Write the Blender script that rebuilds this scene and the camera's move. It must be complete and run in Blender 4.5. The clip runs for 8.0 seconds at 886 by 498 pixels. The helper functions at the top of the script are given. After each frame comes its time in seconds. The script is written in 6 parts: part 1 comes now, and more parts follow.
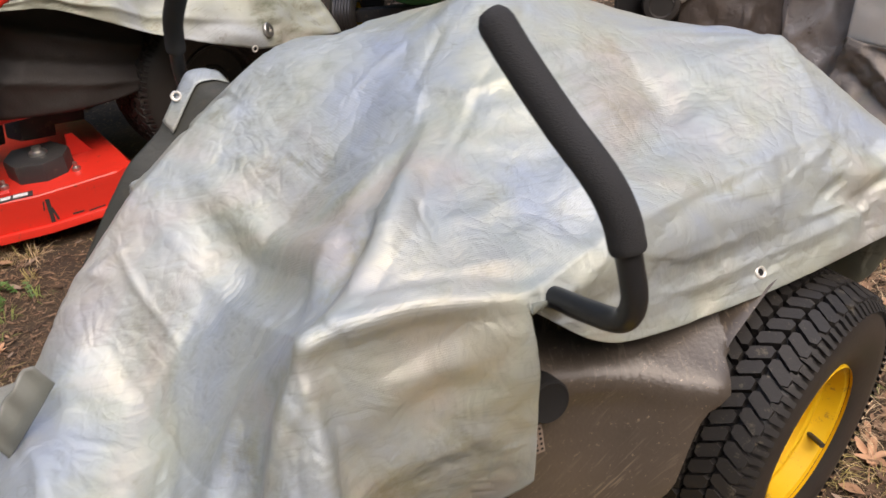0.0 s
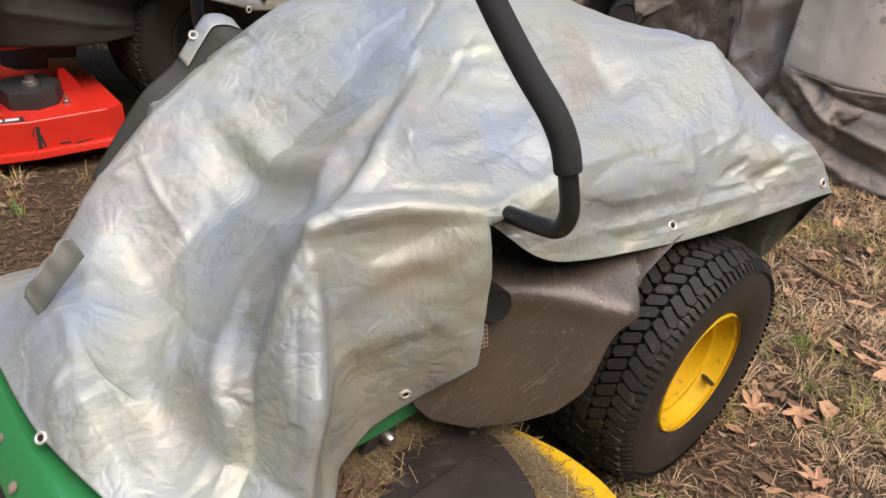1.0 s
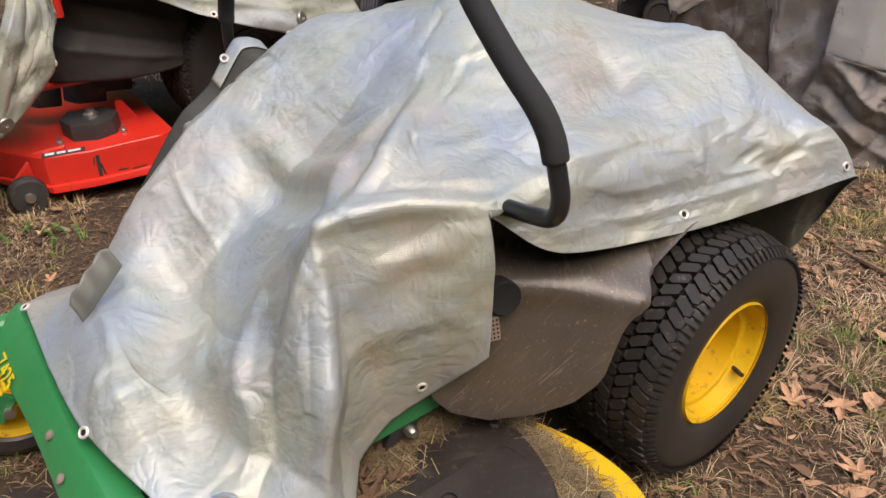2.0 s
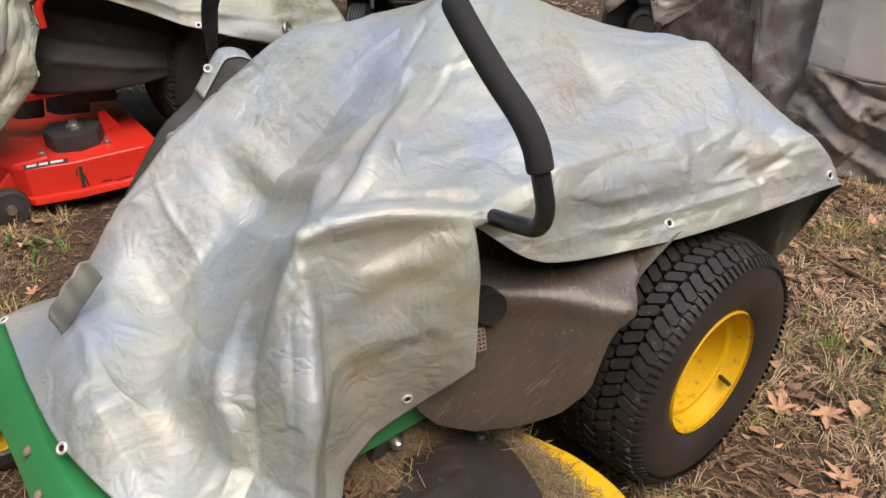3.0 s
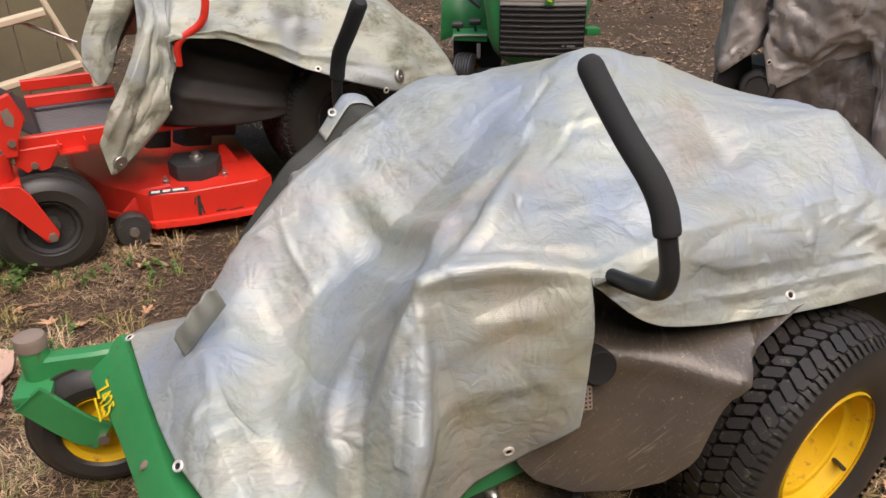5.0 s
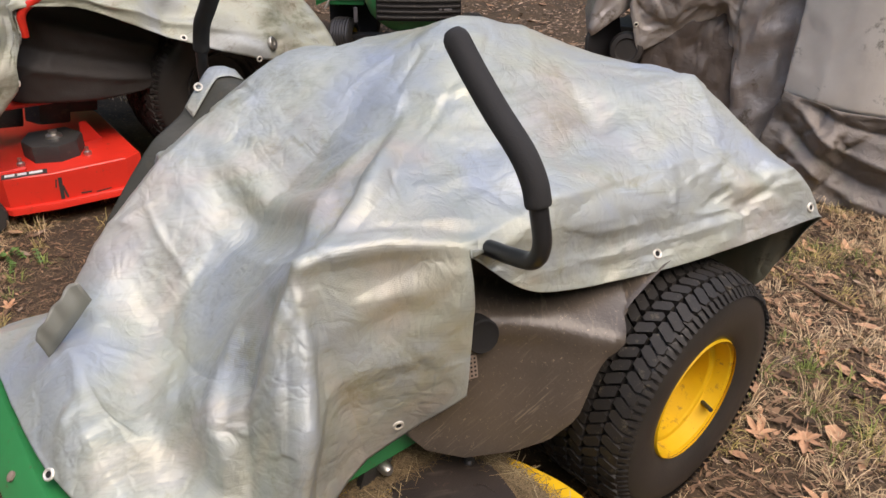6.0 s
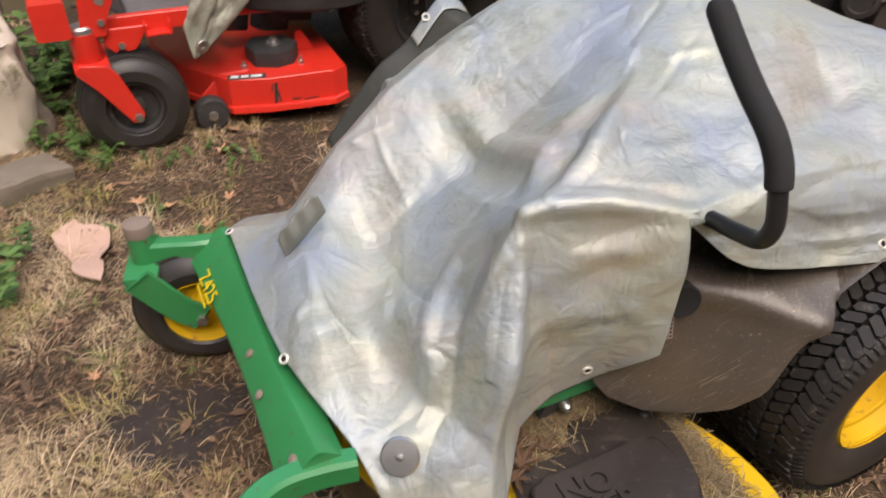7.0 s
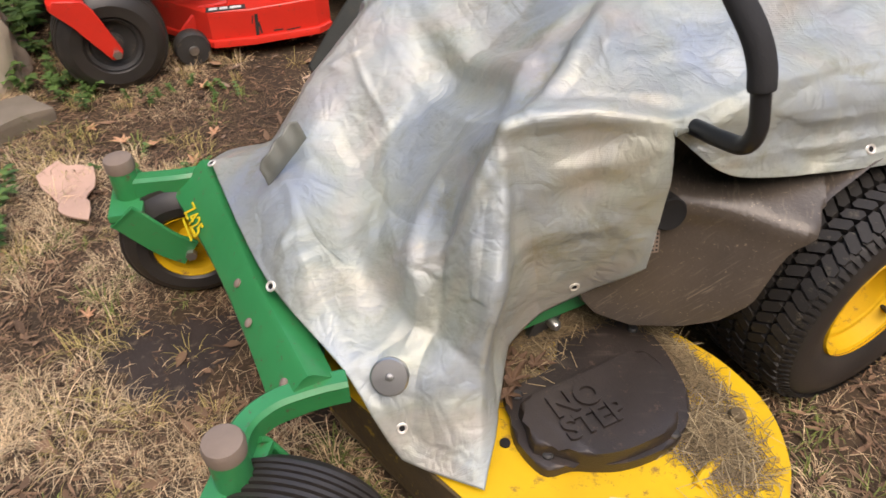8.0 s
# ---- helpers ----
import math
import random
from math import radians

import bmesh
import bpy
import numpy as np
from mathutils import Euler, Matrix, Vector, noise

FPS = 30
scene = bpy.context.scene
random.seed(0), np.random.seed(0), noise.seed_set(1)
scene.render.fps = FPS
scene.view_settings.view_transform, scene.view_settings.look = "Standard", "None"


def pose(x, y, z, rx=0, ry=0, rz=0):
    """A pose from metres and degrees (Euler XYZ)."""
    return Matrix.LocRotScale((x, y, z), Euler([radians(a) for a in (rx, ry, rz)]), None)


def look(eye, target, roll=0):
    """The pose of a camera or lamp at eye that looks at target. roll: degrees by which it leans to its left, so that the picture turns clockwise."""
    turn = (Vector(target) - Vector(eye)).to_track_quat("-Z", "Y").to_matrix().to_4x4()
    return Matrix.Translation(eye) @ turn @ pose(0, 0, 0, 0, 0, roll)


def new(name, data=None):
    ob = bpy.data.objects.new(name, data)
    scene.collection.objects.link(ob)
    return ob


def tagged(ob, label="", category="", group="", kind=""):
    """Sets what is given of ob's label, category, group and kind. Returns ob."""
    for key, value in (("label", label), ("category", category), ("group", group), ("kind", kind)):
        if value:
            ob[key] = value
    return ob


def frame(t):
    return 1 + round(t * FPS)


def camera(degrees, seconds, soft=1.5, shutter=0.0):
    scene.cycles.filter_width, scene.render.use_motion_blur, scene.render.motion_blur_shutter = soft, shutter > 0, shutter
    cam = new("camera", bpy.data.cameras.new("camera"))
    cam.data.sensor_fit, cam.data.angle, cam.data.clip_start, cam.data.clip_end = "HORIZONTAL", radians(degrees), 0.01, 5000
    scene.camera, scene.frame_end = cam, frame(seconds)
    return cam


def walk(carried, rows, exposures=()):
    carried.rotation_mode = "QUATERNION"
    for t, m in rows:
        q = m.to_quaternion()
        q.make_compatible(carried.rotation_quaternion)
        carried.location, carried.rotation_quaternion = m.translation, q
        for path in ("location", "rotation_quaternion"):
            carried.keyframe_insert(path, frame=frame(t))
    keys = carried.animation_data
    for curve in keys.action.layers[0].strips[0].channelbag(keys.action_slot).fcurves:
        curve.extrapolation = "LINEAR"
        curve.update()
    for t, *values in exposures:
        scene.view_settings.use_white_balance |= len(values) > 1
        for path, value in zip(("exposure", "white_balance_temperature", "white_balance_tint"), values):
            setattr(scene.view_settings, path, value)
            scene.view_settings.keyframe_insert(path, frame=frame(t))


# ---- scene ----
cam = camera(63.5, 8.0, soft=1.5, shutter=0.3)
PATH = [
    (0, (-0.802, -0.235, 0.994), (0.254, 1.097, -0.059), -4.5),
    (0.2, (-0.864, -0.244, 0.992), (0.236, 1.067, -0.043), -2.1),
    (0.5, (-0.936, -0.332, 1.000), (0.231, 0.886, -0.074), 1.6),
    (1, (-0.959, -0.373, 1.012), (0.198, 0.865, -0.050), 3.7),
    (1.2, (-0.960, -0.404, 1.010), (0.132, 0.914, -0.025), 1.1),
    (2.3, (-0.922, -0.461, 1.010), (0.113, 0.910, -0.014), -1.9),
    (2.5, (-0.925, -0.466, 1.006), (0.123, 0.902, -0.010), -1.9),
    (3, (-0.922, -0.453, 1.005), (0.147, 0.908, 0.002), -1.4),
    (3.5, (-0.951, -0.422, 1.030), (0.054, 1.010, 0.062), 0.1),
    (4, (-0.973, -0.433, 1.020), (-0.093, 1.100, 0.084), -1.6),
    (4.2, (-0.970, -0.435, 1.026), (-0.095, 1.115, 0.115), -1.8),
    (5.3, (-0.958, -0.432, 1.020), (-0.001, 1.086, 0.139), 0.4),
    (5.5, (-0.951, -0.433, 1.023), (0.066, 1.031, 0.116), 0.5),
    (6, (-0.940, -0.432, 1.032), (0.193, 0.893, 0.052), 0.7),
    (6.5, (-0.970, -0.399, 1.066), (0.082, 0.948, 0.028), 0.9),
    (6.8, (-1.011, -0.389, 1.086), (-0.164, 1.044, -0.023), 1.1),
    (7, (-1.032, -0.400, 1.086), (-0.301, 1.049, -0.082), 1.2),
    (7.3, (-1.031, -0.410, 1.083), (-0.396, 1.010, -0.174), 0.9),
    (7.5, (-1.032, -0.416, 1.070), (-0.414, 0.972, -0.231), 0.7),
    (8, (-1.017, -0.417, 1.062), (-0.330, 0.934, -0.242), -0.7),
]
walk(cam, [(t, look(eye, target, roll)) for t, eye, target, roll in PATH], exposures=[(0.0, 1.0, 6900, 13), (8.0, 1.0, 6900, 13)])

# ---- world and light: a bright overcast day under trees ----
world = bpy.data.worlds.new("sky")
scene.world = world
world.use_nodes = True
wn = world.node_tree.nodes
wl = world.node_tree.links
wn.clear()
sky = wn.new("ShaderNodeTexSky")
sky.sky_type = "NISHITA"
sky.sun_disc = False
sky.sun_elevation = radians(59)
sky.sun_rotation = radians(186)
sky.air_density, sky.dust_density, sky.ozone_density = 1.0, 3.0, 1.0
bg = wn.new("ShaderNodeBackground")
bg.inputs["Strength"].default_value = 0.208
wo = wn.new("ShaderNodeOutputWorld")
wl.new(sky.outputs[0], bg.inputs[0])
wl.new(bg.outputs[0], wo.inputs[0])
sun_data = bpy.data.lights.new("sun", "SUN")
sun_data.energy, sun_data.angle, sun_data.color = 0.34, radians(60), (1.0, 0.92, 0.82)
sun = new("sun", sun_data)
sun.matrix_world = look((-0.3, -2.6, 5.2), (0.0, 0.5, 0.0))

# ---- materials ----
def mat(name, base, base2=None, rough=0.6, metal=0.0, scale=8.0, fine=120.0, bump=0.15, spread=0.5, coat=0.0,
        speck=None, speck_amount=0.0, speck_scale=40.0, rand=0.0, spec=0.5):
    """Two-scale procedural surface: large mottling between two colours, specks of dirt, fine relief."""
    m = bpy.data.materials.new(name)
    m.use_nodes = True
    n, l = m.node_tree.nodes, m.node_tree.links
    p = n["Principled BSDF"]
    tc = n.new("ShaderNodeTexCoord")
    big = n.new("ShaderNodeTexNoise")
    big.inputs["Scale"].default_value, big.inputs["Detail"].default_value, big.inputs["Roughness"].default_value = scale, 8, 0.62
    l.new(tc.outputs["Object"], big.inputs["Vector"])
    ramp = n.new("ShaderNodeValToRGB")
    ramp.color_ramp.elements[0].position, ramp.color_ramp.elements[1].position = 0.5 - spread / 2, 0.5 + spread / 2
    ramp.color_ramp.elements[0].color = (*base, 1)
    ramp.color_ramp.elements[1].color = (*(base2 or tuple(c * 0.75 for c in base)), 1)
    l.new(big.outputs["Fac"], ramp.inputs[0])
    out = ramp.outputs[0]
    small = n.new("ShaderNodeTexNoise")
    small.inputs["Scale"].default_value, small.inputs["Detail"].default_value = fine, 4
    l.new(tc.outputs["Object"], small.inputs["Vector"])
    if speck:
        sp = n.new("ShaderNodeTexNoise")
        sp.inputs["Scale"].default_value, sp.inputs["Detail"].default_value, sp.inputs["Roughness"].default_value = speck_scale, 10, 0.75
        l.new(tc.outputs["Object"], sp.inputs["Vector"])
        sr = n.new("ShaderNodeValToRGB")
        sr.color_ramp.elements[0].position, sr.color_ramp.elements[1].position = 0.62 - 0.25 * speck_amount, 0.70 - 0.2 * speck_amount
        l.new(sp.outputs["Fac"], sr.inputs[0])
        mx = n.new("ShaderNodeMix")
        mx.data_type = "RGBA"
        mx.inputs["B"].default_value = (*speck, 1)
        l.new(sr.outputs[0], mx.inputs["Factor"])
        l.new(out, mx.inputs["A"])
        out = mx.outputs["Result"]
    if rand:
        oi = n.new("ShaderNodeNewGeometry")
        hs = n.new("ShaderNodeHueSaturation")
        mr = n.new("ShaderNodeMapRange")
        mr.inputs["To Min"].default_value, mr.inputs["To Max"].default_value = 1 - rand, 1 + rand
        l.new(oi.outputs["Random Per Island"], mr.inputs["Value"])
        l.new(mr.outputs[0], hs.inputs["Value"])
        l.new(out, hs.inputs["Color"])
        out = hs.outputs[0]
    l.new(out, p.inputs["Base Color"])
    rr = n.new("ShaderNodeMapRange")
    rr.inputs["To Min"].default_value, rr.inputs["To Max"].default_value = max(rough - 0.1, 0.03), min(rough + 0.12, 1)
    l.new(big.outputs["Fac"], rr.inputs["Value"])
    l.new(rr.outputs[0], p.inputs["Roughness"])
    p.inputs["Metallic"].default_value = metal
    p.inputs["Coat Weight"].default_value = coat
    p.inputs["Coat Roughness"].default_value = 0.15
    p.inputs["Specular IOR Level"].default_value = spec
    if bump:
        b = n.new("ShaderNodeBump")
        b.inputs["Strength"].default_value, b.inputs["Distance"].default_value = bump, 0.002
        l.new(small.outputs["Fac"], b.inputs["Height"])
        l.new(b.outputs[0], p.inputs["Normal"])
    return m


def tarp_mat(name, base, base2, rough=0.4, metal=0.3, dirt=(0.2, 0.19, 0.15), dirt_amount=0.3, relief=1.0, scuff=0.0):
    """Woven polyethylene sheet: fine tape weave, crumple relief, blotchy dirt."""
    m = mat(name, base, base2, rough, metal, scale=5.5, fine=55.0, bump=0.0, spread=0.30, speck=dirt, speck_amount=dirt_amount, speck_scale=9.0)
    n, l = m.node_tree.nodes, m.node_tree.links
    p = n["Principled BSDF"]
    tc = n.new("ShaderNodeTexCoord")
    heights = []
    # weave, in two directions that follow the sheet
    for way in ("X", "Y"):
        w = n.new("ShaderNodeTexWave")
        w.bands_direction = way
        w.inputs["Scale"].default_value, w.inputs["Distortion"].default_value, w.inputs["Detail Scale"].default_value = 150.0, 0.6, 2.0
        l.new(tc.outputs["UV"], w.inputs["Vector"])
        heights.append((w.outputs["Fac"], 0.16, 0.0008))
    # sharp creases: edges of warped cells at two sizes, and soft dents
    warp = n.new("ShaderNodeTexNoise")
    warp.inputs["Scale"].default_value, warp.inputs["Detail"].default_value = 7.0, 3
    l.new(tc.outputs["Object"], warp.inputs["Vector"])
    mixv = n.new("ShaderNodeMix")
    mixv.data_type = "RGBA"
    mixv.inputs["Factor"].default_value = 0.16
    l.new(tc.outputs["Object"], mixv.inputs["A"])
    l.new(warp.outputs["Color"], mixv.inputs["B"])
    rid = n.new("ShaderNodeTexNoise")
    rid.noise_type = "RIDGED_MULTIFRACTAL"
    rid.inputs["Scale"].default_value, rid.inputs["Detail"].default_value, rid.inputs["Roughness"].default_value = 7.0, 4, 0.55
    l.new(mixv.outputs["Result"], rid.inputs["Vector"])
    heights.append((rid.outputs["Fac"], 0.32 * relief, 0.006))
    for s, strength, depth in ((42.0, 0.34, 0.0022),):
        vo = n.new("ShaderNodeTexVoronoi")
        vo.feature = "DISTANCE_TO_EDGE"
        vo.inputs["Scale"].default_value = s
        l.new(mixv.outputs["Result"], vo.inputs["Vector"])
        cl = n.new("ShaderNodeMapRange")
        cl.inputs["From Max"].default_value = 0.30
        l.new(vo.outputs["Distance"], cl.inputs["Value"])
        heights.append((cl.outputs[0], strength * relief, depth))
    rg = n.new("ShaderNodeTexNoise")
    rg.inputs["Scale"].default_value, rg.inputs["Detail"].default_value, rg.inputs["Roughness"].default_value = 24.0, 6, 0.7
    l.new(tc.outputs["Object"], rg.inputs["Vector"])
    heights.append((rg.outputs["Fac"], 0.35 * relief, 0.004))
    # leathery micro-wrinkles
    mw = n.new("ShaderNodeTexNoise")
    mw.inputs["Scale"].default_value, mw.inputs["Detail"].default_value, mw.inputs["Roughness"].default_value = 120.0, 5, 0.65
    l.new(mixv.outputs["Result"], mw.inputs["Vector"])
    heights.append((mw.outputs["Fac"], 0.45 * relief, 0.0022))
    last = None
    for out, strength, depth in heights:
        b = n.new("ShaderNodeBump")
        b.inputs["Strength"].default_value, b.inputs["Distance"].default_value = strength, depth
        l.new(out, b.inputs["Height"])
        if last:
            l.new(last.outputs[0], b.inputs["Normal"])
        last = b
    l.new(last.outputs[0], p.inputs["Normal"])
    # streaky scuffs and thin dark crease lines
    if scuff:
        mp = n.new("ShaderNodeMapping")
        mp.inputs["Scale"].default_value, mp.inputs["Rotation"].default_value = (5.0, 26.0, 34.0), (0.2, -0.15, 0.35)
        l.new(tc.outputs["Object"], mp.inputs["Vector"])
        sn = n.new("ShaderNodeTexNoise")
        sn.inputs["Scale"].default_value, sn.inputs["Detail"].default_value, sn.inputs["Roughness"].default_value = 1.0, 9, 0.72
        l.new(mp.outputs[0], sn.inputs["Vector"])
        area = n.new("ShaderNodeTexNoise")
        area.inputs["Scale"].default_value, area.inputs["Detail"].default_value = 3.2, 3
        l.new(tc.outputs["Object"], area.inputs["Vector"])
        both = n.new("ShaderNodeMath")
        both.operation = "MULTIPLY"
        l.new(sn.outputs["Fac"], both.inputs[0])
        l.new(area.outputs["Fac"], both.inputs[1])
        sr = n.new("ShaderNodeValToRGB")
        sr.color_ramp.elements[0].position, sr.color_ramp.elements[1].position = 0.27, 0.40
        sr.color_ramp.elements[1].color = (scuff, scuff, scuff, 1)
        l.new(both.outputs[0], sr.inputs[0])
        mx = n.new("ShaderNodeMix")
        mx.data_type = "RGBA"
        mx.inputs["B"].default_value = (0.17, 0.175, 0.125, 1)
        l.new(sr.outputs[0], mx.inputs["Factor"])
        l.new(p.inputs["Base Color"].links[0].from_socket, mx.inputs["A"])
        l.new(mx.outputs["Result"], p.inputs["Base Color"])
        # dark crease lines, thin and broken, along warped cell edges
        vo = n.new("ShaderNodeTexVoronoi")
        vo.feature = "DISTANCE_TO_EDGE"
        vo.inputs["Scale"].default_value = 17.0
        l.new(mixv.outputs["Result"], vo.inputs["Vector"])
        line = n.new("ShaderNodeMapRange")
        line.inputs["From Min"].default_value, line.inputs["From Max"].default_value = 0.0, 0.022
        line.inputs["To Min"].default_value, line.inputs["To Max"].default_value = 1.0, 0.0
        l.new(vo.outputs["Distance"], line.inputs["Value"])
        br = n.new("ShaderNodeValToRGB")
        br.color_ramp.elements[0].position, br.color_ramp.elements[1].position = 0.53, 0.72
        br.color_ramp.elements[1].color = (0.5, 0.5, 0.5, 1)
        l.new(rg.outputs["Fac"], br.inputs[0])
        on = n.new("ShaderNodeMath")
        on.operation = "MULTIPLY"
        l.new(line.outputs[0], on.inputs[0])
        l.new(br.outputs[0], on.inputs[1])
        m2 = n.new("ShaderNodeMix")
        m2.data_type = "RGBA"
        m2.inputs["B"].default_value = (0.20, 0.20, 0.15, 1)
        l.new(on.outputs[0], m2.inputs["Factor"])
        l.new(mx.outputs["Result"], m2.inputs["A"])
        l.new(m2.outputs["Result"], p.inputs["Base Color"])
    return m


M_TARP = tarp_mat("silver_tarp", (0.475, 0.478, 0.412), (0.395, 0.418, 0.442), 0.42, 0.32, (0.36, 0.36, 0.30), 0.20, 0.85, 0.42)
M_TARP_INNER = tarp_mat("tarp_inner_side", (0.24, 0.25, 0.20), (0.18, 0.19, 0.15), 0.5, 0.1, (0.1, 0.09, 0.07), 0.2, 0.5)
M_TARP_RED = tarp_mat("silver_tarp_dusty", (0.44, 0.44, 0.40), (0.34, 0.34, 0.30), 0.5, 0.15, (0.22, 0.20, 0.15), 0.30, 0.4, 0.9)
M_TARP_GREY = tarp_mat("grey_tarp", (0.46, 0.42, 0.39), (0.34, 0.31, 0.28), 0.40, 0.25, (0.18, 0.15, 0.12), 0.15, 1.1)
M_TARP_DARK = tarp_mat("dark_brown_tarp", (0.105, 0.082, 0.068), (0.070, 0.055, 0.046), 0.45, 0.0, (0.09, 0.07, 0.05), 0.2, 1.0)
M_TARP_TAUPE = tarp_mat("taupe_tarp", (0.22, 0.19, 0.165), (0.16, 0.14, 0.12), 0.45, 0.1)
M_TARP_PALE = tarp_mat("pale_tarp", (0.72, 0.69, 0.63), (0.64, 0.61, 0.55), 0.5, 0.1, dirt_amount=0.1, relief=0.25)
# darker than the inner side: the turned edge's shade is in this colour
M_TARP_BACK_DARKENED = tarp_mat("tarp_underside_darkened", (0.058, 0.058, 0.046), (0.038, 0.038, 0.030), 0.6, 0.0, (0.08, 0.07, 0.05), 0.2, 0.5)
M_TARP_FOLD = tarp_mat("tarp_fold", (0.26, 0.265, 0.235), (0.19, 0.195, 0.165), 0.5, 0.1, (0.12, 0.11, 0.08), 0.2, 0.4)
M_RUST = mat("caked_dirt", (0.055, 0.037, 0.018), (0.13, 0.085, 0.03), 0.9, 0, 14, 160, 0.6, speck=(0.40, 0.26, 0.02), speck_amount=0.15, speck_scale=30)
M_CHAFF = mat("chaff", (0.085, 0.058, 0.030), (0.17, 0.125, 0.065), 0.95, 0, 22, 260, 1.0, speck=(0.30, 0.23, 0.12), speck_amount=0.35, speck_scale=120)
M_OLDSTRAW = mat("old_straw", (0.42, 0.33, 0.18), (0.28, 0.21, 0.11), 0.8, 0, 3, 50, 0.0, rand=0.4)
M_CHROME = mat("polished_steel", (0.58, 0.57, 0.55), (0.48, 0.47, 0.46), 0.31, 1.0, 20, 200, 0.04)
M_CLIP = mat("grass_clippings", (0.24, 0.175, 0.09), (0.12, 0.085, 0.045), 0.85, 0, 3, 50, 0.0, rand=0.5)
M_GREEN = mat("green_paint", (0.036, 0.265, 0.085), (0.026, 0.215, 0.064), 0.36, 0, 6, 60, 0.05, coat=0.3, speck=(0.12, 0.09, 0.05), speck_amount=0.15, speck_scale=55)
M_YELLOW = mat("yellow_paint", (0.78, 0.50, 0.012), (0.66, 0.40, 0.01), 0.58, 0, 9, 80, 0.06, coat=0.0, spec=0.3, speck=(0.30, 0.16, 0.04), speck_amount=0.22, speck_scale=30)
M_RED = mat("red_paint", (0.76, 0.036, 0.020), (0.62, 0.027, 0.015), 0.34, 0, 5, 60, 0.05, coat=0.25, speck=(0.30, 0.05, 0.03), speck_amount=0.12, speck_scale=30)
M_RUBBER = mat("tyre_rubber", (0.016, 0.015, 0.014), (0.030, 0.026, 0.022), 0.62, 0, 9, 180, 0.3, spec=0.4, speck=(0.10, 0.085, 0.06), speck_amount=0.2, speck_scale=60)
M_SIDEWALL = mat("tyre_sidewall", (0.020, 0.019, 0.018), (0.046, 0.039, 0.033), 0.43, 0, 7, 150, 0.12)
M_FOAM = mat("black_foam", (0.018, 0.018, 0.018), (0.03, 0.03, 0.03), 0.85, 0, 20, 700, 0.5)
M_TUBE = mat("black_tube", (0.015, 0.015, 0.016), (0.025, 0.025, 0.025), 0.32, 0, 12, 200, 0.08)
M_BLACK = mat("black_plastic", (0.025, 0.025, 0.026), (0.05, 0.047, 0.043), 0.5, 0, 9, 200, 0.2, speck=(0.12, 0.10, 0.07), speck_amount=0.2)
M_RIB = mat("worn_rubber", (0.14, 0.135, 0.14), (0.20, 0.19, 0.19), 0.5, 0, 9, 200, 0.2)
M_VINYL = mat("black_vinyl", (0.02, 0.02, 0.022), (0.035, 0.034, 0.034), 0.45, 0, 6, 260, 0.2)
M_FENDER = mat("dusty_fender", (0.058, 0.048, 0.038), (0.112, 0.088, 0.066), 0.30, 0, 6, 240, 0.25, speck=(0.30, 0.23, 0.16), speck_amount=0.10, speck_scale=150)


def brushed(m, turn, colour, amount):
    """Adds fine pale scratches in patches to a surface."""
    n, l = m.node_tree.nodes, m.node_tree.links
    p = n["Principled BSDF"]
    tc = n.new("ShaderNodeTexCoord")
    rot = n.new("ShaderNodeMapping")
    rot.inputs["Rotation"].default_value = turn
    l.new(tc.outputs["Object"], rot.inputs["Vector"])
    mp = n.new("ShaderNodeMapping")
    mp.inputs["Scale"].default_value = (14.0, 60.0, 330.0)
    l.new(rot.outputs[0], mp.inputs["Vector"])
    line, area = n.new("ShaderNodeTexNoise"), n.new("ShaderNodeTexNoise")
    line.inputs["Scale"].default_value, line.inputs["Detail"].default_value = 1.0, 4
    area.inputs["Scale"].default_value, area.inputs["Detail"].default_value = 7.0, 4
    l.new(mp.outputs[0], line.inputs["Vector"])
    l.new(tc.outputs["Object"], area.inputs["Vector"])
    r1, r2, mul, mx = n.new("ShaderNodeValToRGB"), n.new("ShaderNodeValToRGB"), n.new("ShaderNodeMath"), n.new("ShaderNodeMix")
    r1.color_ramp.elements[0].position, r1.color_ramp.elements[1].position = 0.56, 0.70
    r2.color_ramp.elements[0].position, r2.color_ramp.elements[1].position = 0.42, 0.64
    r2.color_ramp.elements[1].color = (amount, amount, amount, 1)
    l.new(line.outputs["Fac"], r1.inputs[0])
    l.new(area.outputs["Fac"], r2.inputs[0])
    mul.operation = "MULTIPLY"
    l.new(r1.outputs[0], mul.inputs[0])
    l.new(r2.outputs[0], mul.inputs[1])
    mx.data_type = "RGBA"
    mx.inputs["B"].default_value = (*colour, 1)
    l.new(mul.outputs[0], mx.inputs["Factor"])
    l.new(p.inputs["Base Color"].links[0].from_socket, mx.inputs["A"])
    l.new(mx.outputs["Result"], p.inputs["Base Color"])


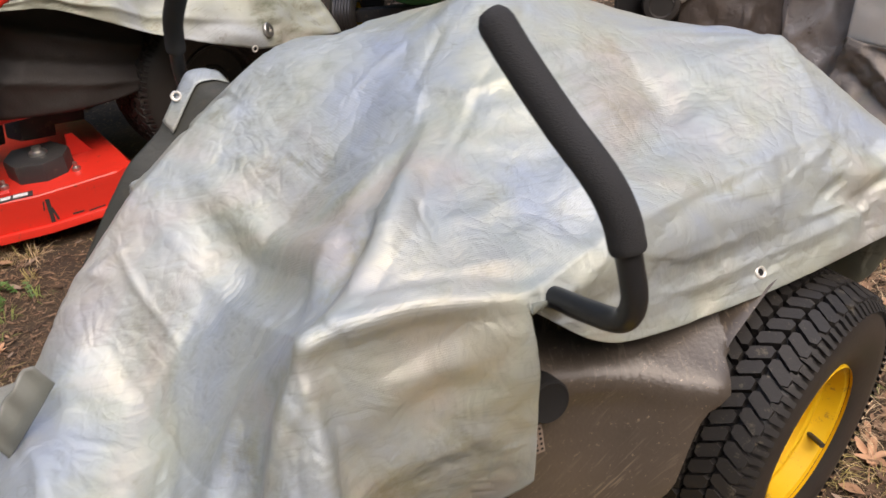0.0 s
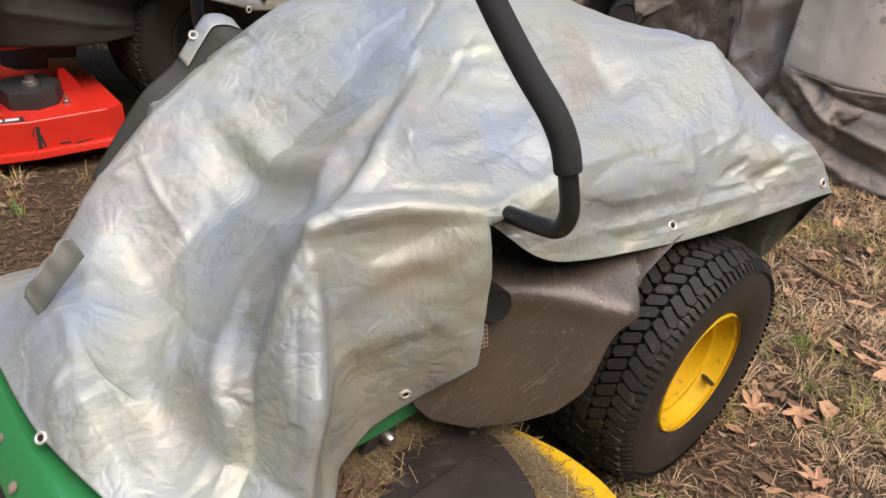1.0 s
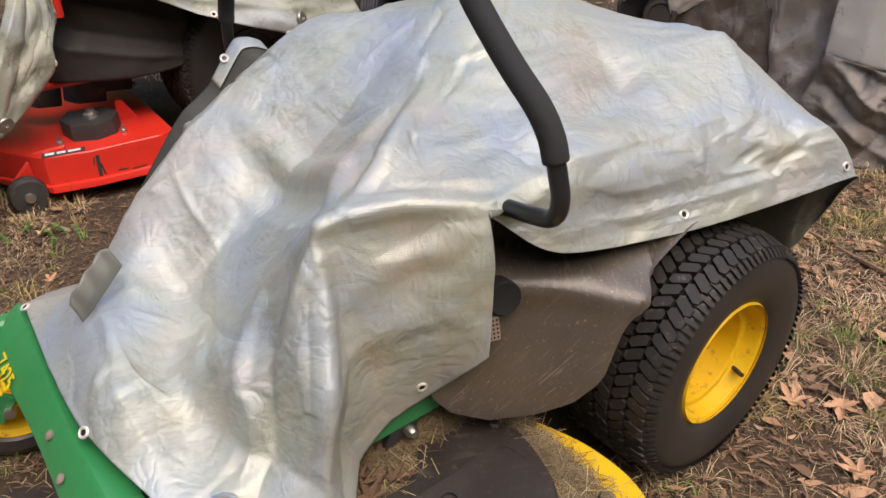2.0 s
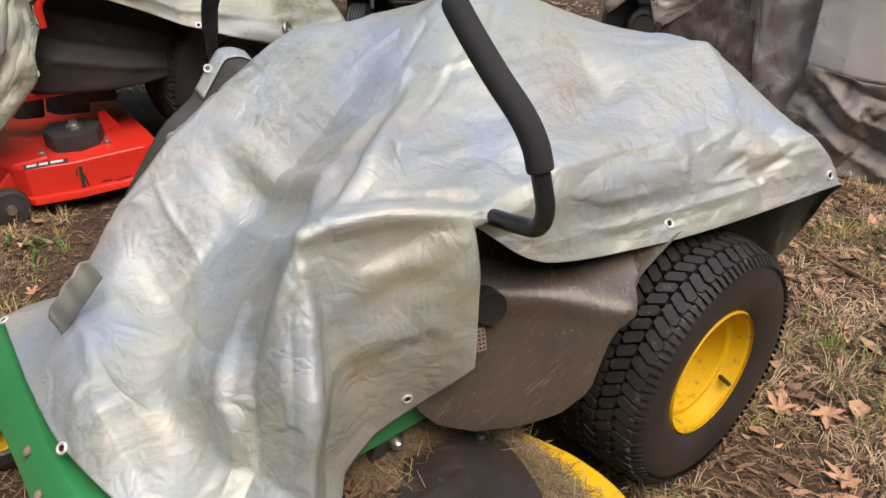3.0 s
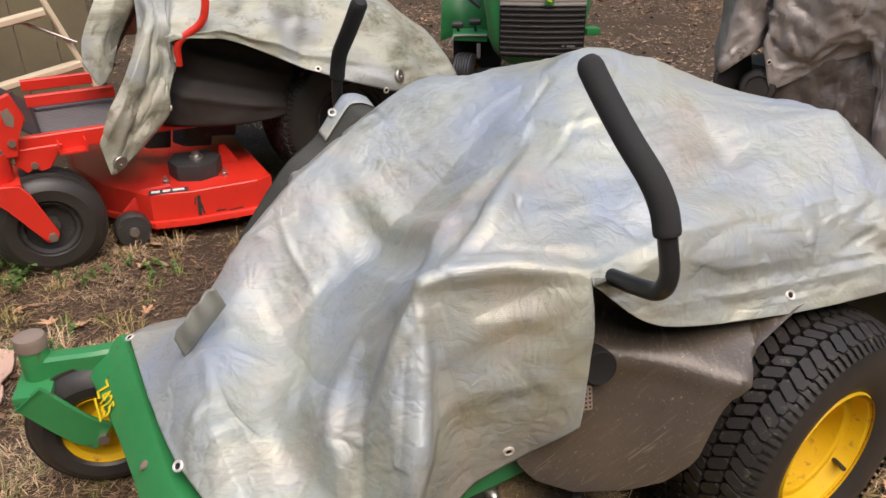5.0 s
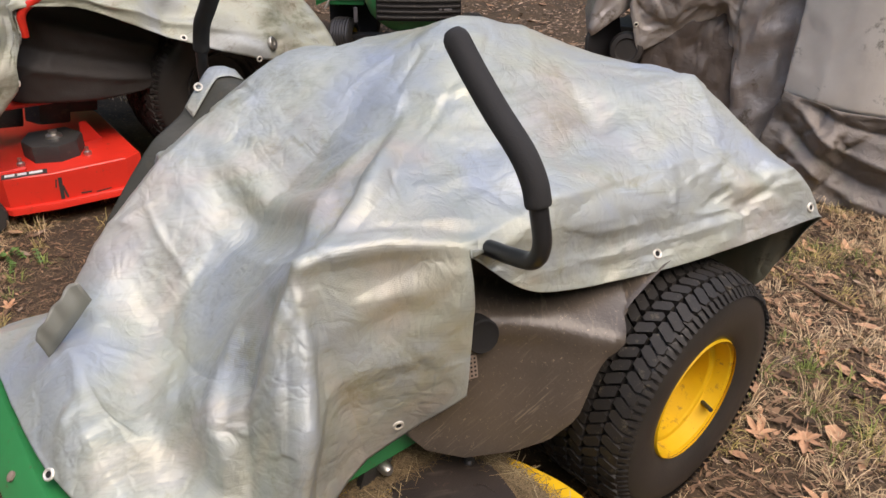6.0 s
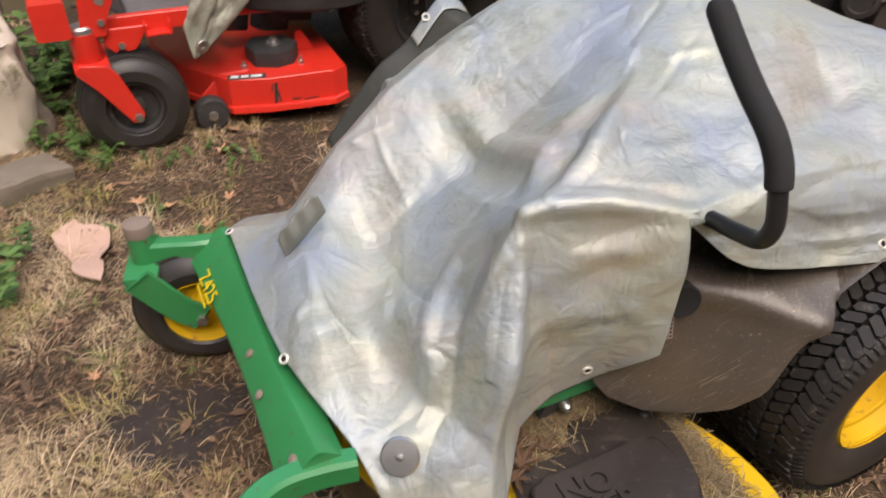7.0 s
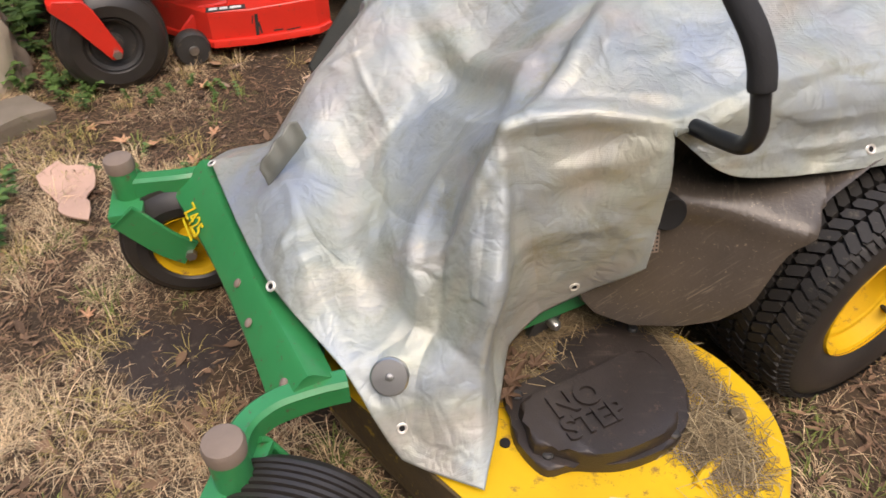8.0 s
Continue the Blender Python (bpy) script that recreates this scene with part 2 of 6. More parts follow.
def tinted(m, tones, scale):
    """Lets a surface's colour drift between tones, in patches: painted sky and ground reflections."""
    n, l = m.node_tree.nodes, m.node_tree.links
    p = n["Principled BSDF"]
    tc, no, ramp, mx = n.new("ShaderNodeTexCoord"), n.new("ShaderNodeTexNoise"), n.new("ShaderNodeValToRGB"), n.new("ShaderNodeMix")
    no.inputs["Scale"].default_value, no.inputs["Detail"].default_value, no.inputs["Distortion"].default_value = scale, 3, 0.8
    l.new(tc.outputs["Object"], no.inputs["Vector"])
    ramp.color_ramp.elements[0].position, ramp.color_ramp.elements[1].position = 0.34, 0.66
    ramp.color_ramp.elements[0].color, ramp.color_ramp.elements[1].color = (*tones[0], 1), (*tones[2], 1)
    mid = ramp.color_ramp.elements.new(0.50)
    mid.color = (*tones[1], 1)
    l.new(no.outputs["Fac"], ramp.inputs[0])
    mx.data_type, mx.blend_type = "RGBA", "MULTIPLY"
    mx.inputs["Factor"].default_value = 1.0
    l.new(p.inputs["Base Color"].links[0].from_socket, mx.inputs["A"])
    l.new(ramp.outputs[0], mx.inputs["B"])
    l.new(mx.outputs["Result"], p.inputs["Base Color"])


brushed(M_FENDER, (0.0, 0.75, 0.0), (0.36, 0.28, 0.20), 0.45)
brushed(M_TARP, (0.35, -0.22, 0.25), (0.20, 0.205, 0.15), 0.32)
brushed(M_TARP, (0.1, 0.55, -0.4), (0.24, 0.24, 0.185), 0.24)
brushed(M_TARP_RED, (0.35, 0.3, 0.25), (0.17, 0.17, 0.12), 0.5)
# blue, green and pink patches: sky and ground reflections painted into the sheets
tinted(M_TARP, ((0.90, 0.97, 1.08), (0.97, 1.0, 0.93), (1.08, 0.99, 0.90)), 4.5)
tinted(M_TARP_RED, ((0.92, 0.97, 1.04), (0.97, 1.0, 0.88), (1.05, 1.0, 0.90)), 4.5)
M_NOSTEP = mat("charcoal_plastic", (0.022, 0.018, 0.016), (0.050, 0.038, 0.031), 0.42, 0, 8, 300, 0.3, speck=(0.10, 0.070, 0.050), speck_amount=0.14)
brushed(M_NOSTEP, (0.0, 0.0, 0.5), (0.15, 0.122, 0.095), 0.6)
M_STEEL = mat("zinc_steel", (0.62, 0.60, 0.56), (0.46, 0.44, 0.40), 0.42, 1.0, 20, 200, 0.06)
M_BRASS = mat("nickel_grommet", (0.85, 0.82, 0.74), (0.72, 0.68, 0.60), 0.5, 0.55, 20, 200, 0.05)
M_SKIRT = mat("dark_cloth", (0.026, 0.022, 0.020), (0.042, 0.036, 0.031), 0.7, 0, 5, 200, 0.3)
M_DARK = mat("dark_recess", (0.008, 0.008, 0.008), (0.014, 0.013, 0.012), 0.9, 0, 10, 100, 0.1)
M_CAP = mat("dusty_cap", (0.20, 0.15, 0.115), (0.27, 0.21, 0.165), 0.8, 0, 14, 260, 0.3)
M_DECAL = mat("yellow_decal", (0.80, 0.60, 0.02), (0.74, 0.54, 0.02), 0.4, 0, 20, 100, 0.0)
M_SILVER = mat("dull_silver", (0.36, 0.335, 0.30), (0.27, 0.25, 0.225), 0.6, 0.0, 12, 150, 0.1)
M_WHITE = mat("white_decal", (0.75, 0.74, 0.72), (0.65, 0.64, 0.62), 0.45, 0, 20, 100, 0.0)
M_WOOD = mat("weathered_wood", (0.66, 0.56, 0.40), (0.54, 0.45, 0.31), 0.7, 0, 6, 120, 0.3)
M_STONE = mat("dirty_stone", (0.26, 0.215, 0.160), (0.16, 0.135, 0.095), 0.9, 0, 5, 90, 0.6, speck=(0.13, 0.12, 0.06), speck_amount=0.3, speck_scale=12)
M_CONCRETE = mat("worn_concrete", (0.60, 0.53, 0.43), (0.47, 0.41, 0.32), 0.9, 0, 4, 90, 0.6, speck=(0.16, 0.15, 0.07), speck_amount=0.25, speck_scale=9)
M_PINK = mat("pale_slab", (0.62, 0.41, 0.31), (0.52, 0.34, 0.25), 0.85, 0, 7, 120, 0.4, speck=(0.3, 0.2, 0.13), speck_amount=0.2, speck_scale=20)
M_MUD = mat("damp_soil", (0.020, 0.014, 0.011), (0.046, 0.032, 0.024), 0.8, 0, 9, 90, 1.0, speck=(0.09, 0.065, 0.045), speck_amount=0.25, speck_scale=45)
M_SOIL = mat("forest_soil", (0.024, 0.016, 0.009), (0.080, 0.050, 0.025), 0.95, 0, 3.0, 60, 1.0, spread=0.45, speck=(0.17, 0.115, 0.06), speck_amount=0.30, speck_scale=75)
M_STRAW = mat("dry_grass", (0.70, 0.535, 0.325), (0.44, 0.315, 0.170), 0.75, 0, 3, 50, 0.0, rand=0.5)
M_OLIVE = mat("yellowing_grass", (0.36, 0.30, 0.085), (0.46, 0.35, 0.13), 0.7, 0, 3, 50, 0.0, rand=0.4)
M_DEADGRASS = mat("dead_brown_grass", (0.25, 0.160, 0.085), (0.13, 0.080, 0.042), 0.85, 0, 3, 50, 0.0, rand=0.5)
M_GRASS = mat("green_grass", (0.13, 0.18, 0.035), (0.20, 0.22, 0.05), 0.7, 0, 3, 50, 0.0, rand=0.35)
M_LITTER = mat("leaf_litter", (0.25, 0.150, 0.082), (0.11, 0.066, 0.040), 0.85, 0, 2.5, 70, 0.0, rand=0.7)
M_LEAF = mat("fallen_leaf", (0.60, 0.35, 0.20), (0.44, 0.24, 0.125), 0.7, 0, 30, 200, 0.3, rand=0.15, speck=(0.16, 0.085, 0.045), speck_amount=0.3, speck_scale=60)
M_DARKLEAF = mat("crisp_dark_leaf", (0.15, 0.085, 0.045), (0.08, 0.046, 0.026), 0.8, 0, 30, 200, 0.3)
M_FARLEAF = mat("far_leaf_litter", (0.42, 0.305, 0.220), (0.16, 0.112, 0.078), 0.85, 0, 2.5, 70, 0.0, rand=0.6)
M_WEED = mat("weed_leaf", (0.075, 0.150, 0.032), (0.13, 0.21, 0.055), 0.5, 0, 20, 150, 0.1, rand=0.25)
M_BACKDROP = mat("woodland", (0.030, 0.042, 0.016), (0.075, 0.085, 0.035), 1.0, 0, 0.35, 3, 0.0, spread=0.4, speck=(0.10, 0.08, 0.05), speck_amount=0.3, speck_scale=1.3)


# ---- builders ----
def mesh_of(name, bm, material, angle=35):
    me = bpy.data.meshes.new(name)
    bmesh.ops.recalc_face_normals(bm, faces=bm.faces)
    bm.to_mesh(me)
    bm.free()
    me.materials.append(material)
    me.shade_smooth()
    me.set_sharp_from_angle(angle=radians(angle))
    return me


def part(name, bm, material, parent=None, label="", angle=35):
    ob = new(name, mesh_of(name, bm, material, angle))
    if parent is not None:
        ob.parent = parent
    if label:
        ob["label"] = label
    return ob


def thing(name, label, category, group="", at=(0, 0, 0)):
    ob = new(name)
    ob.empty_display_size = 0.05
    ob.location = at
    return tagged(ob, label, category, group)


def xform(bm, m, since=0):
    bm.verts.ensure_lookup_table()
    for v in bm.verts[since:]:
        v.co = m @ v.co


def box(size, centre=(0, 0, 0), turn=(0, 0, 0), bevel=0.004, bm=None):
    bm = bm or bmesh.new()
    k = len(bm.verts)
    made = bmesh.ops.create_cube(bm, size=1.0)["verts"]
    for v in made:
        v.co = Vector((v.co.x * size[0], v.co.y * size[1], v.co.z * size[2]))
    if bevel:
        edges = list({e for v in made for e in v.link_edges})
        bmesh.ops.bevel(bm, geom=edges, offset=min(bevel, min(size) * 0.45), segments=2, profile=0.7, affect="EDGES")
    xform(bm, pose(*centre, *turn), k)
    return bm


def lathe(profile, segs=48, axis="Z", m=None, bm=None, closed=False, caps=True):
    """Turns a profile of (radius, height) about an axis."""
    bm = bm or bmesh.new()
    k = len(bm.verts)
    rings = []
    for r, h in profile:
        ring = []
        for i in range(segs):
            a = 2 * math.pi * i / segs
            c, s = r * math.cos(a), r * math.sin(a)
            ring.append(bm.verts.new((c, s, h) if axis == "Z" else (c, h, s) if axis == "Y" else (h, c, s)))
        rings.append(ring)
    pairs = list(zip(rings, rings[1:])) + ([(rings[-1], rings[0])] if closed else [])
    for a, b in pairs:
        for i in range(segs):
            j = (i + 1) % segs
            bm.faces.new((a[i], a[j], b[j], b[i]))
    if not closed and caps:
        for ring, (r, h) in ((rings[0], profile[0]), (rings[-1], profile[-1])):
            if r > 1e-4:
                bm.faces.new(ring)
    if m is not None:
        xform(bm, m, k)
    return bm


def spline(points, steps=8):
    """Smooth curve through points."""
    p = [Vector(q) for q in points]
    p = [2 * p[0] - p[1], *p, 2 * p[-1] - p[-2]]
    out = []
    for a, b, c, d in zip(p, p[1:], p[2:], p[3:]):
        for i in range(steps):
            t = i / steps
            out.append(0.5 * (2 * b + (c - a) * t + (2 * a - 5 * b + 4 * c - d) * t * t + (3 * b - a - 3 * c + d) * t ** 3))
    return out + [p[-2]]


def tube(path, radius, segs=16, bm=None, flat=1.0):
    """Sweeps a round (or flattened) section along a path, with closed ends."""
    bm = bm or bmesh.new()
    radii = radius if isinstance(radius, (list, tuple)) else [radius] * len(path)
    rings, side = [], None
    for i, c in enumerate(path):
        ahead = (path[min(i + 1, len(path) - 1)] - path[max(i - 1, 0)]).normalized()
        if side is None:
            side = ahead.cross(Vector((0.31, 0.17, 0.93))).normalized()
        side = (side - ahead * side.dot(ahead)).normalized()
        up = ahead.cross(side)
        rings.append([bm.verts.new(c + radii[i] * (math.cos(2 * math.pi * k / segs) * side + flat * math.sin(2 * math.pi * k / segs) * up)) for k in range(segs)])
    for a, b in zip(rings, rings[1:]):
        for k in range(segs):
            bm.faces.new((a[k], a[(k + 1) % segs], b[(k + 1) % segs], b[k]))
    bm.faces.new(rings[0])
    bm.faces.new(rings[-1])
    return bm


def bar(path, width, depth, bm=None, up=(0, 0, 1), bevel=0.006):
    """Sweeps an upright rectangular section with rounded corners along a path."""
    bm = bm or bmesh.new()
    rings, up = [], Vector(up)
    w, d = width / 2, depth / 2
    sec = [(w - bevel, d), (w, d - bevel), (w, -d + bevel), (w - bevel, -d), (-w + bevel, -d), (-w, -d + bevel), (-w, d - bevel), (-w + bevel, d)]
    for i, c in enumerate(path):
        ahead = (path[min(i + 1, len(path) - 1)] - path[max(i - 1, 0)]).normalized()
        side = ahead.cross(up).normalized()
        top = side.cross(ahead)
        rings.append([bm.verts.new(c + side * a + top * b) for a, b in sec])
    for a, b in zip(rings, rings[1:]):
        for k in range(8):
            bm.faces.new((a[k], a[(k + 1) % 8], b[(k + 1) % 8], b[k]))
    bm.faces.new(rings[0])
    bm.faces.new(rings[-1])
    return bm


def prism(outline, z0, z1, bevel=0.01, segs=3, bm=None, draft=1.0):
    """A flat shape with an outline in plan, its top edge rounded."""
    bm = bm or bmesh.new()
    n = len(outline)
    cx, cy = sum(p[0] for p in outline) / n, sum(p[1] for p in outline) / n
    low = [bm.verts.new((cx + (x - cx) * draft, cy + (y - cy) * draft, z0)) for x, y in outline]
    top = [bm.verts.new((x, y, z1)) for x, y in outline]
    bm.faces.new(low)
    cap = bm.faces.new(top)
    for i in range(n):
        bm.faces.new((low[i], low[(i + 1) % n], top[(i + 1) % n], top[i]))
    if bevel:
        bmesh.ops.bevel(bm, geom=list(cap.edges), offset=bevel, segments=segs, profile=0.6, affect="EDGES")
    return bm


def plate(outline, y0, y1, bevel=0.003):
    """An upright plate with an outline in x and z, between two values of y."""
    bm = bmesh.new()
    a = [bm.verts.new((x, y0, z)) for x, z in outline]
    b = [bm.verts.new((x, y1, z)) for x, z in outline]
    bm.faces.new(a)
    bm.faces.new(b)
    n = len(a)
    for i in range(n):
        bm.faces.new((a[i], a[(i + 1) % n], b[(i + 1) % n], b[i]))
    if bevel:
        bmesh.ops.bevel(bm, geom=bm.edges[:], offset=bevel, segments=1, affect="EDGES")
    return bm


def plan_curve(points, steps=6):
    return [(v.x, v.y) for v in closed_curve([(x, y, 0) for x, y in points], steps)]


def closed_curve(points, steps=6):
    p = [Vector(q) for q in points]
    n, out = len(p), []
    for i in range(n):
        a, b, c, d = p[i - 1], p[i], p[(i + 1) % n], p[(i + 2) % n]
        for k in range(steps):
            t = k / steps
            out.append(0.5 * (2 * b + (c - a) * t + (2 * a - 5 * b + 4 * c - d) * t * t + (3 * b - a - 3 * c + d) * t ** 3))
    return out


def lettering(text, size, depth, material, parent, m, name="lettering", label="", bold=0.0):
    cu = bpy.data.curves.new(name, "FONT")
    cu.body, cu.size, cu.extrude, cu.offset = text, size, depth, bold
    cu.align_x, cu.align_y = "CENTER", "CENTER"
    ob = bpy.data.objects.new(name, cu)
    scene.collection.objects.link(ob)
    deps = bpy.context.evaluated_depsgraph_get()
    me = bpy.data.meshes.new_from_object(ob.evaluated_get(deps))
    bpy.data.objects.remove(ob)
    me.transform(m)
    me.materials.clear()
    me.materials.append(material)
    out = new(name, me)
    out.parent = parent
    if label:
        out["label"] = label
    return out


def ridged(p):
    return 1 - 2 * abs(noise.noise(p))


# ---- draped sheets ----
def drape(sections, along, across, stiff=0.6):
    """A sheet through cross-sections: straight runs blended with smooth ones. Returns an array of places."""
    c = np.array(sections, float)

    def run(a, steps):
        ext = np.concatenate([2 * a[:1] - a[1:2], a, 2 * a[-1:] - a[-2:-1]])
        out = []
        for i in range(len(a) - 1):
            p0, p1, p2, p3 = ext[i:i + 4]
            for k in range(steps):
                t = k / steps
                curve = 0.5 * (2 * p1 + (p2 - p0) * t + (2 * p0 - 5 * p1 + 4 * p2 - p3) * t * t + (3 * p1 - p0 - 3 * p2 + p3) * t ** 3)
                out.append(stiff * (p1 + (p2 - p1) * t) + (1 - stiff) * curve)
        out.append(a[-1])
        return np.array(out)

    c = run(c, along)
    return run(c.transpose(1, 0, 2), across).transpose(1, 0, 2)


def crumple(grid, size=1.0, folds=(), seed=0.0, fine=1.0):
    """Pushes a sheet in and out along its normals: long folds, crumples and fine creases."""
    du, dv = np.gradient(grid, axis=0), np.gradient(grid, axis=1)
    nrm = np.cross(du, dv)
    nrm /= np.maximum(np.linalg.norm(nrm, axis=2, keepdims=True), 1e-9)
    s, v, _ = grid.shape
    uu, vv = np.meshgrid(np.linspace(0, 1, s), np.linspace(0, 1, v), indexing="ij")
    push = np.zeros((s, v))
    for (u0, v0), (u1, v1), height, width in folds:
        dx, dy = u1 - u0, v1 - v0
        t = np.clip(((uu - u0) * dx + (vv - v0) * dy) / (dx * dx + dy * dy), 0, 1)
        dist = np.hypot(uu - u0 - t * dx, vv - v0 - t * dy)
        push += height * np.exp(-np.abs(dist / width) ** 1.15) * (0.35 + 0.65 * np.sin(np.pi * np.clip(t, 0.12, 0.88)))
    shift = Vector((seed, seed * 0.7, 0))

    def cells(q):
        d = noise.voronoi(q)[0]
        return min(d[1] - d[0], 0.55)

    def facets(q):
        """Flat tilted patches that meet in sharp creases."""
        d, c = noise.voronoi(q)
        w = 0.5 + 0.5 * min((d[1] - d[0]) / 0.30, 1.0)
        a = noise.noise_vector(c[0] * 5.3).dot(q - c[0])
        b = noise.noise_vector(c[1] * 5.3).dot(q - c[1])
        return a * w + b * (1 - w)

    for i in range(s):
        for j in range(v):
            p = Vector(grid[i, j]) + shift
            w = noise.noise_vector(p * 5.0) * 0.05
            q = Vector((p.x * 0.8 + 0.3 * p.z, p.y, p.z * 0.6)) + w
            push[i, j] += size * (0.004 * (ridged(q * 4.0) - 0.4) + 0.036 * facets(q * 5.5) + fine * (0.017 * facets(q * 12.0) + 0.008 * facets(q * 24.0)) + 0.0025 * (cells(q * 9.0) - 0.25) + 0.0006 * ridged(p * 30.0))
    hem = np.minimum(np.minimum(vv, 1 - vv) * 25, 1) * 0.65 + 0.35
    push *= hem
    return grid + nrm * push[:, :, None]


def fan(grid, lines, reach, margin=(0.07, 0.12)):
    """Flat pleats that fan out: between crease lines (height, then places along and across) the sheet runs straight."""
    du, dv = np.gradient(grid, axis=0), np.gradient(grid, axis=1)
    nrm = np.cross(du, dv)
    for _ in range(12):
        nrm[1:-1] = (nrm[:-2] + nrm[2:] + 2 * nrm[1:-1]) / 4
        nrm[:, 1:-1] = (nrm[:, :-2] + nrm[:, 2:] + 2 * nrm[:, 1:-1]) / 4
    nrm /= np.maximum(np.linalg.norm(nrm, axis=2, keepdims=True), 1e-9)
    s, v, _ = grid.shape
    across = np.linspace(0, 1, v)
    push = np.zeros((s, v))
    for i in range(s):
        u = i / (s - 1)
        if u > reach:
            break
        knots, high = [], []
        for h, *way in lines:
            way = sorted(way)
            knots.append(np.interp(u, [w[0] for w in way], [w[1] for w in way]))
            high.append(h)
        knots = np.maximum.accumulate(np.array(knots) + np.arange(len(knots)) * 1e-4)
        knots = np.concatenate([[knots[0] - margin[0]], knots, [knots[-1] + margin[1]]])
        row = np.interp(across, knots, [0, *high, 0])
        for _ in range(2):
            row[1:-1] = (row[:-2] + row[2:] + 2 * row[1:-1]) / 4
        push[i] = row * min((reach - u) / (0.3 * reach), 1) * (0.15 + 0.85 * min(u / (0.40 * reach), 1))
    return grid + nrm * push[:, :, None]


def pleat(grid, folds):
    """Raises ridges (+) and sinks valleys (-) along bent lines: height and width in metres, places as (along, across)."""
    du, dv = np.gradient(grid, axis=0), np.gradient(grid, axis=1)
    nrm = np.cross(du, dv)
    nrm /= np.maximum(np.linalg.norm(nrm, axis=2, keepdims=True), 1e-9)
    s, v, _ = grid.shape
    push = np.zeros((s, v))
    for height, width, *way in folds:
        pts = [grid[min(round(a * (s - 1)), s - 1), min(round(b * (v - 1)), v - 1)] for a, b in way]
        best = np.full((s, v), 9.0)
        place = np.zeros((s, v))
        for k in range(len(pts) - 1):
            a, d = pts[k], pts[k + 1] - pts[k]
            t = np.clip(((grid - a) @ d) / max(d @ d, 1e-9), 0, 1)
            dist = np.linalg.norm(grid - a - t[:, :, None] * d, axis=2)
            near = dist < best
            best = np.where(near, dist, best)
            place = np.where(near, (k + t) / (len(pts) - 1), place)
        soft = 0.10 if width < 0.012 else 0.34
        sharp = np.clip((1 + soft ** 2) ** 0.5 - np.hypot(best / (1.9 * width), soft), 0, 1)
        push += height * sharp * np.clip(np.minimum(place + 0.10, 1.10 - place) * 2.4, 0, 1)
    return grid + nrm * push[:, :, None]


def random_creases(count, seed, lo, hi, high=(0.003, 0.007), wide=(0.007, 0.013), slope=0.35):
    """Short bent creases, ridges and valleys, strewn over a part of a sheet."""
    r = random.Random(seed)
    out = []
    for _ in range(count):
        a, b = r.uniform(lo[0], hi[0]), r.uniform(lo[1], hi[1])
        turn, ln = r.gauss(0, slope) + (math.pi / 2 if r.random() < 0.4 else 0), r.uniform(0.04, 0.13)
        mid = (a + ln * math.cos(turn) * 0.5, b + ln * math.sin(turn) * 0.7)
        end = (mid[0] + ln * math.cos(turn + r.uniform(-0.6, 0.6)) * 0.5, mid[1] + ln * math.sin(turn) * 0.7)
        way = [(min(max(p, 0.01), 0.99), min(max(q, 0.01), 0.99)) for p, q in ((a, b), mid, end)]
        out.append((r.choice((-1, 1)) * r.uniform(*high), r.uniform(*wide), *way))
    return tuple(out)


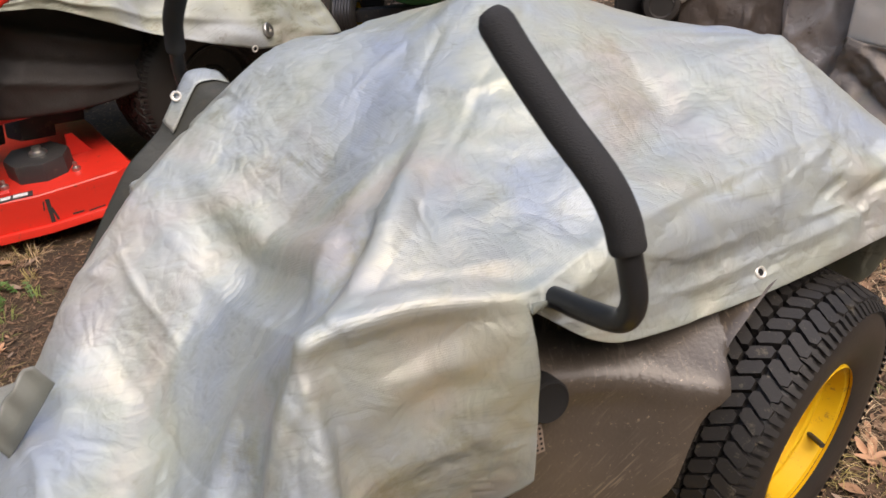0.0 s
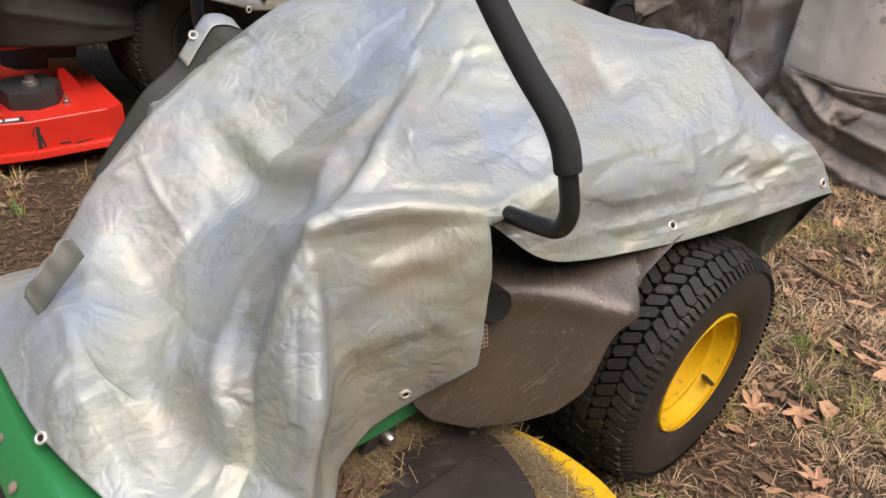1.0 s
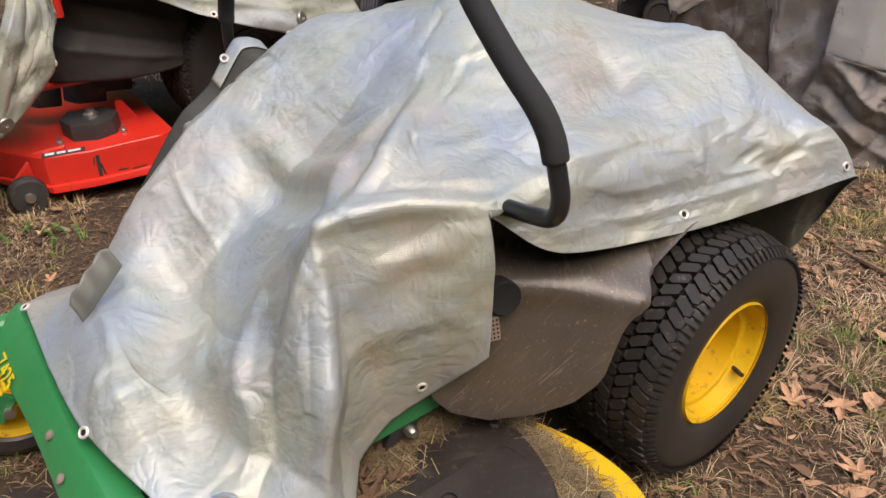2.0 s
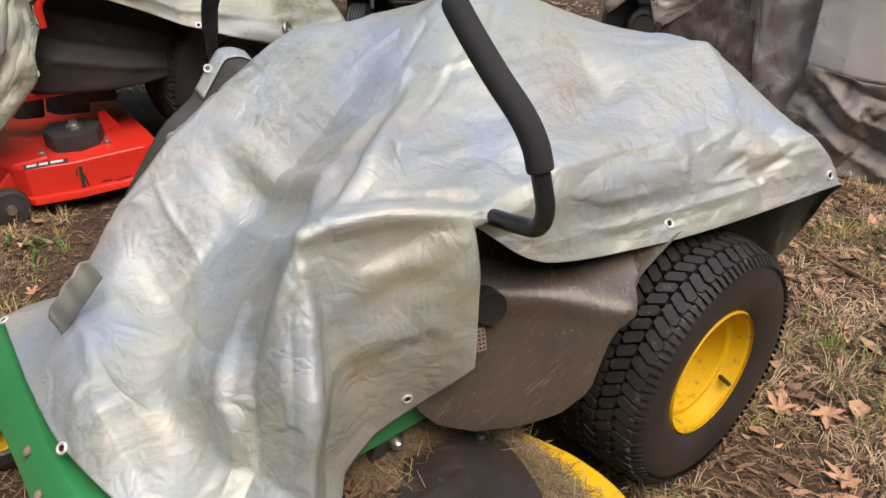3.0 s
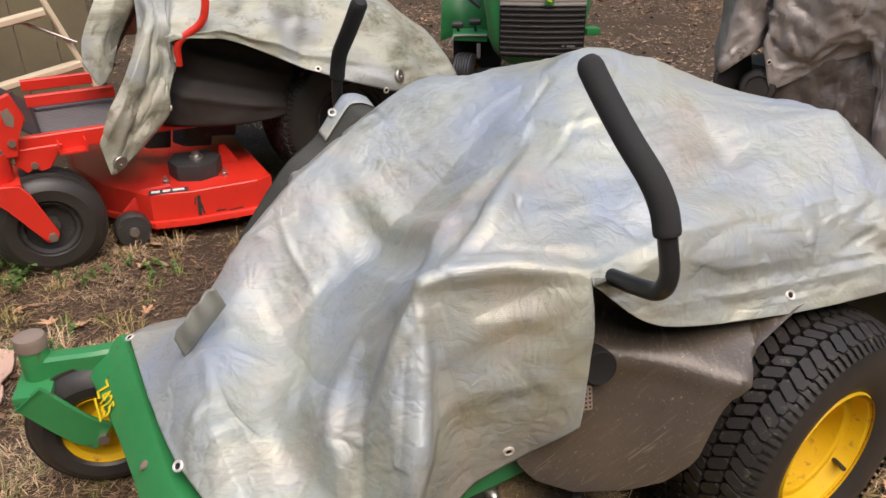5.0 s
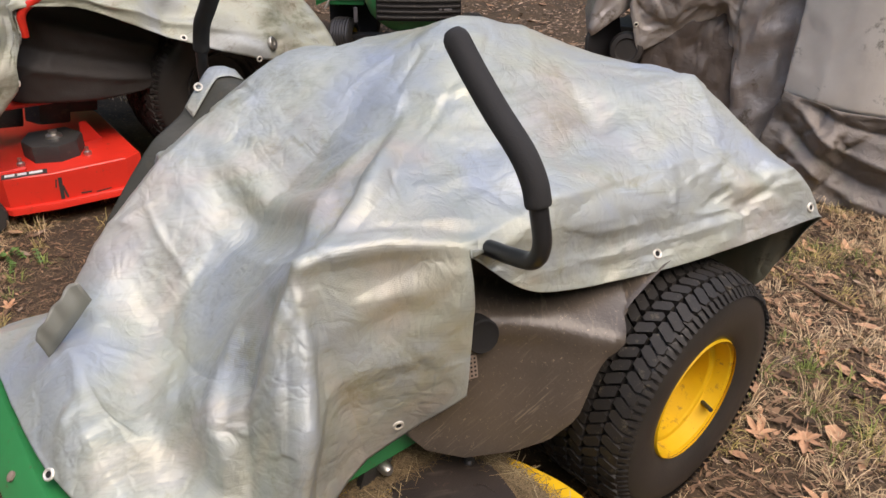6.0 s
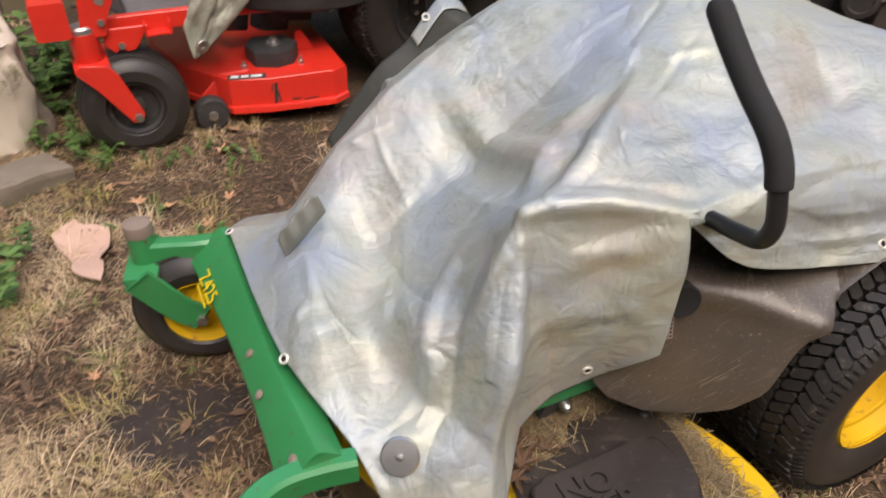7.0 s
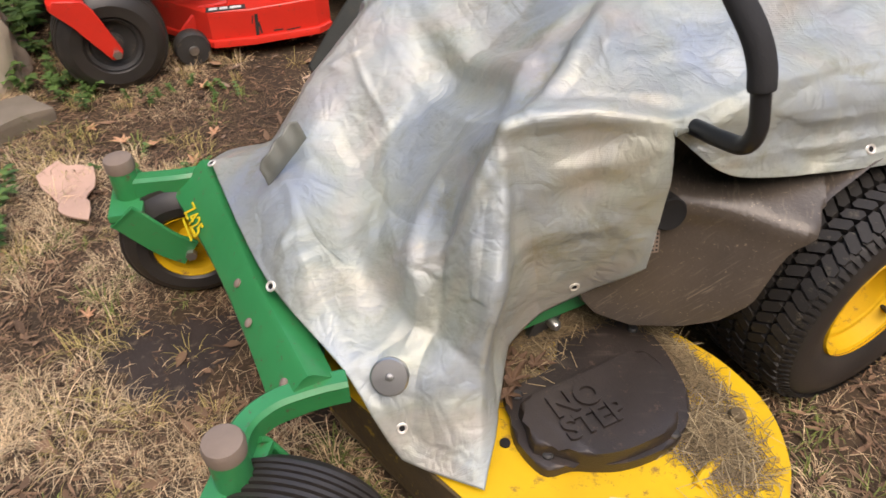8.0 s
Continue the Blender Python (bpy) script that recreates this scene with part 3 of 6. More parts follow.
def buckle(grid, strides=((20, 14, 0.012), (8, 6, 0.014), (4, 3, 0.012)), seed=4, hold=0.010, slack=None):
    """The creases of a sheet that is a little too large for its place: it is relaxed, coarse to fine, towards longer
    lengths than its form has, and so it folds up in ridges and facets. Returns the shift of every place."""
    r = np.random.default_rng(seed)
    s, v, _ = grid.shape
    du, dv = np.gradient(grid, axis=0), np.gradient(grid, axis=1)
    nrm = np.cross(du, dv)
    nrm /= np.maximum(np.linalg.norm(nrm, axis=2, keepdims=True), 1e-9)
    shift = np.zeros_like(grid)
    for si, sj, extra in strides:
        base = grid[::si, ::sj]
        up = nrm[::si, ::sj]
        more = extra * (slack[::si, ::sj] if slack is not None else np.ones(base.shape[:2]))
        p = base + shift[::si, ::sj] + up * r.normal(0, 0.004 * min(si, 8) / 8, base.shape[:2])[:, :, None]
        whole_, a, b = slice(None), slice(None, -1), slice(1, None)
        links = [((a, whole_), (b, whole_), 1.0), ((whole_, a), (whole_, b), 1.0), ((a, a), (b, b), 0.7), ((a, b), (b, a), 0.7),
                 ((slice(None, -2), whole_), (slice(2, None), whole_), 0.25), ((whole_, slice(None, -2)), (whole_, slice(2, None)), 0.25)]
        rest = [np.linalg.norm(base[q] - base[o], axis=2) * (1 + 0.5 * (more[q] + more[o])) for o, q, _ in links]
        edge = np.ones(base.shape[:2])
        edge[0], edge[-1], edge[:, 0], edge[:, -1] = 0.25, 0.25, 0.45, 0.25
        for _ in range(260):
            acc = np.zeros_like(p)
            for (o, q, k), length in zip(links, rest):
                d = p[q] - p[o]
                now = np.maximum(np.linalg.norm(d, axis=2), 1e-9)
                d *= (0.5 * k * (now - length) / now)[:, :, None]
                acc[o] += d
                acc[q] -= d
            p += 0.32 * acc
            off = p - base
            high = (off * up).sum(2, keepdims=True) * up
            p = base + (high * (1 - hold) + (off - high) * 0.95) * (edge[:, :, None] ** 0.05)
        off = p - base
        gi, gj = np.arange(s) / si, np.arange(v) / sj
        i0, j0 = np.minimum(gi.astype(int), off.shape[0] - 2), np.minimum(gj.astype(int), off.shape[1] - 2)
        fi, fj = (gi - i0)[:, None, None], (gj - j0)[None, :, None]
        row = lambda i: off[i][:, j0] * (1 - fj) + off[i][:, j0 + 1] * fj
        shift = row(i0) * (1 - fi) + row(i0 + 1) * fi
    for _ in range(1):
        shift[1:-1] = (shift[:-2] + shift[2:] + 2 * shift[1:-1]) / 4
        shift[:, 1:-1] = (shift[:, :-2] + shift[:, 2:] + 2 * shift[:, 1:-1]) / 4
    return shift


def sheet_mesh(grids, material, name, back=None):
    """One mesh of one or more grids, with its own thickness."""
    bm = bmesh.new()
    cloth = bm.loops.layers.uv.new("cloth")
    for g in grids:
        s, v, _ = g.shape
        su = float(np.linalg.norm(np.diff(g, axis=0), axis=2).mean())
        sv = float(np.linalg.norm(np.diff(g, axis=1), axis=2).mean())
        vs = [[bm.verts.new(g[i, j]) for j in range(v)] for i in range(s)]
        for i in range(s - 1):
            for j in range(v - 1):
                fc = bm.faces.new((vs[i][j], vs[i + 1][j], vs[i + 1][j + 1], vs[i][j + 1]))
                for lp, (a, b) in zip(fc.loops, ((i, j), (i + 1, j), (i + 1, j + 1), (i, j + 1))):
                    lp[cloth].uv = (a * su, b * sv)
    bmesh.ops.remove_doubles(bm, verts=bm.verts, dist=0.0004)
    me = bpy.data.meshes.new(name)
    bm.to_mesh(me)
    bm.free()
    me.materials.append(material)
    if back:
        me.materials.append(back)
    me.shade_smooth()
    return me


def sheet(name, grids, material, parent, label="", thick=0.0012, back=None):
    ob = new(name, sheet_mesh(grids, material, name, back))
    ob.parent = parent
    so = ob.modifiers.new("thickness", "SOLIDIFY")
    so.thickness, so.offset = thick, 0
    if back:
        so.material_offset = 1
    if label:
        ob["label"] = label
    return ob


def nearest(grids, place):
    """The place of a sheet nearest to a point, and its normal."""
    best = None
    for g in grids:
        d = np.linalg.norm(g - np.array(place), axis=2)
        i, j = np.unravel_index(d.argmin(), d.shape)
        if best is None or d[i, j] < best[0]:
            i0, i1, j0, j1 = max(i - 1, 0), min(i + 1, g.shape[0] - 1), max(j - 1, 0), min(j + 1, g.shape[1] - 1)
            nn = np.cross(g[i1, j] - g[i0, j], g[i, j1] - g[i, j0])
            best = (d[i, j], Vector(g[i, j]), Vector(nn).normalized())
    return best[1], best[2]


def seat_on(place, normal, lift=0.0):
    return Matrix.Translation(place + normal * lift) @ normal.to_track_quat("Z", "Y").to_matrix().to_4x4()


def grommet(grids, place, parent, toward, r=0.0085):
    p, nn = nearest(grids, place)
    if nn.dot(Vector(toward) - p) < 0:
        nn = -nn
    ring = lathe([(r * 0.5, 0.0005), (r * 0.55, 0.0022), (r * 0.8, 0.0030), (r, 0.0018), (r, 0.0)], 20, closed=True, m=seat_on(p, nn, 0.0006))
    g = part("grommet", ring, M_BRASS, parent)
    part("grommet_hole", lathe([(0.0002, 0.0012), (r * 0.54, 0.0012), (r * 0.54, 0.0004)], 16, m=seat_on(p, nn, 0.0006)), M_DARK, g)
    return g


# ---- ground ----
def ground_height(x, y):
    near = math.exp(-((x * x + (y - 1) ** 2) / 40.0))
    h = 0.014 * noise.noise(Vector((x * 1.7, y * 1.7, 0))) + 0.008 * noise.noise(Vector((x * 5, y * 5, 3))) + 0.004 * noise.noise(Vector((x * 14, y * 14, 7)))
    return near * h - 0.006 + (1 - near) * 0.05 * noise.noise(Vector((x * 0.3, y * 0.3, 1)))


def graded(lo, hi, step, far):
    xs = list(np.arange(lo, hi, step))
    k, x, left = step, lo, []
    while x > -far:
        k *= 1.25
        x -= k
        left.append(x)
    k, x, right = step, xs[-1], []
    while x < far:
        k *= 1.25
        x += k
        right.append(x)
    return left[::-1] + xs + right


gx, gy = graded(-2.4, 3.4, 0.03, 400), graded(-1.2, 4.6, 0.03, 400)
verts = [(x, y, ground_height(x, y)) for x in gx for y in gy]
ny = len(gy)
faces = [(i * ny + j, (i + 1) * ny + j, (i + 1) * ny + j + 1, i * ny + j + 1) for i in range(len(gx) - 1) for j in range(ny - 1)]
me = bpy.data.meshes.new("ground")
me.from_pydata(verts, [], faces)
me.materials.append(M_SOIL)
me.shade_smooth()
tagged(new("ground", me), "brown forest soil with dead grass and leaf litter", "ground", kind="structure")

# added ring, out of view, for the wood far round; it dims the low sky
bm = lathe([(11.0, -0.5), (11.1, 4.0), (11.4, 7.0), (12.4, 10.0)], 72)
bmesh.ops.delete(bm, geom=[f for f in bm.faces if len(f.verts) > 4], context="FACES_ONLY")
tagged(part("backdrop", bm, M_BACKDROP), "plain unseen dark green ring for the woodland, dimming low sky light", "woodland", kind="structure")


# ---- wheels ----
def rear_wheel(parent, m, rubber, side, rim_mat, R=0.229, W=0.236, rim=0.113, lugs=True):
    """A wide turf wheel, its outer face towards -y, axle along y, centred on the outer rim plane."""
    wheel = new("rear_wheel")
    wheel.parent = parent
    wheel.matrix_basis = m
    prof = [(rim - 0.006, 0.012), (rim + 0.004, -0.001), (rim + 0.022, -0.010), (R * 0.70, -0.015), (R * 0.83, -0.012), (R * 0.898, -0.002), (R * 0.926, 0.012),
            (R * 0.935, 0.06), (R * 0.938, W / 2), (R * 0.935, W - 0.06), (R * 0.912, W - 0.014), (R * 0.90, W - 0.002), (R * 0.7, W + 0.012), (rim, W), (rim - 0.01, W - 0.02)]
    if lugs:
        prof[6:10] = [(R * 0.915, 0.012), (R * 0.908, 0.06), (R * 0.908, W / 2), (R * 0.908, W - 0.06)]
    part("tyre", lathe(prof, 96, "Y", caps=False), side, wheel, angle=50)
    if lugs:
        part("tread_base", lathe([(R * 0.910, 0.006), (R * 0.917, 0.014), (R * 0.912, 0.06), (R * 0.912, W / 2), (R * 0.912, W - 0.06), (R * 0.914, W - 0.012)], 96, "Y", caps=False), rubber, wheel)
        bm = bmesh.new()
        pitch = 62
        step = 2 * math.pi * R / pitch
        rows = [(0.0140 + 0.0298 * k, 0.0282, 0.5 * (k % 2)) for k in range(8)]
        for y, w, off in rows:
            side_row = y < 0.03 or y > W - 0.03
            for i in range(pitch):
                a = 2 * math.pi * (i + off) / pitch
                lo = R * 0.908
                vs = []
                for level in (0, 1):
                    f = 1.02 if level == 0 else 0.92
                    ring = []
                    for v in (-1.0, -0.5, 0.0, 0.5, 1.0):
                        ring.append((0.43 - 0.16 * abs(v) + 0.10 * (abs(v) == 0.5), v))
                    outline = [(-u, v) for u, v in ring] + [(u, v) for u, v in reversed(ring)]
                    for u, v in outline:
                        yy = y + v * w / 2 * (f if not side_row else 1.0)
                        crown = 1 - 0.055 * (abs(yy - W / 2) / (W / 2)) ** 3
                        r = lo if level == 0 else R * crown * (1 - 0.005 * ((i * 7 + int(y * 1000)) % 3 == 0))
                        ang = a + (u * step * f + 0.22 * step * math.sin(v * 1.9) * (1 if off else -1)) / R
                        vs.append(bm.verts.new((r * math.cos(ang), yy, r * math.sin(ang))))
                m_ = len(vs) // 2
                bm.faces.new(vs[m_:])
                for q in range(m_):
                    bm.faces.new((vs[q], vs[(q + 1) % m_], vs[m_ + (q + 1) % m_], vs[m_ + q]))
        # shoulder bars running down the sidewall
        for i in range(96):
            a = 2 * math.pi * (i + 0.2) / 96
            lo, hi = [], []
            for r, y in ((R * 0.940, 0.008), (R * 0.918, -0.002), (R * 0.875, -0.0125)):
                for u in (-0.0042, 0.0042):
                    ang = a + u / R
                    lo.append(bm.verts.new((r * math.cos(ang), y + 0.006, r * math.sin(ang))))
                    hi.append(bm.verts.new((r * math.cos(ang), y - 0.0015, r * math.sin(ang))))
            for k in (0, 2):
                bm.faces.new((hi[k], hi[k + 1], hi[k + 3], hi[k + 2]))
            for k in (0, 1):
                for q in (0, 2):
                    bm.faces.new((hi[q + k], hi[q + 2 + k], lo[q + 2 + k], lo[q + k]))
        part("tread", bm, rubber, wheel, "worn black turf tread blocks")
    r = rim
    rp = [(r, -0.004), (r + 0.003, 0.001), (r - 0.005, 0.004), (r - 0.008, 0.010), (r - 0.010, 0.026), (r - 0.012, 0.029), (r - 0.021, 0.030), (r - 0.024, 0.033), (r - 0.026, 0.055), (r - 0.032, 0.075),
          (r * 0.55, 0.085), (r * 0.40, 0.084), (r * 0.36, 0.078), (r * 0.32, 0.078), (0.0005, 0.078)]
    rim_ob = part("rim", lathe(rp, 64, "Y", caps=False), rim_mat, wheel, "yellow pressed steel rim")
    a = math.atan2(0.147 - 0.216, 0.084)
    q = Vector((0.108 * math.cos(a), 0.028, 0.108 * math.sin(a)))
    part("valve_stem", tube([q, q + Vector((-0.010, -0.016, 0.005)), q + Vector((-0.020, -0.030, 0.010))], 0.0042, 10), M_BLACK, rim_ob, "black rubber valve stem")
    for i in range(5):
        b = 2 * math.pi * i / 5
        part("wheel_nut", lathe([(0.009, 0.064), (0.009, 0.076)], 6, "Y", m=pose(0.034 * math.cos(b), 0, 0.034 * math.sin(b))), M_STEEL, rim_ob)
    return wheel


def caster_wheel(parent, m, R=0.138, W=0.10, rim_mat=M_YELLOW, rim=0.070):
    wheel = new("caster_wheel")
    wheel.parent = parent
    wheel.matrix_basis = m
    h = W / 2
    prof = [(rim, -h + 0.012), (rim + 0.012, -h), (R * 0.74, -h - 0.003), (R * 0.86, -h + 0.006), (R * 0.93, -h + 0.018)]
    ribs = 6
    for i in range(ribs):
        y0 = -h + 0.020 + (W - 0.04) * i / ribs
        y1 = -h + 0.020 + (W - 0.04) * (i + 1) / ribs
        mid = (y0 + y1) / 2
        rr = R * (1 - 0.07 * (mid / h) ** 2)
        prof += [(rr - 0.006, y0 + 0.0008), (rr, y0 + 0.0022), (rr, y1 - 0.0022), (rr - 0.006, y1 - 0.0008)]
    prof += [(R * 0.93, h - 0.018), (R * 0.86, h - 0.006), (R * 0.74, h + 0.003), (rim + 0.012, h), (rim, h - 0.012)]
    part("tyre", lathe(prof, 64, "Y", caps=False), M_SIDEWALL, wheel, "ribbed black rubber tyre", angle=30)
    rp = [(rim + 0.004, -h + 0.002), (rim + 0.004, -h + 0.006), (rim - 0.006, -h + 0.012), (rim - 0.012, -h + 0.03), (0.03, -h + 0.034), (0.026, -h + 0.01), (0.012, -h + 0.008),
          (0.012, h - 0.008), (0.026, h - 0.01), (0.03, h - 0.034), (rim - 0.012, h - 0.03), (rim - 0.006, h - 0.012), (rim + 0.004, h - 0.006), (rim + 0.004, h - 0.002)]
    part("rim", lathe(rp, 48, "Y", caps=False), rim_mat, wheel)
    return wheel


# ---- the green mower ----
mower = thing("riding_mower", "green and yellow zero-turn riding mower under a silver cover", "mower")
rear_wheel(mower, pose(0, 0, 0.216), M_RUBBER, M_SIDEWALL, M_YELLOW)
rear_wheel(mower, pose(0, 1.0, 0.216, 0, 0, 180), M_RUBBER, M_SIDEWALL, M_YELLOW, lugs=False)

# front axle beam: waisted channel with a sloping front
bm = bmesh.new()
rings = []
for i in range(25):
    y = 0.215 + (0.80 - 0.215) * i / 24
    w = min(abs(y - 0.43) / 0.36, 1)
    xf = -0.950 - 0.020 * w ** 2
    xr = -0.908 + (0.012 if y < 0.43 else 0.004) * w
    zt = 0.306 + 0.008 * w
    sec = [(xf + 0.004, 0.236), (xf, 0.242), (xf, 0.254), (xr - 0.008, zt - 0.004), (xr, zt), (xr + 0.008, zt - 0.002), (-0.856 if y > 0.29 else -0.864, zt - 0.024), (-0.850 if y > 0.29 else -0.860, 0.236)]
    rings.append([bm.verts.new((x, y, z)) for x, z in sec])
for a, b in zip(rings, rings[1:]):
    for k in range(8):
        bm.faces.new((a[k], a[(k + 1) % 8], b[(k + 1) % 8], b[k]))
bm.faces.new(rings[0])
bm.faces.new(rings[-1])
axle = part("front_axle", bm, M_GREEN, mower, "green steel front axle beam")
ddir = Vector((0.0, -1.0, 0.0))
dn = Vector((-0.70, 0.0, 0.71)).normalized()
dup = dn.cross(ddir).normalized()
lm = Matrix((ddir, dup, dn)).transposed().to_4x4()
lm.translation = Vector((-0.9560, 0.690, 0.2630)) + dn * 0.0022
lettering("Z425", 0.041, 0.0008, M_DECAL, axle, lm, "model_decal", "yellow model lettering")
part("decal_underline", box((0.004, 0.07, 0.0012), (-0.9335 - 0.0385, 0.690, 0.2655 - 0.0165), (0, -45, 0), bevel=0), M_DECAL, axle)
for y, k in ((0.240, 0.55), (0.385, 0.35), (0.765, 0.75), (0.47, 0.5)):
    spot = Vector((-0.958 + 0.052 * k, y, 0.256 + 0.052 * k))
    part("axle_bolt", lathe([(0.0075, 0), (0.0075, 0.003), (0.004, 0.005), (0.0005, 0.0055)], 12, m=seat_on(spot, dn)), M_CAP, axle)


def caster(bend, swing, trail):
    arm_path = spline(bend, 8)
    c = new("caster_assembly")
    c.parent = mower
    part("arm", bar(arm_path, 0.034, 0.044), M_GREEN, c)
    px, py = bend[-1][0], bend[-1][1]
    part("post", lathe([(0.0235, 0.205), (0.025, 0.21), (0.025, 0.305), (0.0235, 0.312)], 28, m=pose(px, py, 0)), M_GREEN, c)
    part("post_cap", lathe([(0.0265, 0.306), (0.0275, 0.323), (0.025, 0.330), (0.012, 0.334), (0.0005, 0.3345)], 28, m=pose(px, py, 0)), M_CAP, c, "dusty rubber post cap")
    hub = Vector((px, py, 0)) + pose(0, 0, 0, 0, 0, swing) @ Vector((trail, 0, 0.132))
    for s in (-1, 1):
        off = pose(0, 0, 0, 0, 0, swing) @ Vector((0, s * 0.062, 0))
        fork = spline([Vector((px - 0.012, py, 0.243)) + off, Vector((px, py, 0.228)) + off, hub.lerp(Vector((px, py, 0.205)), 0.45) + off, hub + off], 6)
        part("fork_leg", bar(fork, 0.062, 0.009, up=off.normalized(), bevel=0.002), M_GREEN, c)
        part("axle_nut", lathe([(0.011, -0.006), (0.011, 0.006)], 6, "Y", m=Matrix.Translation(hub + off * 1.12) @ pose(0, 0, 0, 0, 0, swing)), M_STEEL, c)
    part("fork_crown", box((0.062, 0.132, 0.016), (px - 0.004, py, 0.240), (0, 0, swing), bevel=0.004), M_GREEN, c)
    caster_wheel(c, Matrix.Translation(hub) @ pose(0, 0, 0, 0, 0, swing))
    return c


caster([(-0.85, 0.210, 0.268), (-0.90, 0.219, 0.268), (-0.955, 0.220, 0.268), (-1.0, 0.200, 0.266), (-1.028, 0.153, 0.264)], -38, 0.07)
caster([(-0.87, 0.80, 0.272), (-0.94, 0.81, 0.272), (-1.0, 0.835, 0.268), (-1.046, 0.855, 0.265)], -14, 0.09)

# main frame rails, footrest and seat base hidden under the cover but for glimpses
for y in (0.235, 0.745):
    part("frame_rail", bar([Vector((-0.62, y, 0.255)), Vector((-0.45, y, 0.255)), Vector((-0.1, y, 0.26)), Vector((0.3, y, 0.26))], 0.045, 0.06), M_GREEN, mower)
part("footrest", box((0.30, 0.44, 0.012), (-0.70, 0.49, 0.30), bevel=0.004), M_BLACK, mower)
part("seat", box((0.28, 0.36, 0.10), (-0.19, 0.5, 0.53), bevel=0.04), M_VINYL, mower)
part("seat_back", box((0.08, 0.22, 0.16), (-0.10, 0.5, 0.61), (0, -12, 0), bevel=0.04), M_VINYL, mower)
part("engine", box((0.36, 0.40, 0.24), (0.14, 0.5, 0.46), bevel=0.05), M_BLACK, mower)
part("link_bolt", lathe([(0.010, -0.01), (0.010, 0.004), (0.006, 0.010), (0.0005, 0.011)], 10, "Y", m=pose(-0.497, 0.212, 0.214, 0, 0, 180)), M_STEEL, mower)
part("lift_link", box((0.05, 0.012, 0.10), (-0.505, 0.228, 0.21), (0, 20, 0), bevel=0.004), M_BLACK, mower)

# fender: a bulging plastic side panel that sweeps up over the wheel
FX = [-0.482, -0.468, -0.445, -0.40, -0.34, -0.30, -0.265, -0.235, -0.20, -0.143, -0.071, 0.0, 0.06]
FZ = [0.335, 0.282, 0.250, 0.232, 0.242, 0.262, 0.297, 0.362, 0.408, 0.448, 0.478, 0.492, 0.500]
FB = [0.200, 0.194, 0.178, 0.145, 0.100, 0.070, 0.050, 0.050, 0.050, 0.050, 0.052, 0.056, 0.060]
FT = [0.215, 0.214, 0.212, 0.205, 0.200, 0.200, 0.195, 0.190, 0.185, 0.178, 0.170, 0.162, 0.155]
bm = bmesh.new()
rows = []
for i in range(60):
    x = FX[0] + (FX[-1] - FX[0]) * i / 59
    zb, yb, yt = np.interp(x, FX, FZ), np.interp(x, FX, FB), np.interp(x, FX, FT)
    row = [bm.verts.new((x, yb + 0.06, zb + 0.012)), bm.verts.new((x, yb + 0.012, zb - 0.001))]
    for k in range(30):
        w = k / 29
        z = zb + (0.540 - zb) * w
        zc = np.interp(x, [-0.45, -0.36, -0.25, -0.19, -0.13, -0.02], [0.446, 0.440, 0.420, 0.408, 0.410, 0.43])
        y = yb + (yt - yb) * (w ** 1.3) - 0.016 * math.exp(-((z - zc) / 0.020) ** 2) + 0.012 * math.sin(math.pi * w) + 0.040 * min(max((z - zc) / 0.045, 0), 1) ** 1.3
        row.append(bm.verts.new((x, y, z)))
    rows.append(row)
for a, b in zip(rows, rows[1:]):
    for k in range(len(a) - 1):
        bm.faces.new((a[k], b[k], b[k + 1], a[k + 1]))
fender = part("fender", bm, M_FENDER, mower, "dusty faded black plastic fender", angle=60)
so = fender.modifiers.new("thickness", "SOLIDIFY")
so.thickness, so.offset = 0.004, -1
# proud disc: the shade of the fender's dark hole is in its colour
part("recess_disc", lathe([(0.025, 0.030), (0.026, -0.003), (0.024, -0.006), (0.018, -0.004), (0.0005, -0.004)], 32, "Y", m=pose(-0.369, 0.150, 0.436, -10, 0, -16)), M_DARK, fender, "round near-black disc standing in for the dark recess in the fender")


vent = part("vent_patch", box((0.026, 0.004, 0.036), (-0.392, 0.150, 0.392), (-14, 0, -16), bevel=0.002), M_CAP, fender, "tan perforated vent patch")
for i in range(4):
    for j in range(5):
        part("vent_hole", lathe([(0.0018, -0.0026), (0.0018, -0.0021)], 6, "Y", m=pose(-0.392, 0.150, 0.392, -14, 0, -16) @ Matrix.Translation((-0.009 + 0.006 * i, 0, -0.013 + 0.0065 * j))), M_DARK, vent)


def lever(y0, s):
    """A bent control lever: s is -1 on the near side, 1 on the far side; y0 is the middle of the mower."""
    lv = new("control_lever")
    lv.parent = mower

    def at(x, y, z):
        return (x, y0 + s * (y0 - y), z)

    tube_path = spline([at(-0.366, 0.26, 0.545), at(-0.372, 0.16, 0.578), at(-0.382, 0.090, 0.596), at(-0.386, 0.052, 0.609), at(-0.386, 0.041, 0.634), at(-0.387, 0.047, 0.668), at(-0.387, 0.059, 0.705)], 8)
    part("tube", tube(tube_path, 0.0115, 16), M_TUBE, lv)
    grip_path = spline([at(-0.387, 0.050, 0.680), at(-0.387, 0.060, 0.708), at(-0.389, 0.080, 0.737), at(-0.391, 0.121, 0.773), at(-0.392, 0.163, 0.813), at(-0.392, 0.197, 0.848)], 8)
    n = len(grip_path)
    radii = [0.0158 if 1 <= i < n - 2 else 0.0146 if i < n - 1 else 0.0105 for i in range(n)]
    part("grip", tube(grip_path, radii, 20), M_FOAM, lv, "matt black foam grip")
    return lv


lever(0.5, -1)
lever(0.5, 1)

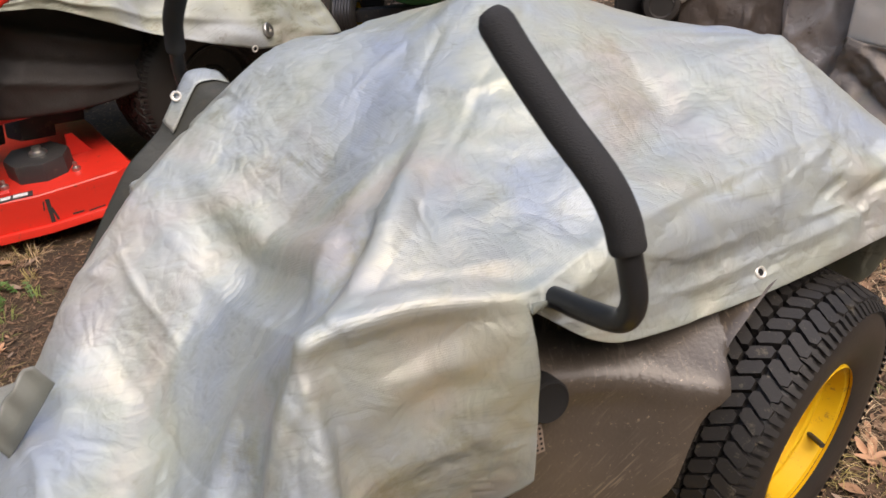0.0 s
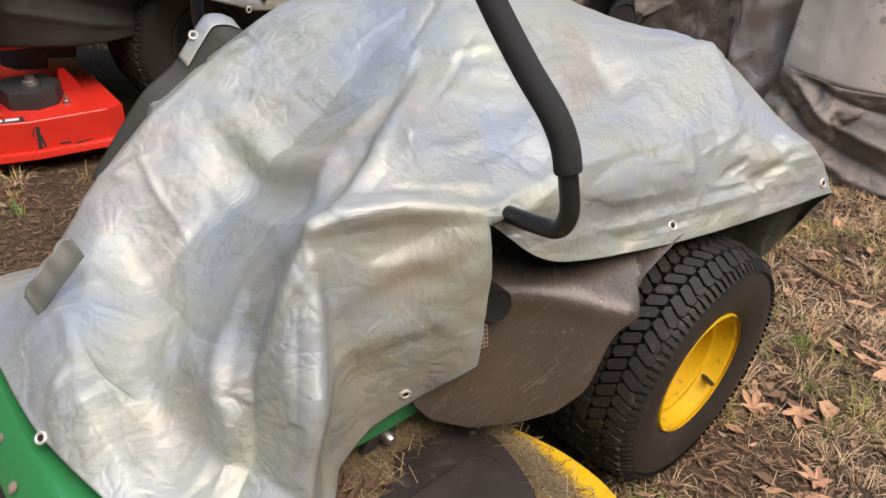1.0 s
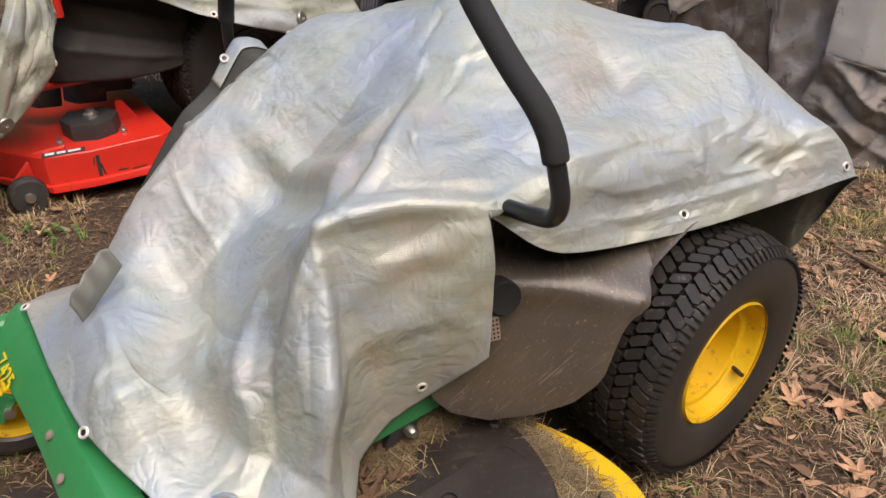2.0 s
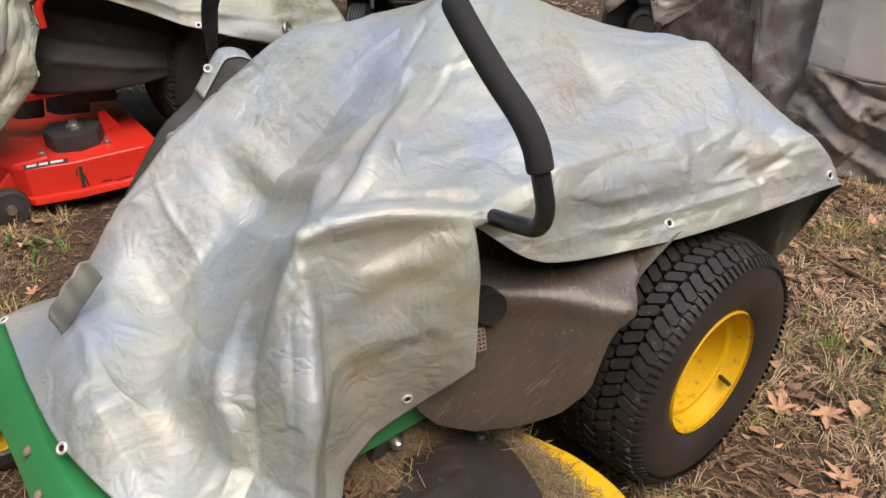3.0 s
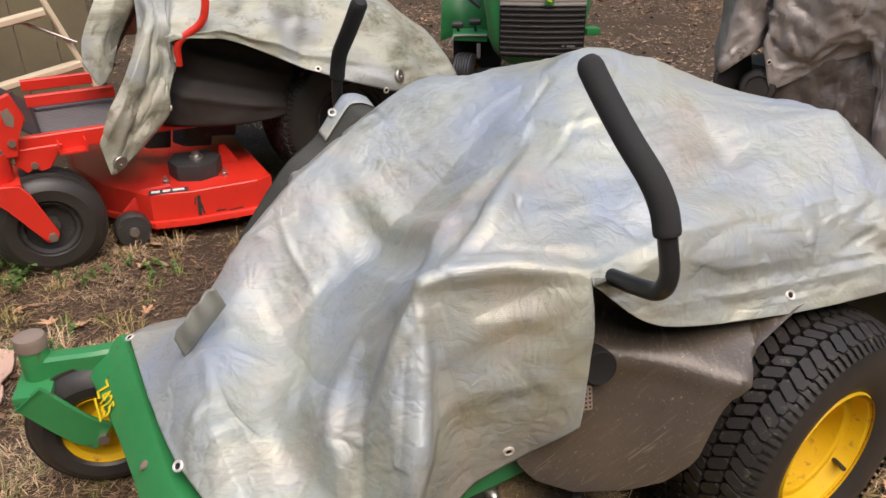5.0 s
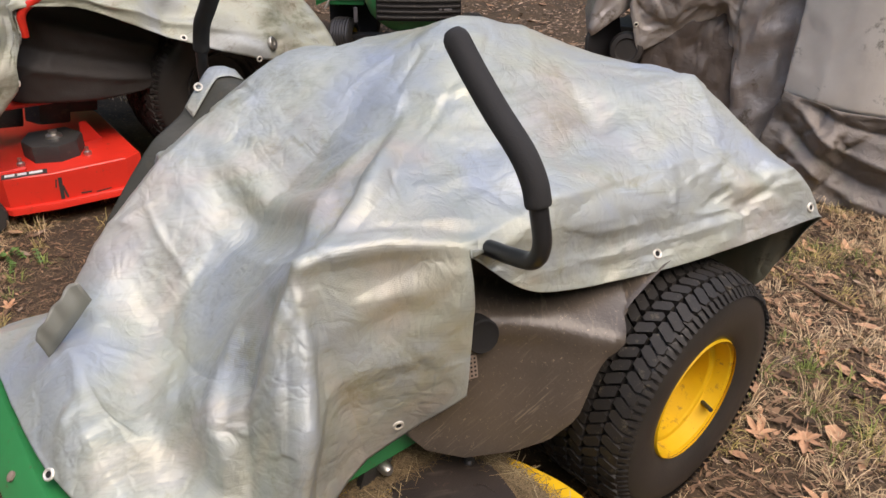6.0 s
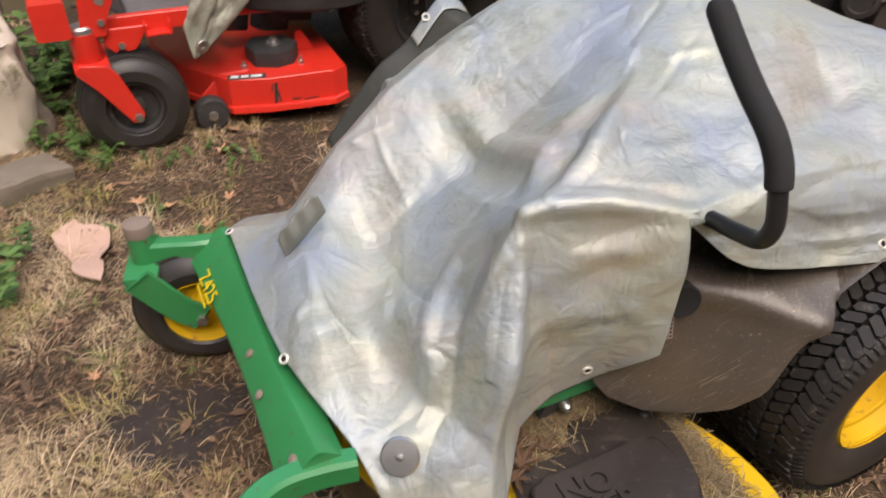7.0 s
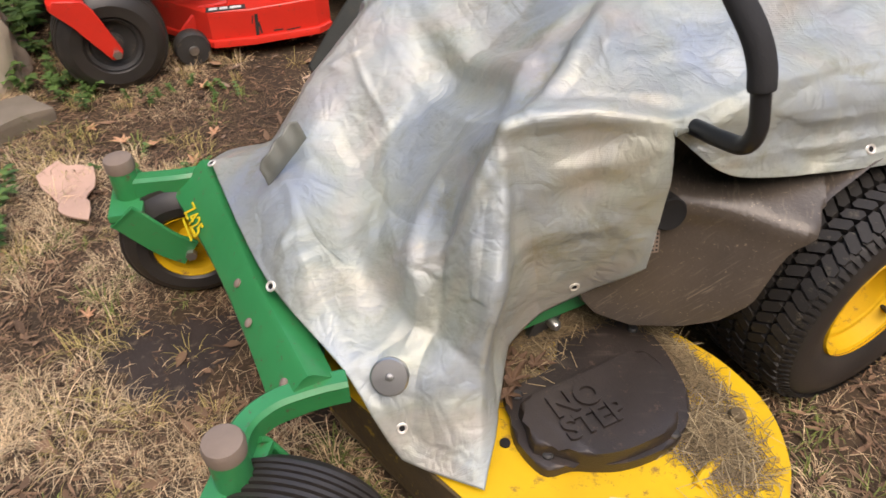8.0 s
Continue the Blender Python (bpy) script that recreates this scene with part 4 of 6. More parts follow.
# mower deck
half = [(-0.85, 0.5), (-0.845, 0.33), (-0.812, 0.21), (-0.780, 0.10), (-0.722, -0.06), (-0.638, -0.172), (-0.53, -0.215), (-0.43, -0.205), (-0.345, -0.155), (-0.297, -0.095), (-0.272, -0.03), (-0.272, 0.05), (-0.29, 0.12), (-0.318, 0.22), (-0.31, 0.5)]
outline = half + [(-0.318, 0.78), (-0.30, 0.95), (-0.36, 1.10), (-0.50, 1.15), (-0.60, 1.07), (-0.66, 0.93), (-0.72, 0.82), (-0.82, 0.70)]
bm = prism(plan_curve(outline, 5), 0.055, 0.162, 0.022, 4)
deck = part("mower_deck", bm, M_YELLOW, mower, "yellow stamped steel mower deck with grass clippings")
bm = tube([Vector((*p, 0.058)) for p in plan_curve(outline, 5)], 0.006, 8)
part("deck_rim", bm, M_RUST, deck)
skirt = spline([(-0.847, 0.34, 0.103), (-0.814, 0.21, 0.103), (-0.782, 0.10, 0.103), (-0.724, -0.06, 0.103), (-0.64, -0.173, 0.103)], 8)
part("front_skirt", bar(skirt, 0.006, 0.114, up=(0, 0, 1), bevel=0.001), M_RUST, deck, "rusty dirt-caked front skirt of the deck")
shield = [(-0.622, 0.158), (-0.634, 0.123), (-0.652, 0.082), (-0.652, 0.040), (-0.640, 0.010), (-0.605, 0.002), (-0.579, -0.013), (-0.543, -0.030), (-0.495, -0.038), (-0.443, -0.034), (-0.391, 0.002), (-0.370, 0.044), (-0.354, 0.100),
          (-0.345, 0.157), (-0.372, 0.197), (-0.416, 0.214), (-0.459, 0.218), (-0.491, 0.208), (-0.512, 0.166), (-0.567, 0.156)]
ns = part("belt_shield", prism(plan_curve(shield, 3), 0.158, 0.182, 0.007, 3), M_NOSTEP, deck, "dark charcoal plastic belt shield")
inner = [(-0.622, 0.112), (-0.582, 0.114), (-0.495, 0.113), (-0.420, 0.114), (-0.395, 0.100), (-0.398, 0.053), (-0.430, -0.008), (-0.456, -0.027), (-0.515, -0.028), (-0.557, -0.021), (-0.590, -0.006), (-0.616, 0.022), (-0.642, 0.042), (-0.632, 0.079)]
panel = part("raised_panel", prism(plan_curve(inner, 3), 0.172, 0.206, 0.008, 3, draft=1.03), M_NOSTEP, ns, "raised step panel with moulded letters")
lettering("NO", 0.053, 0.0060, M_NOSTEP, panel, pose(-0.551, 0.075, 0.2055, 0, 0, -2), "raised_lettering", "", 0.0016)
lettering("STEP", 0.049, 0.0060, M_NOSTEP, panel, pose(-0.547, 0.033, 0.2055, 0, 0, -2), "raised_lettering", "", 0.0016)
for x, y in ((-0.628, 0.030), (-0.448, -0.026), (-0.612, 0.138), (-0.37, 0.165)):
    part("shield_bolt", lathe([(0.009, 0.180), (0.009, 0.186), (0.006, 0.189), (0.0005, 0.189)], 10, m=pose(x, y, 0)), M_BLACK, ns)
part("deck_bolt", lathe([(0.014, 0.160), (0.0145, 0.170), (0.011, 0.178), (0.004, 0.180), (0.0005, 0.180)], 20, m=pose(-0.335, -0.040, 0)), M_CHAFF, deck, "rusty domed deck bolt")
# deck hole drawn as a raised near-black disc, its shade in the colour
part("deck_bolt", lathe([(0.008, 0.160), (0.008, 0.166), (0.0005, 0.168)], 10, m=pose(-0.664, 0.085, 0)), M_DARK, deck)
warn = part("warning_label", box((0.085, 0.022, 0.0016), (-0.552, -0.088, 0.1632), (0, 0, -33), bevel=0), M_CONCRETE, deck, "worn greyish warning label")
for k in range(3):
    part("label_bar", box((0.018, 0.010, 0.001), Vector((-0.552, -0.088, 0.1645)) + Vector((0.84, -0.54, 0)) * (k - 1) * 0.026, (0, 0, -33), bevel=0), M_BLACK, warn)
part("deck_ridge", tube(spline([(-0.465, -0.098, 0.163), (-0.44, -0.088, 0.167), (-0.405, -0.084, 0.168), (-0.375, -0.090, 0.163)], 6), 0.007, 10), M_YELLOW, deck)

# ---- the silver cover on the green mower ----
front = [
    [(-0.730, 0.030, 0.168), (-0.812, 0.122, 0.177), (-0.851, 0.222, 0.292), (-0.897, 0.386, 0.332), (-0.900, 0.560, 0.334), (-0.893, 0.765, 0.328), (-0.84, 0.86, 0.28), (-0.78, 0.92, 0.22)],
    [(-0.655, 0.120, 0.215), (-0.700, 0.165, 0.310), (-0.742, 0.232, 0.318), (-0.812, 0.386, 0.388), (-0.815, 0.530, 0.402), (-0.800, 0.700, 0.365), (-0.76, 0.84, 0.29), (-0.70, 0.90, 0.24)],
    [(-0.605, 0.180, 0.250), (-0.645, 0.170, 0.392), (-0.672, 0.226, 0.445), (-0.688, 0.370, 0.385), (-0.692, 0.520, 0.388), (-0.692, 0.712, 0.478), (-0.65, 0.84, 0.405), (-0.60, 0.90, 0.30)],
    [(-0.540, 0.198, 0.272), (-0.570, 0.200, 0.440), (-0.592, 0.242, 0.594), (-0.566, 0.385, 0.520), (-0.572, 0.530, 0.462), (-0.568, 0.720, 0.576), (-0.55, 0.83, 0.520), (-0.53, 0.87, 0.39)],
    [(-0.462, 0.178, 0.306), (-0.480, 0.160, 0.440), (-0.500, 0.205, 0.602), (-0.442, 0.332, 0.648), (-0.452, 0.520, 0.552), (-0.455, 0.724, 0.646), (-0.44, 0.84, 0.592), (-0.44, 0.88, 0.48)],
    [(-0.422, 0.120, 0.378), (-0.410, 0.122, 0.515), (-0.402, 0.148, 0.594), (-0.328, 0.335, 0.668), (-0.280, 0.508, 0.700), (-0.328, 0.715, 0.712), (-0.36, 0.83, 0.632), (-0.37, 0.87, 0.55)],
]
rear = [
    [(-0.395, 0.150, 0.572), (-0.398, 0.149, 0.583), *front[-1][2:]],
    [(-0.300, 0.110, 0.500), (-0.300, 0.120, 0.550), (-0.275, 0.142, 0.615), (-0.210, 0.330, 0.702), (-0.150, 0.500, 0.775), (-0.200, 0.720, 0.715), (-0.24, 0.85, 0.62), (-0.28, 0.90, 0.55)],
    [(-0.085, 0.066, 0.472), (-0.075, 0.085, 0.525), (-0.060, 0.130, 0.605), (-0.020, 0.300, 0.672), (0.040, 0.500, 0.746), (0.02, 0.700, 0.705), (-0.04, 0.87, 0.62), (-0.08, 0.93, 0.52)],
    [(0.110, 0.028, 0.470), (0.120, 0.050, 0.530), (0.135, 0.110, 0.600), (0.205, 0.235, 0.682), (0.230, 0.500, 0.668), (0.20, 0.760, 0.66), (0.15, 0.90, 0.58), (0.12, 0.96, 0.50)],
    [(0.293, -0.006, 0.474), (0.288, 0.020, 0.515), (0.274, 0.072, 0.556), (0.266, 0.200, 0.606), (0.285, 0.500, 0.605), (0.31, 0.780, 0.61), (0.28, 0.92, 0.55), (0.26, 0.98, 0.48)],
    [(0.300, 0.012, 0.440), (0.330, 0.055, 0.345), (0.330, 0.100, 0.262), (0.345, 0.255, 0.250), (0.390, 0.500, 0.370), (0.37, 0.760, 0.37), (0.34, 0.88, 0.40), (0.31, 0.95, 0.43)],
]
# long folds: height, width, then places along and across the sheet
FAN = (
    (0.024, (0.605, 0.284), (0.57, 0.262), (0.53, 0.228), (0.50, 0.200), (0.425, 0.165), (0.34, 0.135), (0.24, 0.100), (0.11, 0.035), (0.0, 0.020)),
    (0.014, (0.605, 0.286), (0.51, 0.300), (0.47, 0.270), (0.44, 0.250), (0.375, 0.205), (0.30, 0.167), (0.175, 0.130), (0.05, 0.080), (0.0, 0.060)),
    (-0.010, (0.605, 0.2865), (0.53, 0.325), (0.465, 0.330), (0.415, 0.325), (0.35, 0.295), (0.24, 0.235), (0.13, 0.200), (0.0, 0.120)),
    (0.012, (0.605, 0.287), (0.555, 0.360), (0.50, 0.385), (0.445, 0.388), (0.40, 0.370), (0.335, 0.333), (0.22, 0.274), (0.10, 0.240), (0.0, 0.170)),
    (0.012, (0.605, 0.288), (0.545, 0.440), (0.49, 0.425), (0.425, 0.425), (0.315, 0.375), (0.275, 0.335), (0.215, 0.294), (0.10, 0.260), (0.0, 0.200)),
    (-0.003, (0.605, 0.340), (0.50, 0.520), (0.325, 0.500), (0.24, 0.401), (0.165, 0.337), (0.0, 0.280)))
FRONT_RIDGES = (
    (0.010, 0.0115, (0.595, 0.286), (0.70, 0.287), (0.82, 0.288), (0.99, 0.290)), (-0.008, 0.016, (0.64, 0.252), (0.80, 0.250), (0.97, 0.255)),
    (0.010, 0.0110, (0.605, 0.285), (0.53, 0.228), (0.425, 0.165), (0.34, 0.135), (0.22, 0.095)), (0.007, 0.0110, (0.600, 0.288), (0.50, 0.385), (0.40, 0.370), (0.335, 0.333), (0.20, 0.268)),
    (0.018, 0.034, (0.13, 0.275), (0.12, 0.215), (0.12, 0.12)), (-0.010, 0.016, (0.105, 0.245), (0.17, 0.255), (0.25, 0.262)),
    (0.010, 0.024, (0.12, 0.560), (0.09, 0.410), (0.055, 0.325)), (0.008, 0.020, (0.305, 0.69), (0.305, 0.496), (0.215, 0.488)), (0.016, 0.013, (0.605, 0.286), (0.815, 0.381), (0.985, 0.476)),
    (0.014, 0.018, (0.73, 0.67), (0.755, 0.575), (0.72, 0.44), (0.64, 0.33)), (0.004, 0.012, (0.58, 0.202), (0.85, 0.23), (0.99, 0.254)), (0.004, 0.012, (0.62, 0.131), (0.835, 0.147), (0.99, 0.03)),
    (0.006, 0.025, (0.44, 0.70), (0.57, 0.635), (0.70, 0.671)), (0.006, 0.03, (0.735, 0.714), (0.945, 0.698), (0.995, 0.651)), (0.006, 0.012, (0.80, 0.18), (0.93, 0.16), (0.99, 0.20)))
FRONT_VALLEYS = (
    (-0.038, 0.036, (0.42, 0.62), (0.33, 0.53), (0.26, 0.43), (0.19, 0.33), (0.10, 0.25)), (-0.016, 0.020, (0.615, 0.320), (0.77, 0.415), (0.95, 0.495)), (-0.014, 0.022, (0.66, 0.66), (0.68, 0.56), (0.65, 0.43), (0.605, 0.34)),
    (-0.004, 0.014, (0.62, 0.163), (0.795, 0.205), (0.99, 0.115)),
    (-0.006, 0.03, (0.50, 0.60), (0.40, 0.62), (0.33, 0.60)))
REAR_FOLDS = (
    (0.012, 0.022, (0.135, 0.286), (0.255, 0.305), (0.385, 0.324)), (0.008, 0.03, (0.385, 0.329), (0.44, 0.349), (0.485, 0.361)), (-0.016, 0.030, (0.25, 0.325), (0.315, 0.340), (0.375, 0.365)),
    (-0.012, 0.035, (0.39, 0.452), (0.395, 0.389), (0.41, 0.360)), (0.010, 0.035, (0.425, 0.516), (0.345, 0.425), (0.25, 0.345)), (-0.012, 0.018, (0.12, 0.296), (0.15, 0.305), (0.22, 0.312)),
    (0.006, 0.022, (0.225, 0.262), (0.335, 0.21), (0.485, 0.198)), (-0.008, 0.018, (0.24, 0.131), (0.345, 0.119), (0.535, 0.087)), (0.009, 0.020, (0.565, 0.242), (0.635, 0.171), (0.72, 0.151)),
    (-0.009, 0.022, (0.485, 0.205), (0.60, 0.103), (0.69, 0.123)), (0.004, 0.008, (0.215, 0.087), (0.395, 0.112), (0.755, 0.099)), (-0.008, 0.014, (0.28, 0.115), (0.32, 0.04), (0.325, 0.0)),
    (-0.012, 0.04, (0.05, 0.36), (0.15, 0.38), (0.22, 0.45)), (-0.026, 0.032, (0.14, 0.74), (0.19, 0.665), (0.20, 0.61)), (0.012, 0.03, (0.19, 0.55), (0.26, 0.575), (0.36, 0.575)))
cover = thing("mower_cover", "wrinkled silver tarpaulin cover draped over the green mower", "cover")
halved = lambda folds, start: tuple((h, w, *((start + 0.5 * a, b) for a, b in way)) for h, w, *way in folds)
whole = drape(front + rear[1:], 40, 36, 0.66)
whole = fan(whole, [(h, *((0.5 * a, b) for a, b in way)) for h, *way in FAN], 0.30)
whole = pleat(whole, halved(FRONT_RIDGES + FRONT_VALLEYS, 0.0) + halved(REAR_FOLDS, 0.5))
whole = pleat(whole, random_creases(40, 3, (0.02, 0.28), (0.5, 0.80), (0.002, 0.005), (0.004, 0.008)) + random_creases(34, 8, (0.5, 0.04), (0.92, 0.5), (0.002, 0.005), (0.004, 0.009)))
creases = buckle(whole, ((20, 14, 0.010), (8, 6, 0.008), (4, 3, 0.005)))
whole = crumple(whole + creases, 0.22, fine=1.6)
gf = whole[:201]
gr = crumple(pleat(drape(rear, 40, 36, 0.15), REAR_FOLDS + random_creases(40, 12, (0.08, 0.03), (0.85, 0.30), (0.002, 0.005), (0.004, 0.009), 0.25)) + creases[200:], 0.34, fine=1.4)
# the rear skirt runs on smoothly from the top of the sheet
mixw = np.clip((np.arange(gr.shape[1]) - 54) / 18.0, 0, 1)[None, :, None]
gr = gr * (1 - mixw) + whole[200:] * mixw
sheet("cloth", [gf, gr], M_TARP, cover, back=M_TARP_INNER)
# far edge of the cover, turned up beside the lever; its underside is painted darker for shade
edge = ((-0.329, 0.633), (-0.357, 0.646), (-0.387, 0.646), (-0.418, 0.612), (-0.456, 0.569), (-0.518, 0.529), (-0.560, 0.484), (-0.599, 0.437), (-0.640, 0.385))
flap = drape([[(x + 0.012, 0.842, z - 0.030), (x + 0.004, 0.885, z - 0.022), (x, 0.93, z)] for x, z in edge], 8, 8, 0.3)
fl = sheet("turned_edge", [flap], M_TARP_BACK_DARKENED, cover, "underside of the turned-up cover edge, darkened to hold the shade on it")
hem = sheet("hem", [flap[1:31, -6:] + np.array([-0.002, -0.004, 0.003])], M_TARP, fl, "pale folded hem band")
ring = lathe([(0.0045, 0.0005), (0.005, 0.0022), (0.0072, 0.0030), (0.009, 0.0018), (0.009, 0.0)], 20, closed=True, m=seat_on(Vector(flap[23, -2]) + Vector((-0.004, -0.007, 0.005)), Vector((-0.35, -0.8, 0.5)).normalized()))
part("grommet", ring, M_BRASS, hem)
EYES = (-0.97, -0.42, 1.0)
for p in ((-0.897, 0.386, 0.331), (-0.490, 0.190, 0.322), (-0.076, 0.074, 0.498), (0.268, 0.013, 0.491), (-0.895, 0.756, 0.322), (-0.79, 0.183, 0.195)):
    grommet([gf, gr], p, cover, EYES)

p, nn = nearest([gf], (-0.782, 0.209, 0.258))
if nn.dot(Vector(EYES) - p) < 0:
    nn = -nn
nn = (nn + 0.7 * Vector((-0.35, -0.75, 0.55))).normalized()
magnet = thing("magnet", "round shiny steel magnet holding down the cover", "magnet")
part("disc", lathe([(0.026, 0.0), (0.027, 0.002), (0.027, 0.010), (0.025, 0.012), (0.0005, 0.0125)], 32, m=seat_on(p, nn, 0.0005)), M_CHROME, magnet)
part("hole_plug", lathe([(0.006, 0.012), (0.005, 0.0145), (0.0005, 0.015)], 14, m=seat_on(p, nn, 0.0005)), M_CHROME, magnet)

# ---- the red mower ----
red = thing("riding_mower", "red zero-turn riding mower partly under a silver cover", "mower", at=(0, 0, 0))
dk = [(-0.84, 2.9), (-0.845, 2.30), (-0.79, 2.06), (-0.676, 1.870), (-0.551, 1.836), (-0.339, 1.815), (-0.282, 1.848), (-0.265, 2.30), (-0.28, 2.9)]
rdeck = part("mower_deck", prism(dk, 0.070, 0.165, 0.008, 2), M_RED, red, "red fabricated mower deck with scrapes", angle=25)
part("deck_lip", prism([(x, y - 0.014 if y < 2.2 else y) for x, y in dk], 0.052, 0.074, 0.004, 1), M_RED, rdeck)
plate_ob = part("label_plate", box((0.122, 0.034, 0.002), (-0.615, 1.874, 0.1665), (0, 0, -13), bevel=0), M_BLACK, rdeck, "black and white maker's label")
for dx, w in ((-0.038, 0.026), (-0.006, 0.024), (0.030, 0.036)):
    part("label_bar", box((w, 0.018, 0.001), (-0.615 + dx, 1.874 - dx * 0.23, 0.1682), (0, 0, -13), bevel=0), M_WHITE, plate_ob)
cover_ob = part("spindle_cover", prism([(-0.578, 2.03), (-0.566, 1.945), (-0.50, 1.910), (-0.44, 1.930), (-0.404, 2.0), (-0.43, 2.085), (-0.54, 2.10)], 0.163, 0.218, 0.010, 2), M_BLACK, red, "black plastic spindle cover")
part("spindle_nut", lathe([(0.026, 0.216), (0.024, 0.226), (0.014, 0.230), (0.013, 0.240), (0.0005, 0.240)], 12, m=pose(-0.487, 2.0, 0)), M_STEEL, cover_ob)
# three upright scrapes; the two level marks paint the lip's shadow line
for x, w, h, z, lean in ((-0.535, 0.011, 0.070, 0.112, 4), (-0.526, 0.006, 0.040, 0.100, -9), (-0.546, 0.004, 0.026, 0.130, 12), (-0.470, 0.030, 0.005, 0.083, 2), (-0.420, 0.045, 0.004, 0.079, -3)):
    part("scrape_shadow_mark", box((w, 0.0012, h), (x, 1.8335 - (x + 0.535) * 0.098, z), (0, lean, -5.6), bevel=0), M_SKIRT, rdeck, "dark scrape and painted lip shadow on the red deck")
for x, y in ((-0.605, 1.955), (-0.418, 1.925)):
    part("deck_bolt", lathe([(0.012, 0.163), (0.012, 0.175), (0.006, 0.178), (0.006, 0.190), (0.0005, 0.191)], 10, m=pose(x, y, 0)), M_STEEL, red)
bm = plate([(-0.405, 0.165), (-0.395, 0.235), (-0.375, 0.235), (-0.335, 0.165)], 2.045, 2.053, 0.001)
part("deck_bracket", bm, M_RED, red)


def small_wheel(x, y, z, R, W, parent, mat_):
    w = part("deck_wheel", lathe([(0.012, -W / 2 - 0.004), (R * 0.55, -W / 2), (R * 0.9, -W / 2), (R, -W / 2 + 0.008), (R, W / 2 - 0.008), (R * 0.9, W / 2), (0.012, W / 2)], 32, "Y", m=pose(x, y, z)), mat_, parent)
    part("hub_cap", lathe([(0.014, -W / 2 - 0.012), (0.016, -W / 2 - 0.004), (0.016, -W / 2)], 14, "Y", m=pose(x, y, z)), M_STEEL, w)


small_wheel(-0.743, 1.887, 0.058, 0.056, 0.05, red, M_BLACK)
part("wheel_bracket", bar([Vector((-0.60, 1.90, 0.155)), Vector((-0.68, 1.93, 0.145)), Vector((-0.74, 1.935, 0.085))], 0.014, 0.05), M_RED, red)
# front frame, footplate and caster
for x0, x1, y, z in ((-1.01, -0.75, 1.86, 0.388), (-0.94, -0.66, 2.35, 0.400), (-0.94, -0.70, 2.62, 0.400)):
    part("front_rail", bar([Vector((x0, y, z)), Vector(((x0 + x1) / 2, y, z)), Vector((x1, y, z))], 0.030 if y < 2 else 0.028, 0.050 if y < 2 else 0.04, bevel=0.003), M_RED, red)
bm = box((0.006, 0.05, 0.034), (-0.893, 1.825, 0.378), bevel=0.001)
box((0.075, 0.05, 0.006), (-0.858, 1.825, 0.363), bevel=0.001, bm=bm)
box((0.006, 0.05, 0.034), (-0.823, 1.825, 0.378), bevel=0.001, bm=bm)
part("step_bracket", bm, M_RED, red)
part("cross_beam", bar([Vector((-1.13, 1.80, 0.43)), Vector((-1.14, 2.2, 0.43)), Vector((-1.13, 2.85, 0.43))], 0.09, 0.10), M_RED, red)
fp = part("footplate", box((0.27, 0.52, 0.010), (-0.80, 2.20, 0.352), bevel=0.002), M_NOSTEP, red, "ribbed dark grey footplate")
for k in range(26):
    part("rib", box((0.26, 0.009, 0.005), (-0.80, 1.955 + k * 0.0195, 0.3585), bevel=0), M_RIB, fp)
part("toe_guard", box((0.15, 0.50, 0.006), (-0.985, 2.22, 0.415), (0, 38, 0), bevel=0.002), M_BLACK, red, "black sloping toe guard")
for k in range(3):
    part("guard_rib", box((0.006, 0.50, 0.012), (-1.02 + 0.045 * k, 2.22, 0.446 - 0.035 * k), (0, 38, 0), bevel=0.001), M_VINYL, red)
cast = new("caster_assembly")
cast.parent = red
part("post", lathe([(0.037, 0.292), (0.040, 0.298), (0.040, 0.385)], 24, m=pose(-1.060, 1.84, 0)), M_RED, cast)
part("post_cap", lathe([(0.038, 0.384), (0.036, 0.398), (0.030, 0.404), (0.0005, 0.404)], 24, m=pose(-1.060, 1.84, 0)), M_STEEL, cast, "bare steel collar on the caster post")
for s in (-1, 1):
    part("fork_leg", plate([(-1.105, 0.285), (-1.09, 0.312), (-1.015, 0.300), (-0.995, 0.270), (-0.948, 0.140), (-0.958, 0.116), (-0.985, 0.116), (-1.06, 0.235)], 1.87 + s * 0.092 - 0.005, 1.87 + s * 0.092 + 0.005), M_RED, cast)
    part("axle_nut", lathe([(0.013, -0.007), (0.013, 0.007)], 6, "Y", m=pose(-0.968, 1.87 + s * 0.103, 0.134)), M_STEEL, cast)
part("fork_crown", box((0.095, 0.19, 0.018), (-1.058, 1.87, 0.296), bevel=0.004), M_RED, cast)
caster_wheel(cast, pose(-0.968, 1.87, 0.150), 0.160, 0.15, M_BLACK, 0.075)
part("gusset", plate([(-1.01, 0.385), (-0.88, 0.385), (-0.925, 0.318), (-0.950, 0.312), (-0.965, 0.330), (-0.985, 0.312), (-1.01, 0.340)], 1.832, 1.842), M_RED, red)
part("end_plate", plate([(-1.065, 0.37), (-1.05, 0.49), (-1.030, 0.530), (-0.980, 0.548), (-0.956, 0.472), (-0.992, 0.418), (-0.995, 0.37)], 1.815, 1.835, 0.004), M_RED, red, "angled red end plate with worn paint")
part("worn_patch", plate([(-1.012, 0.500), (-0.992, 0.510), (-0.982, 0.480), (-0.990, 0.455), (-1.008, 0.465)], 1.8120, 1.8144, 0), M_CAP, red, "rubbed bare patch in the red paint")
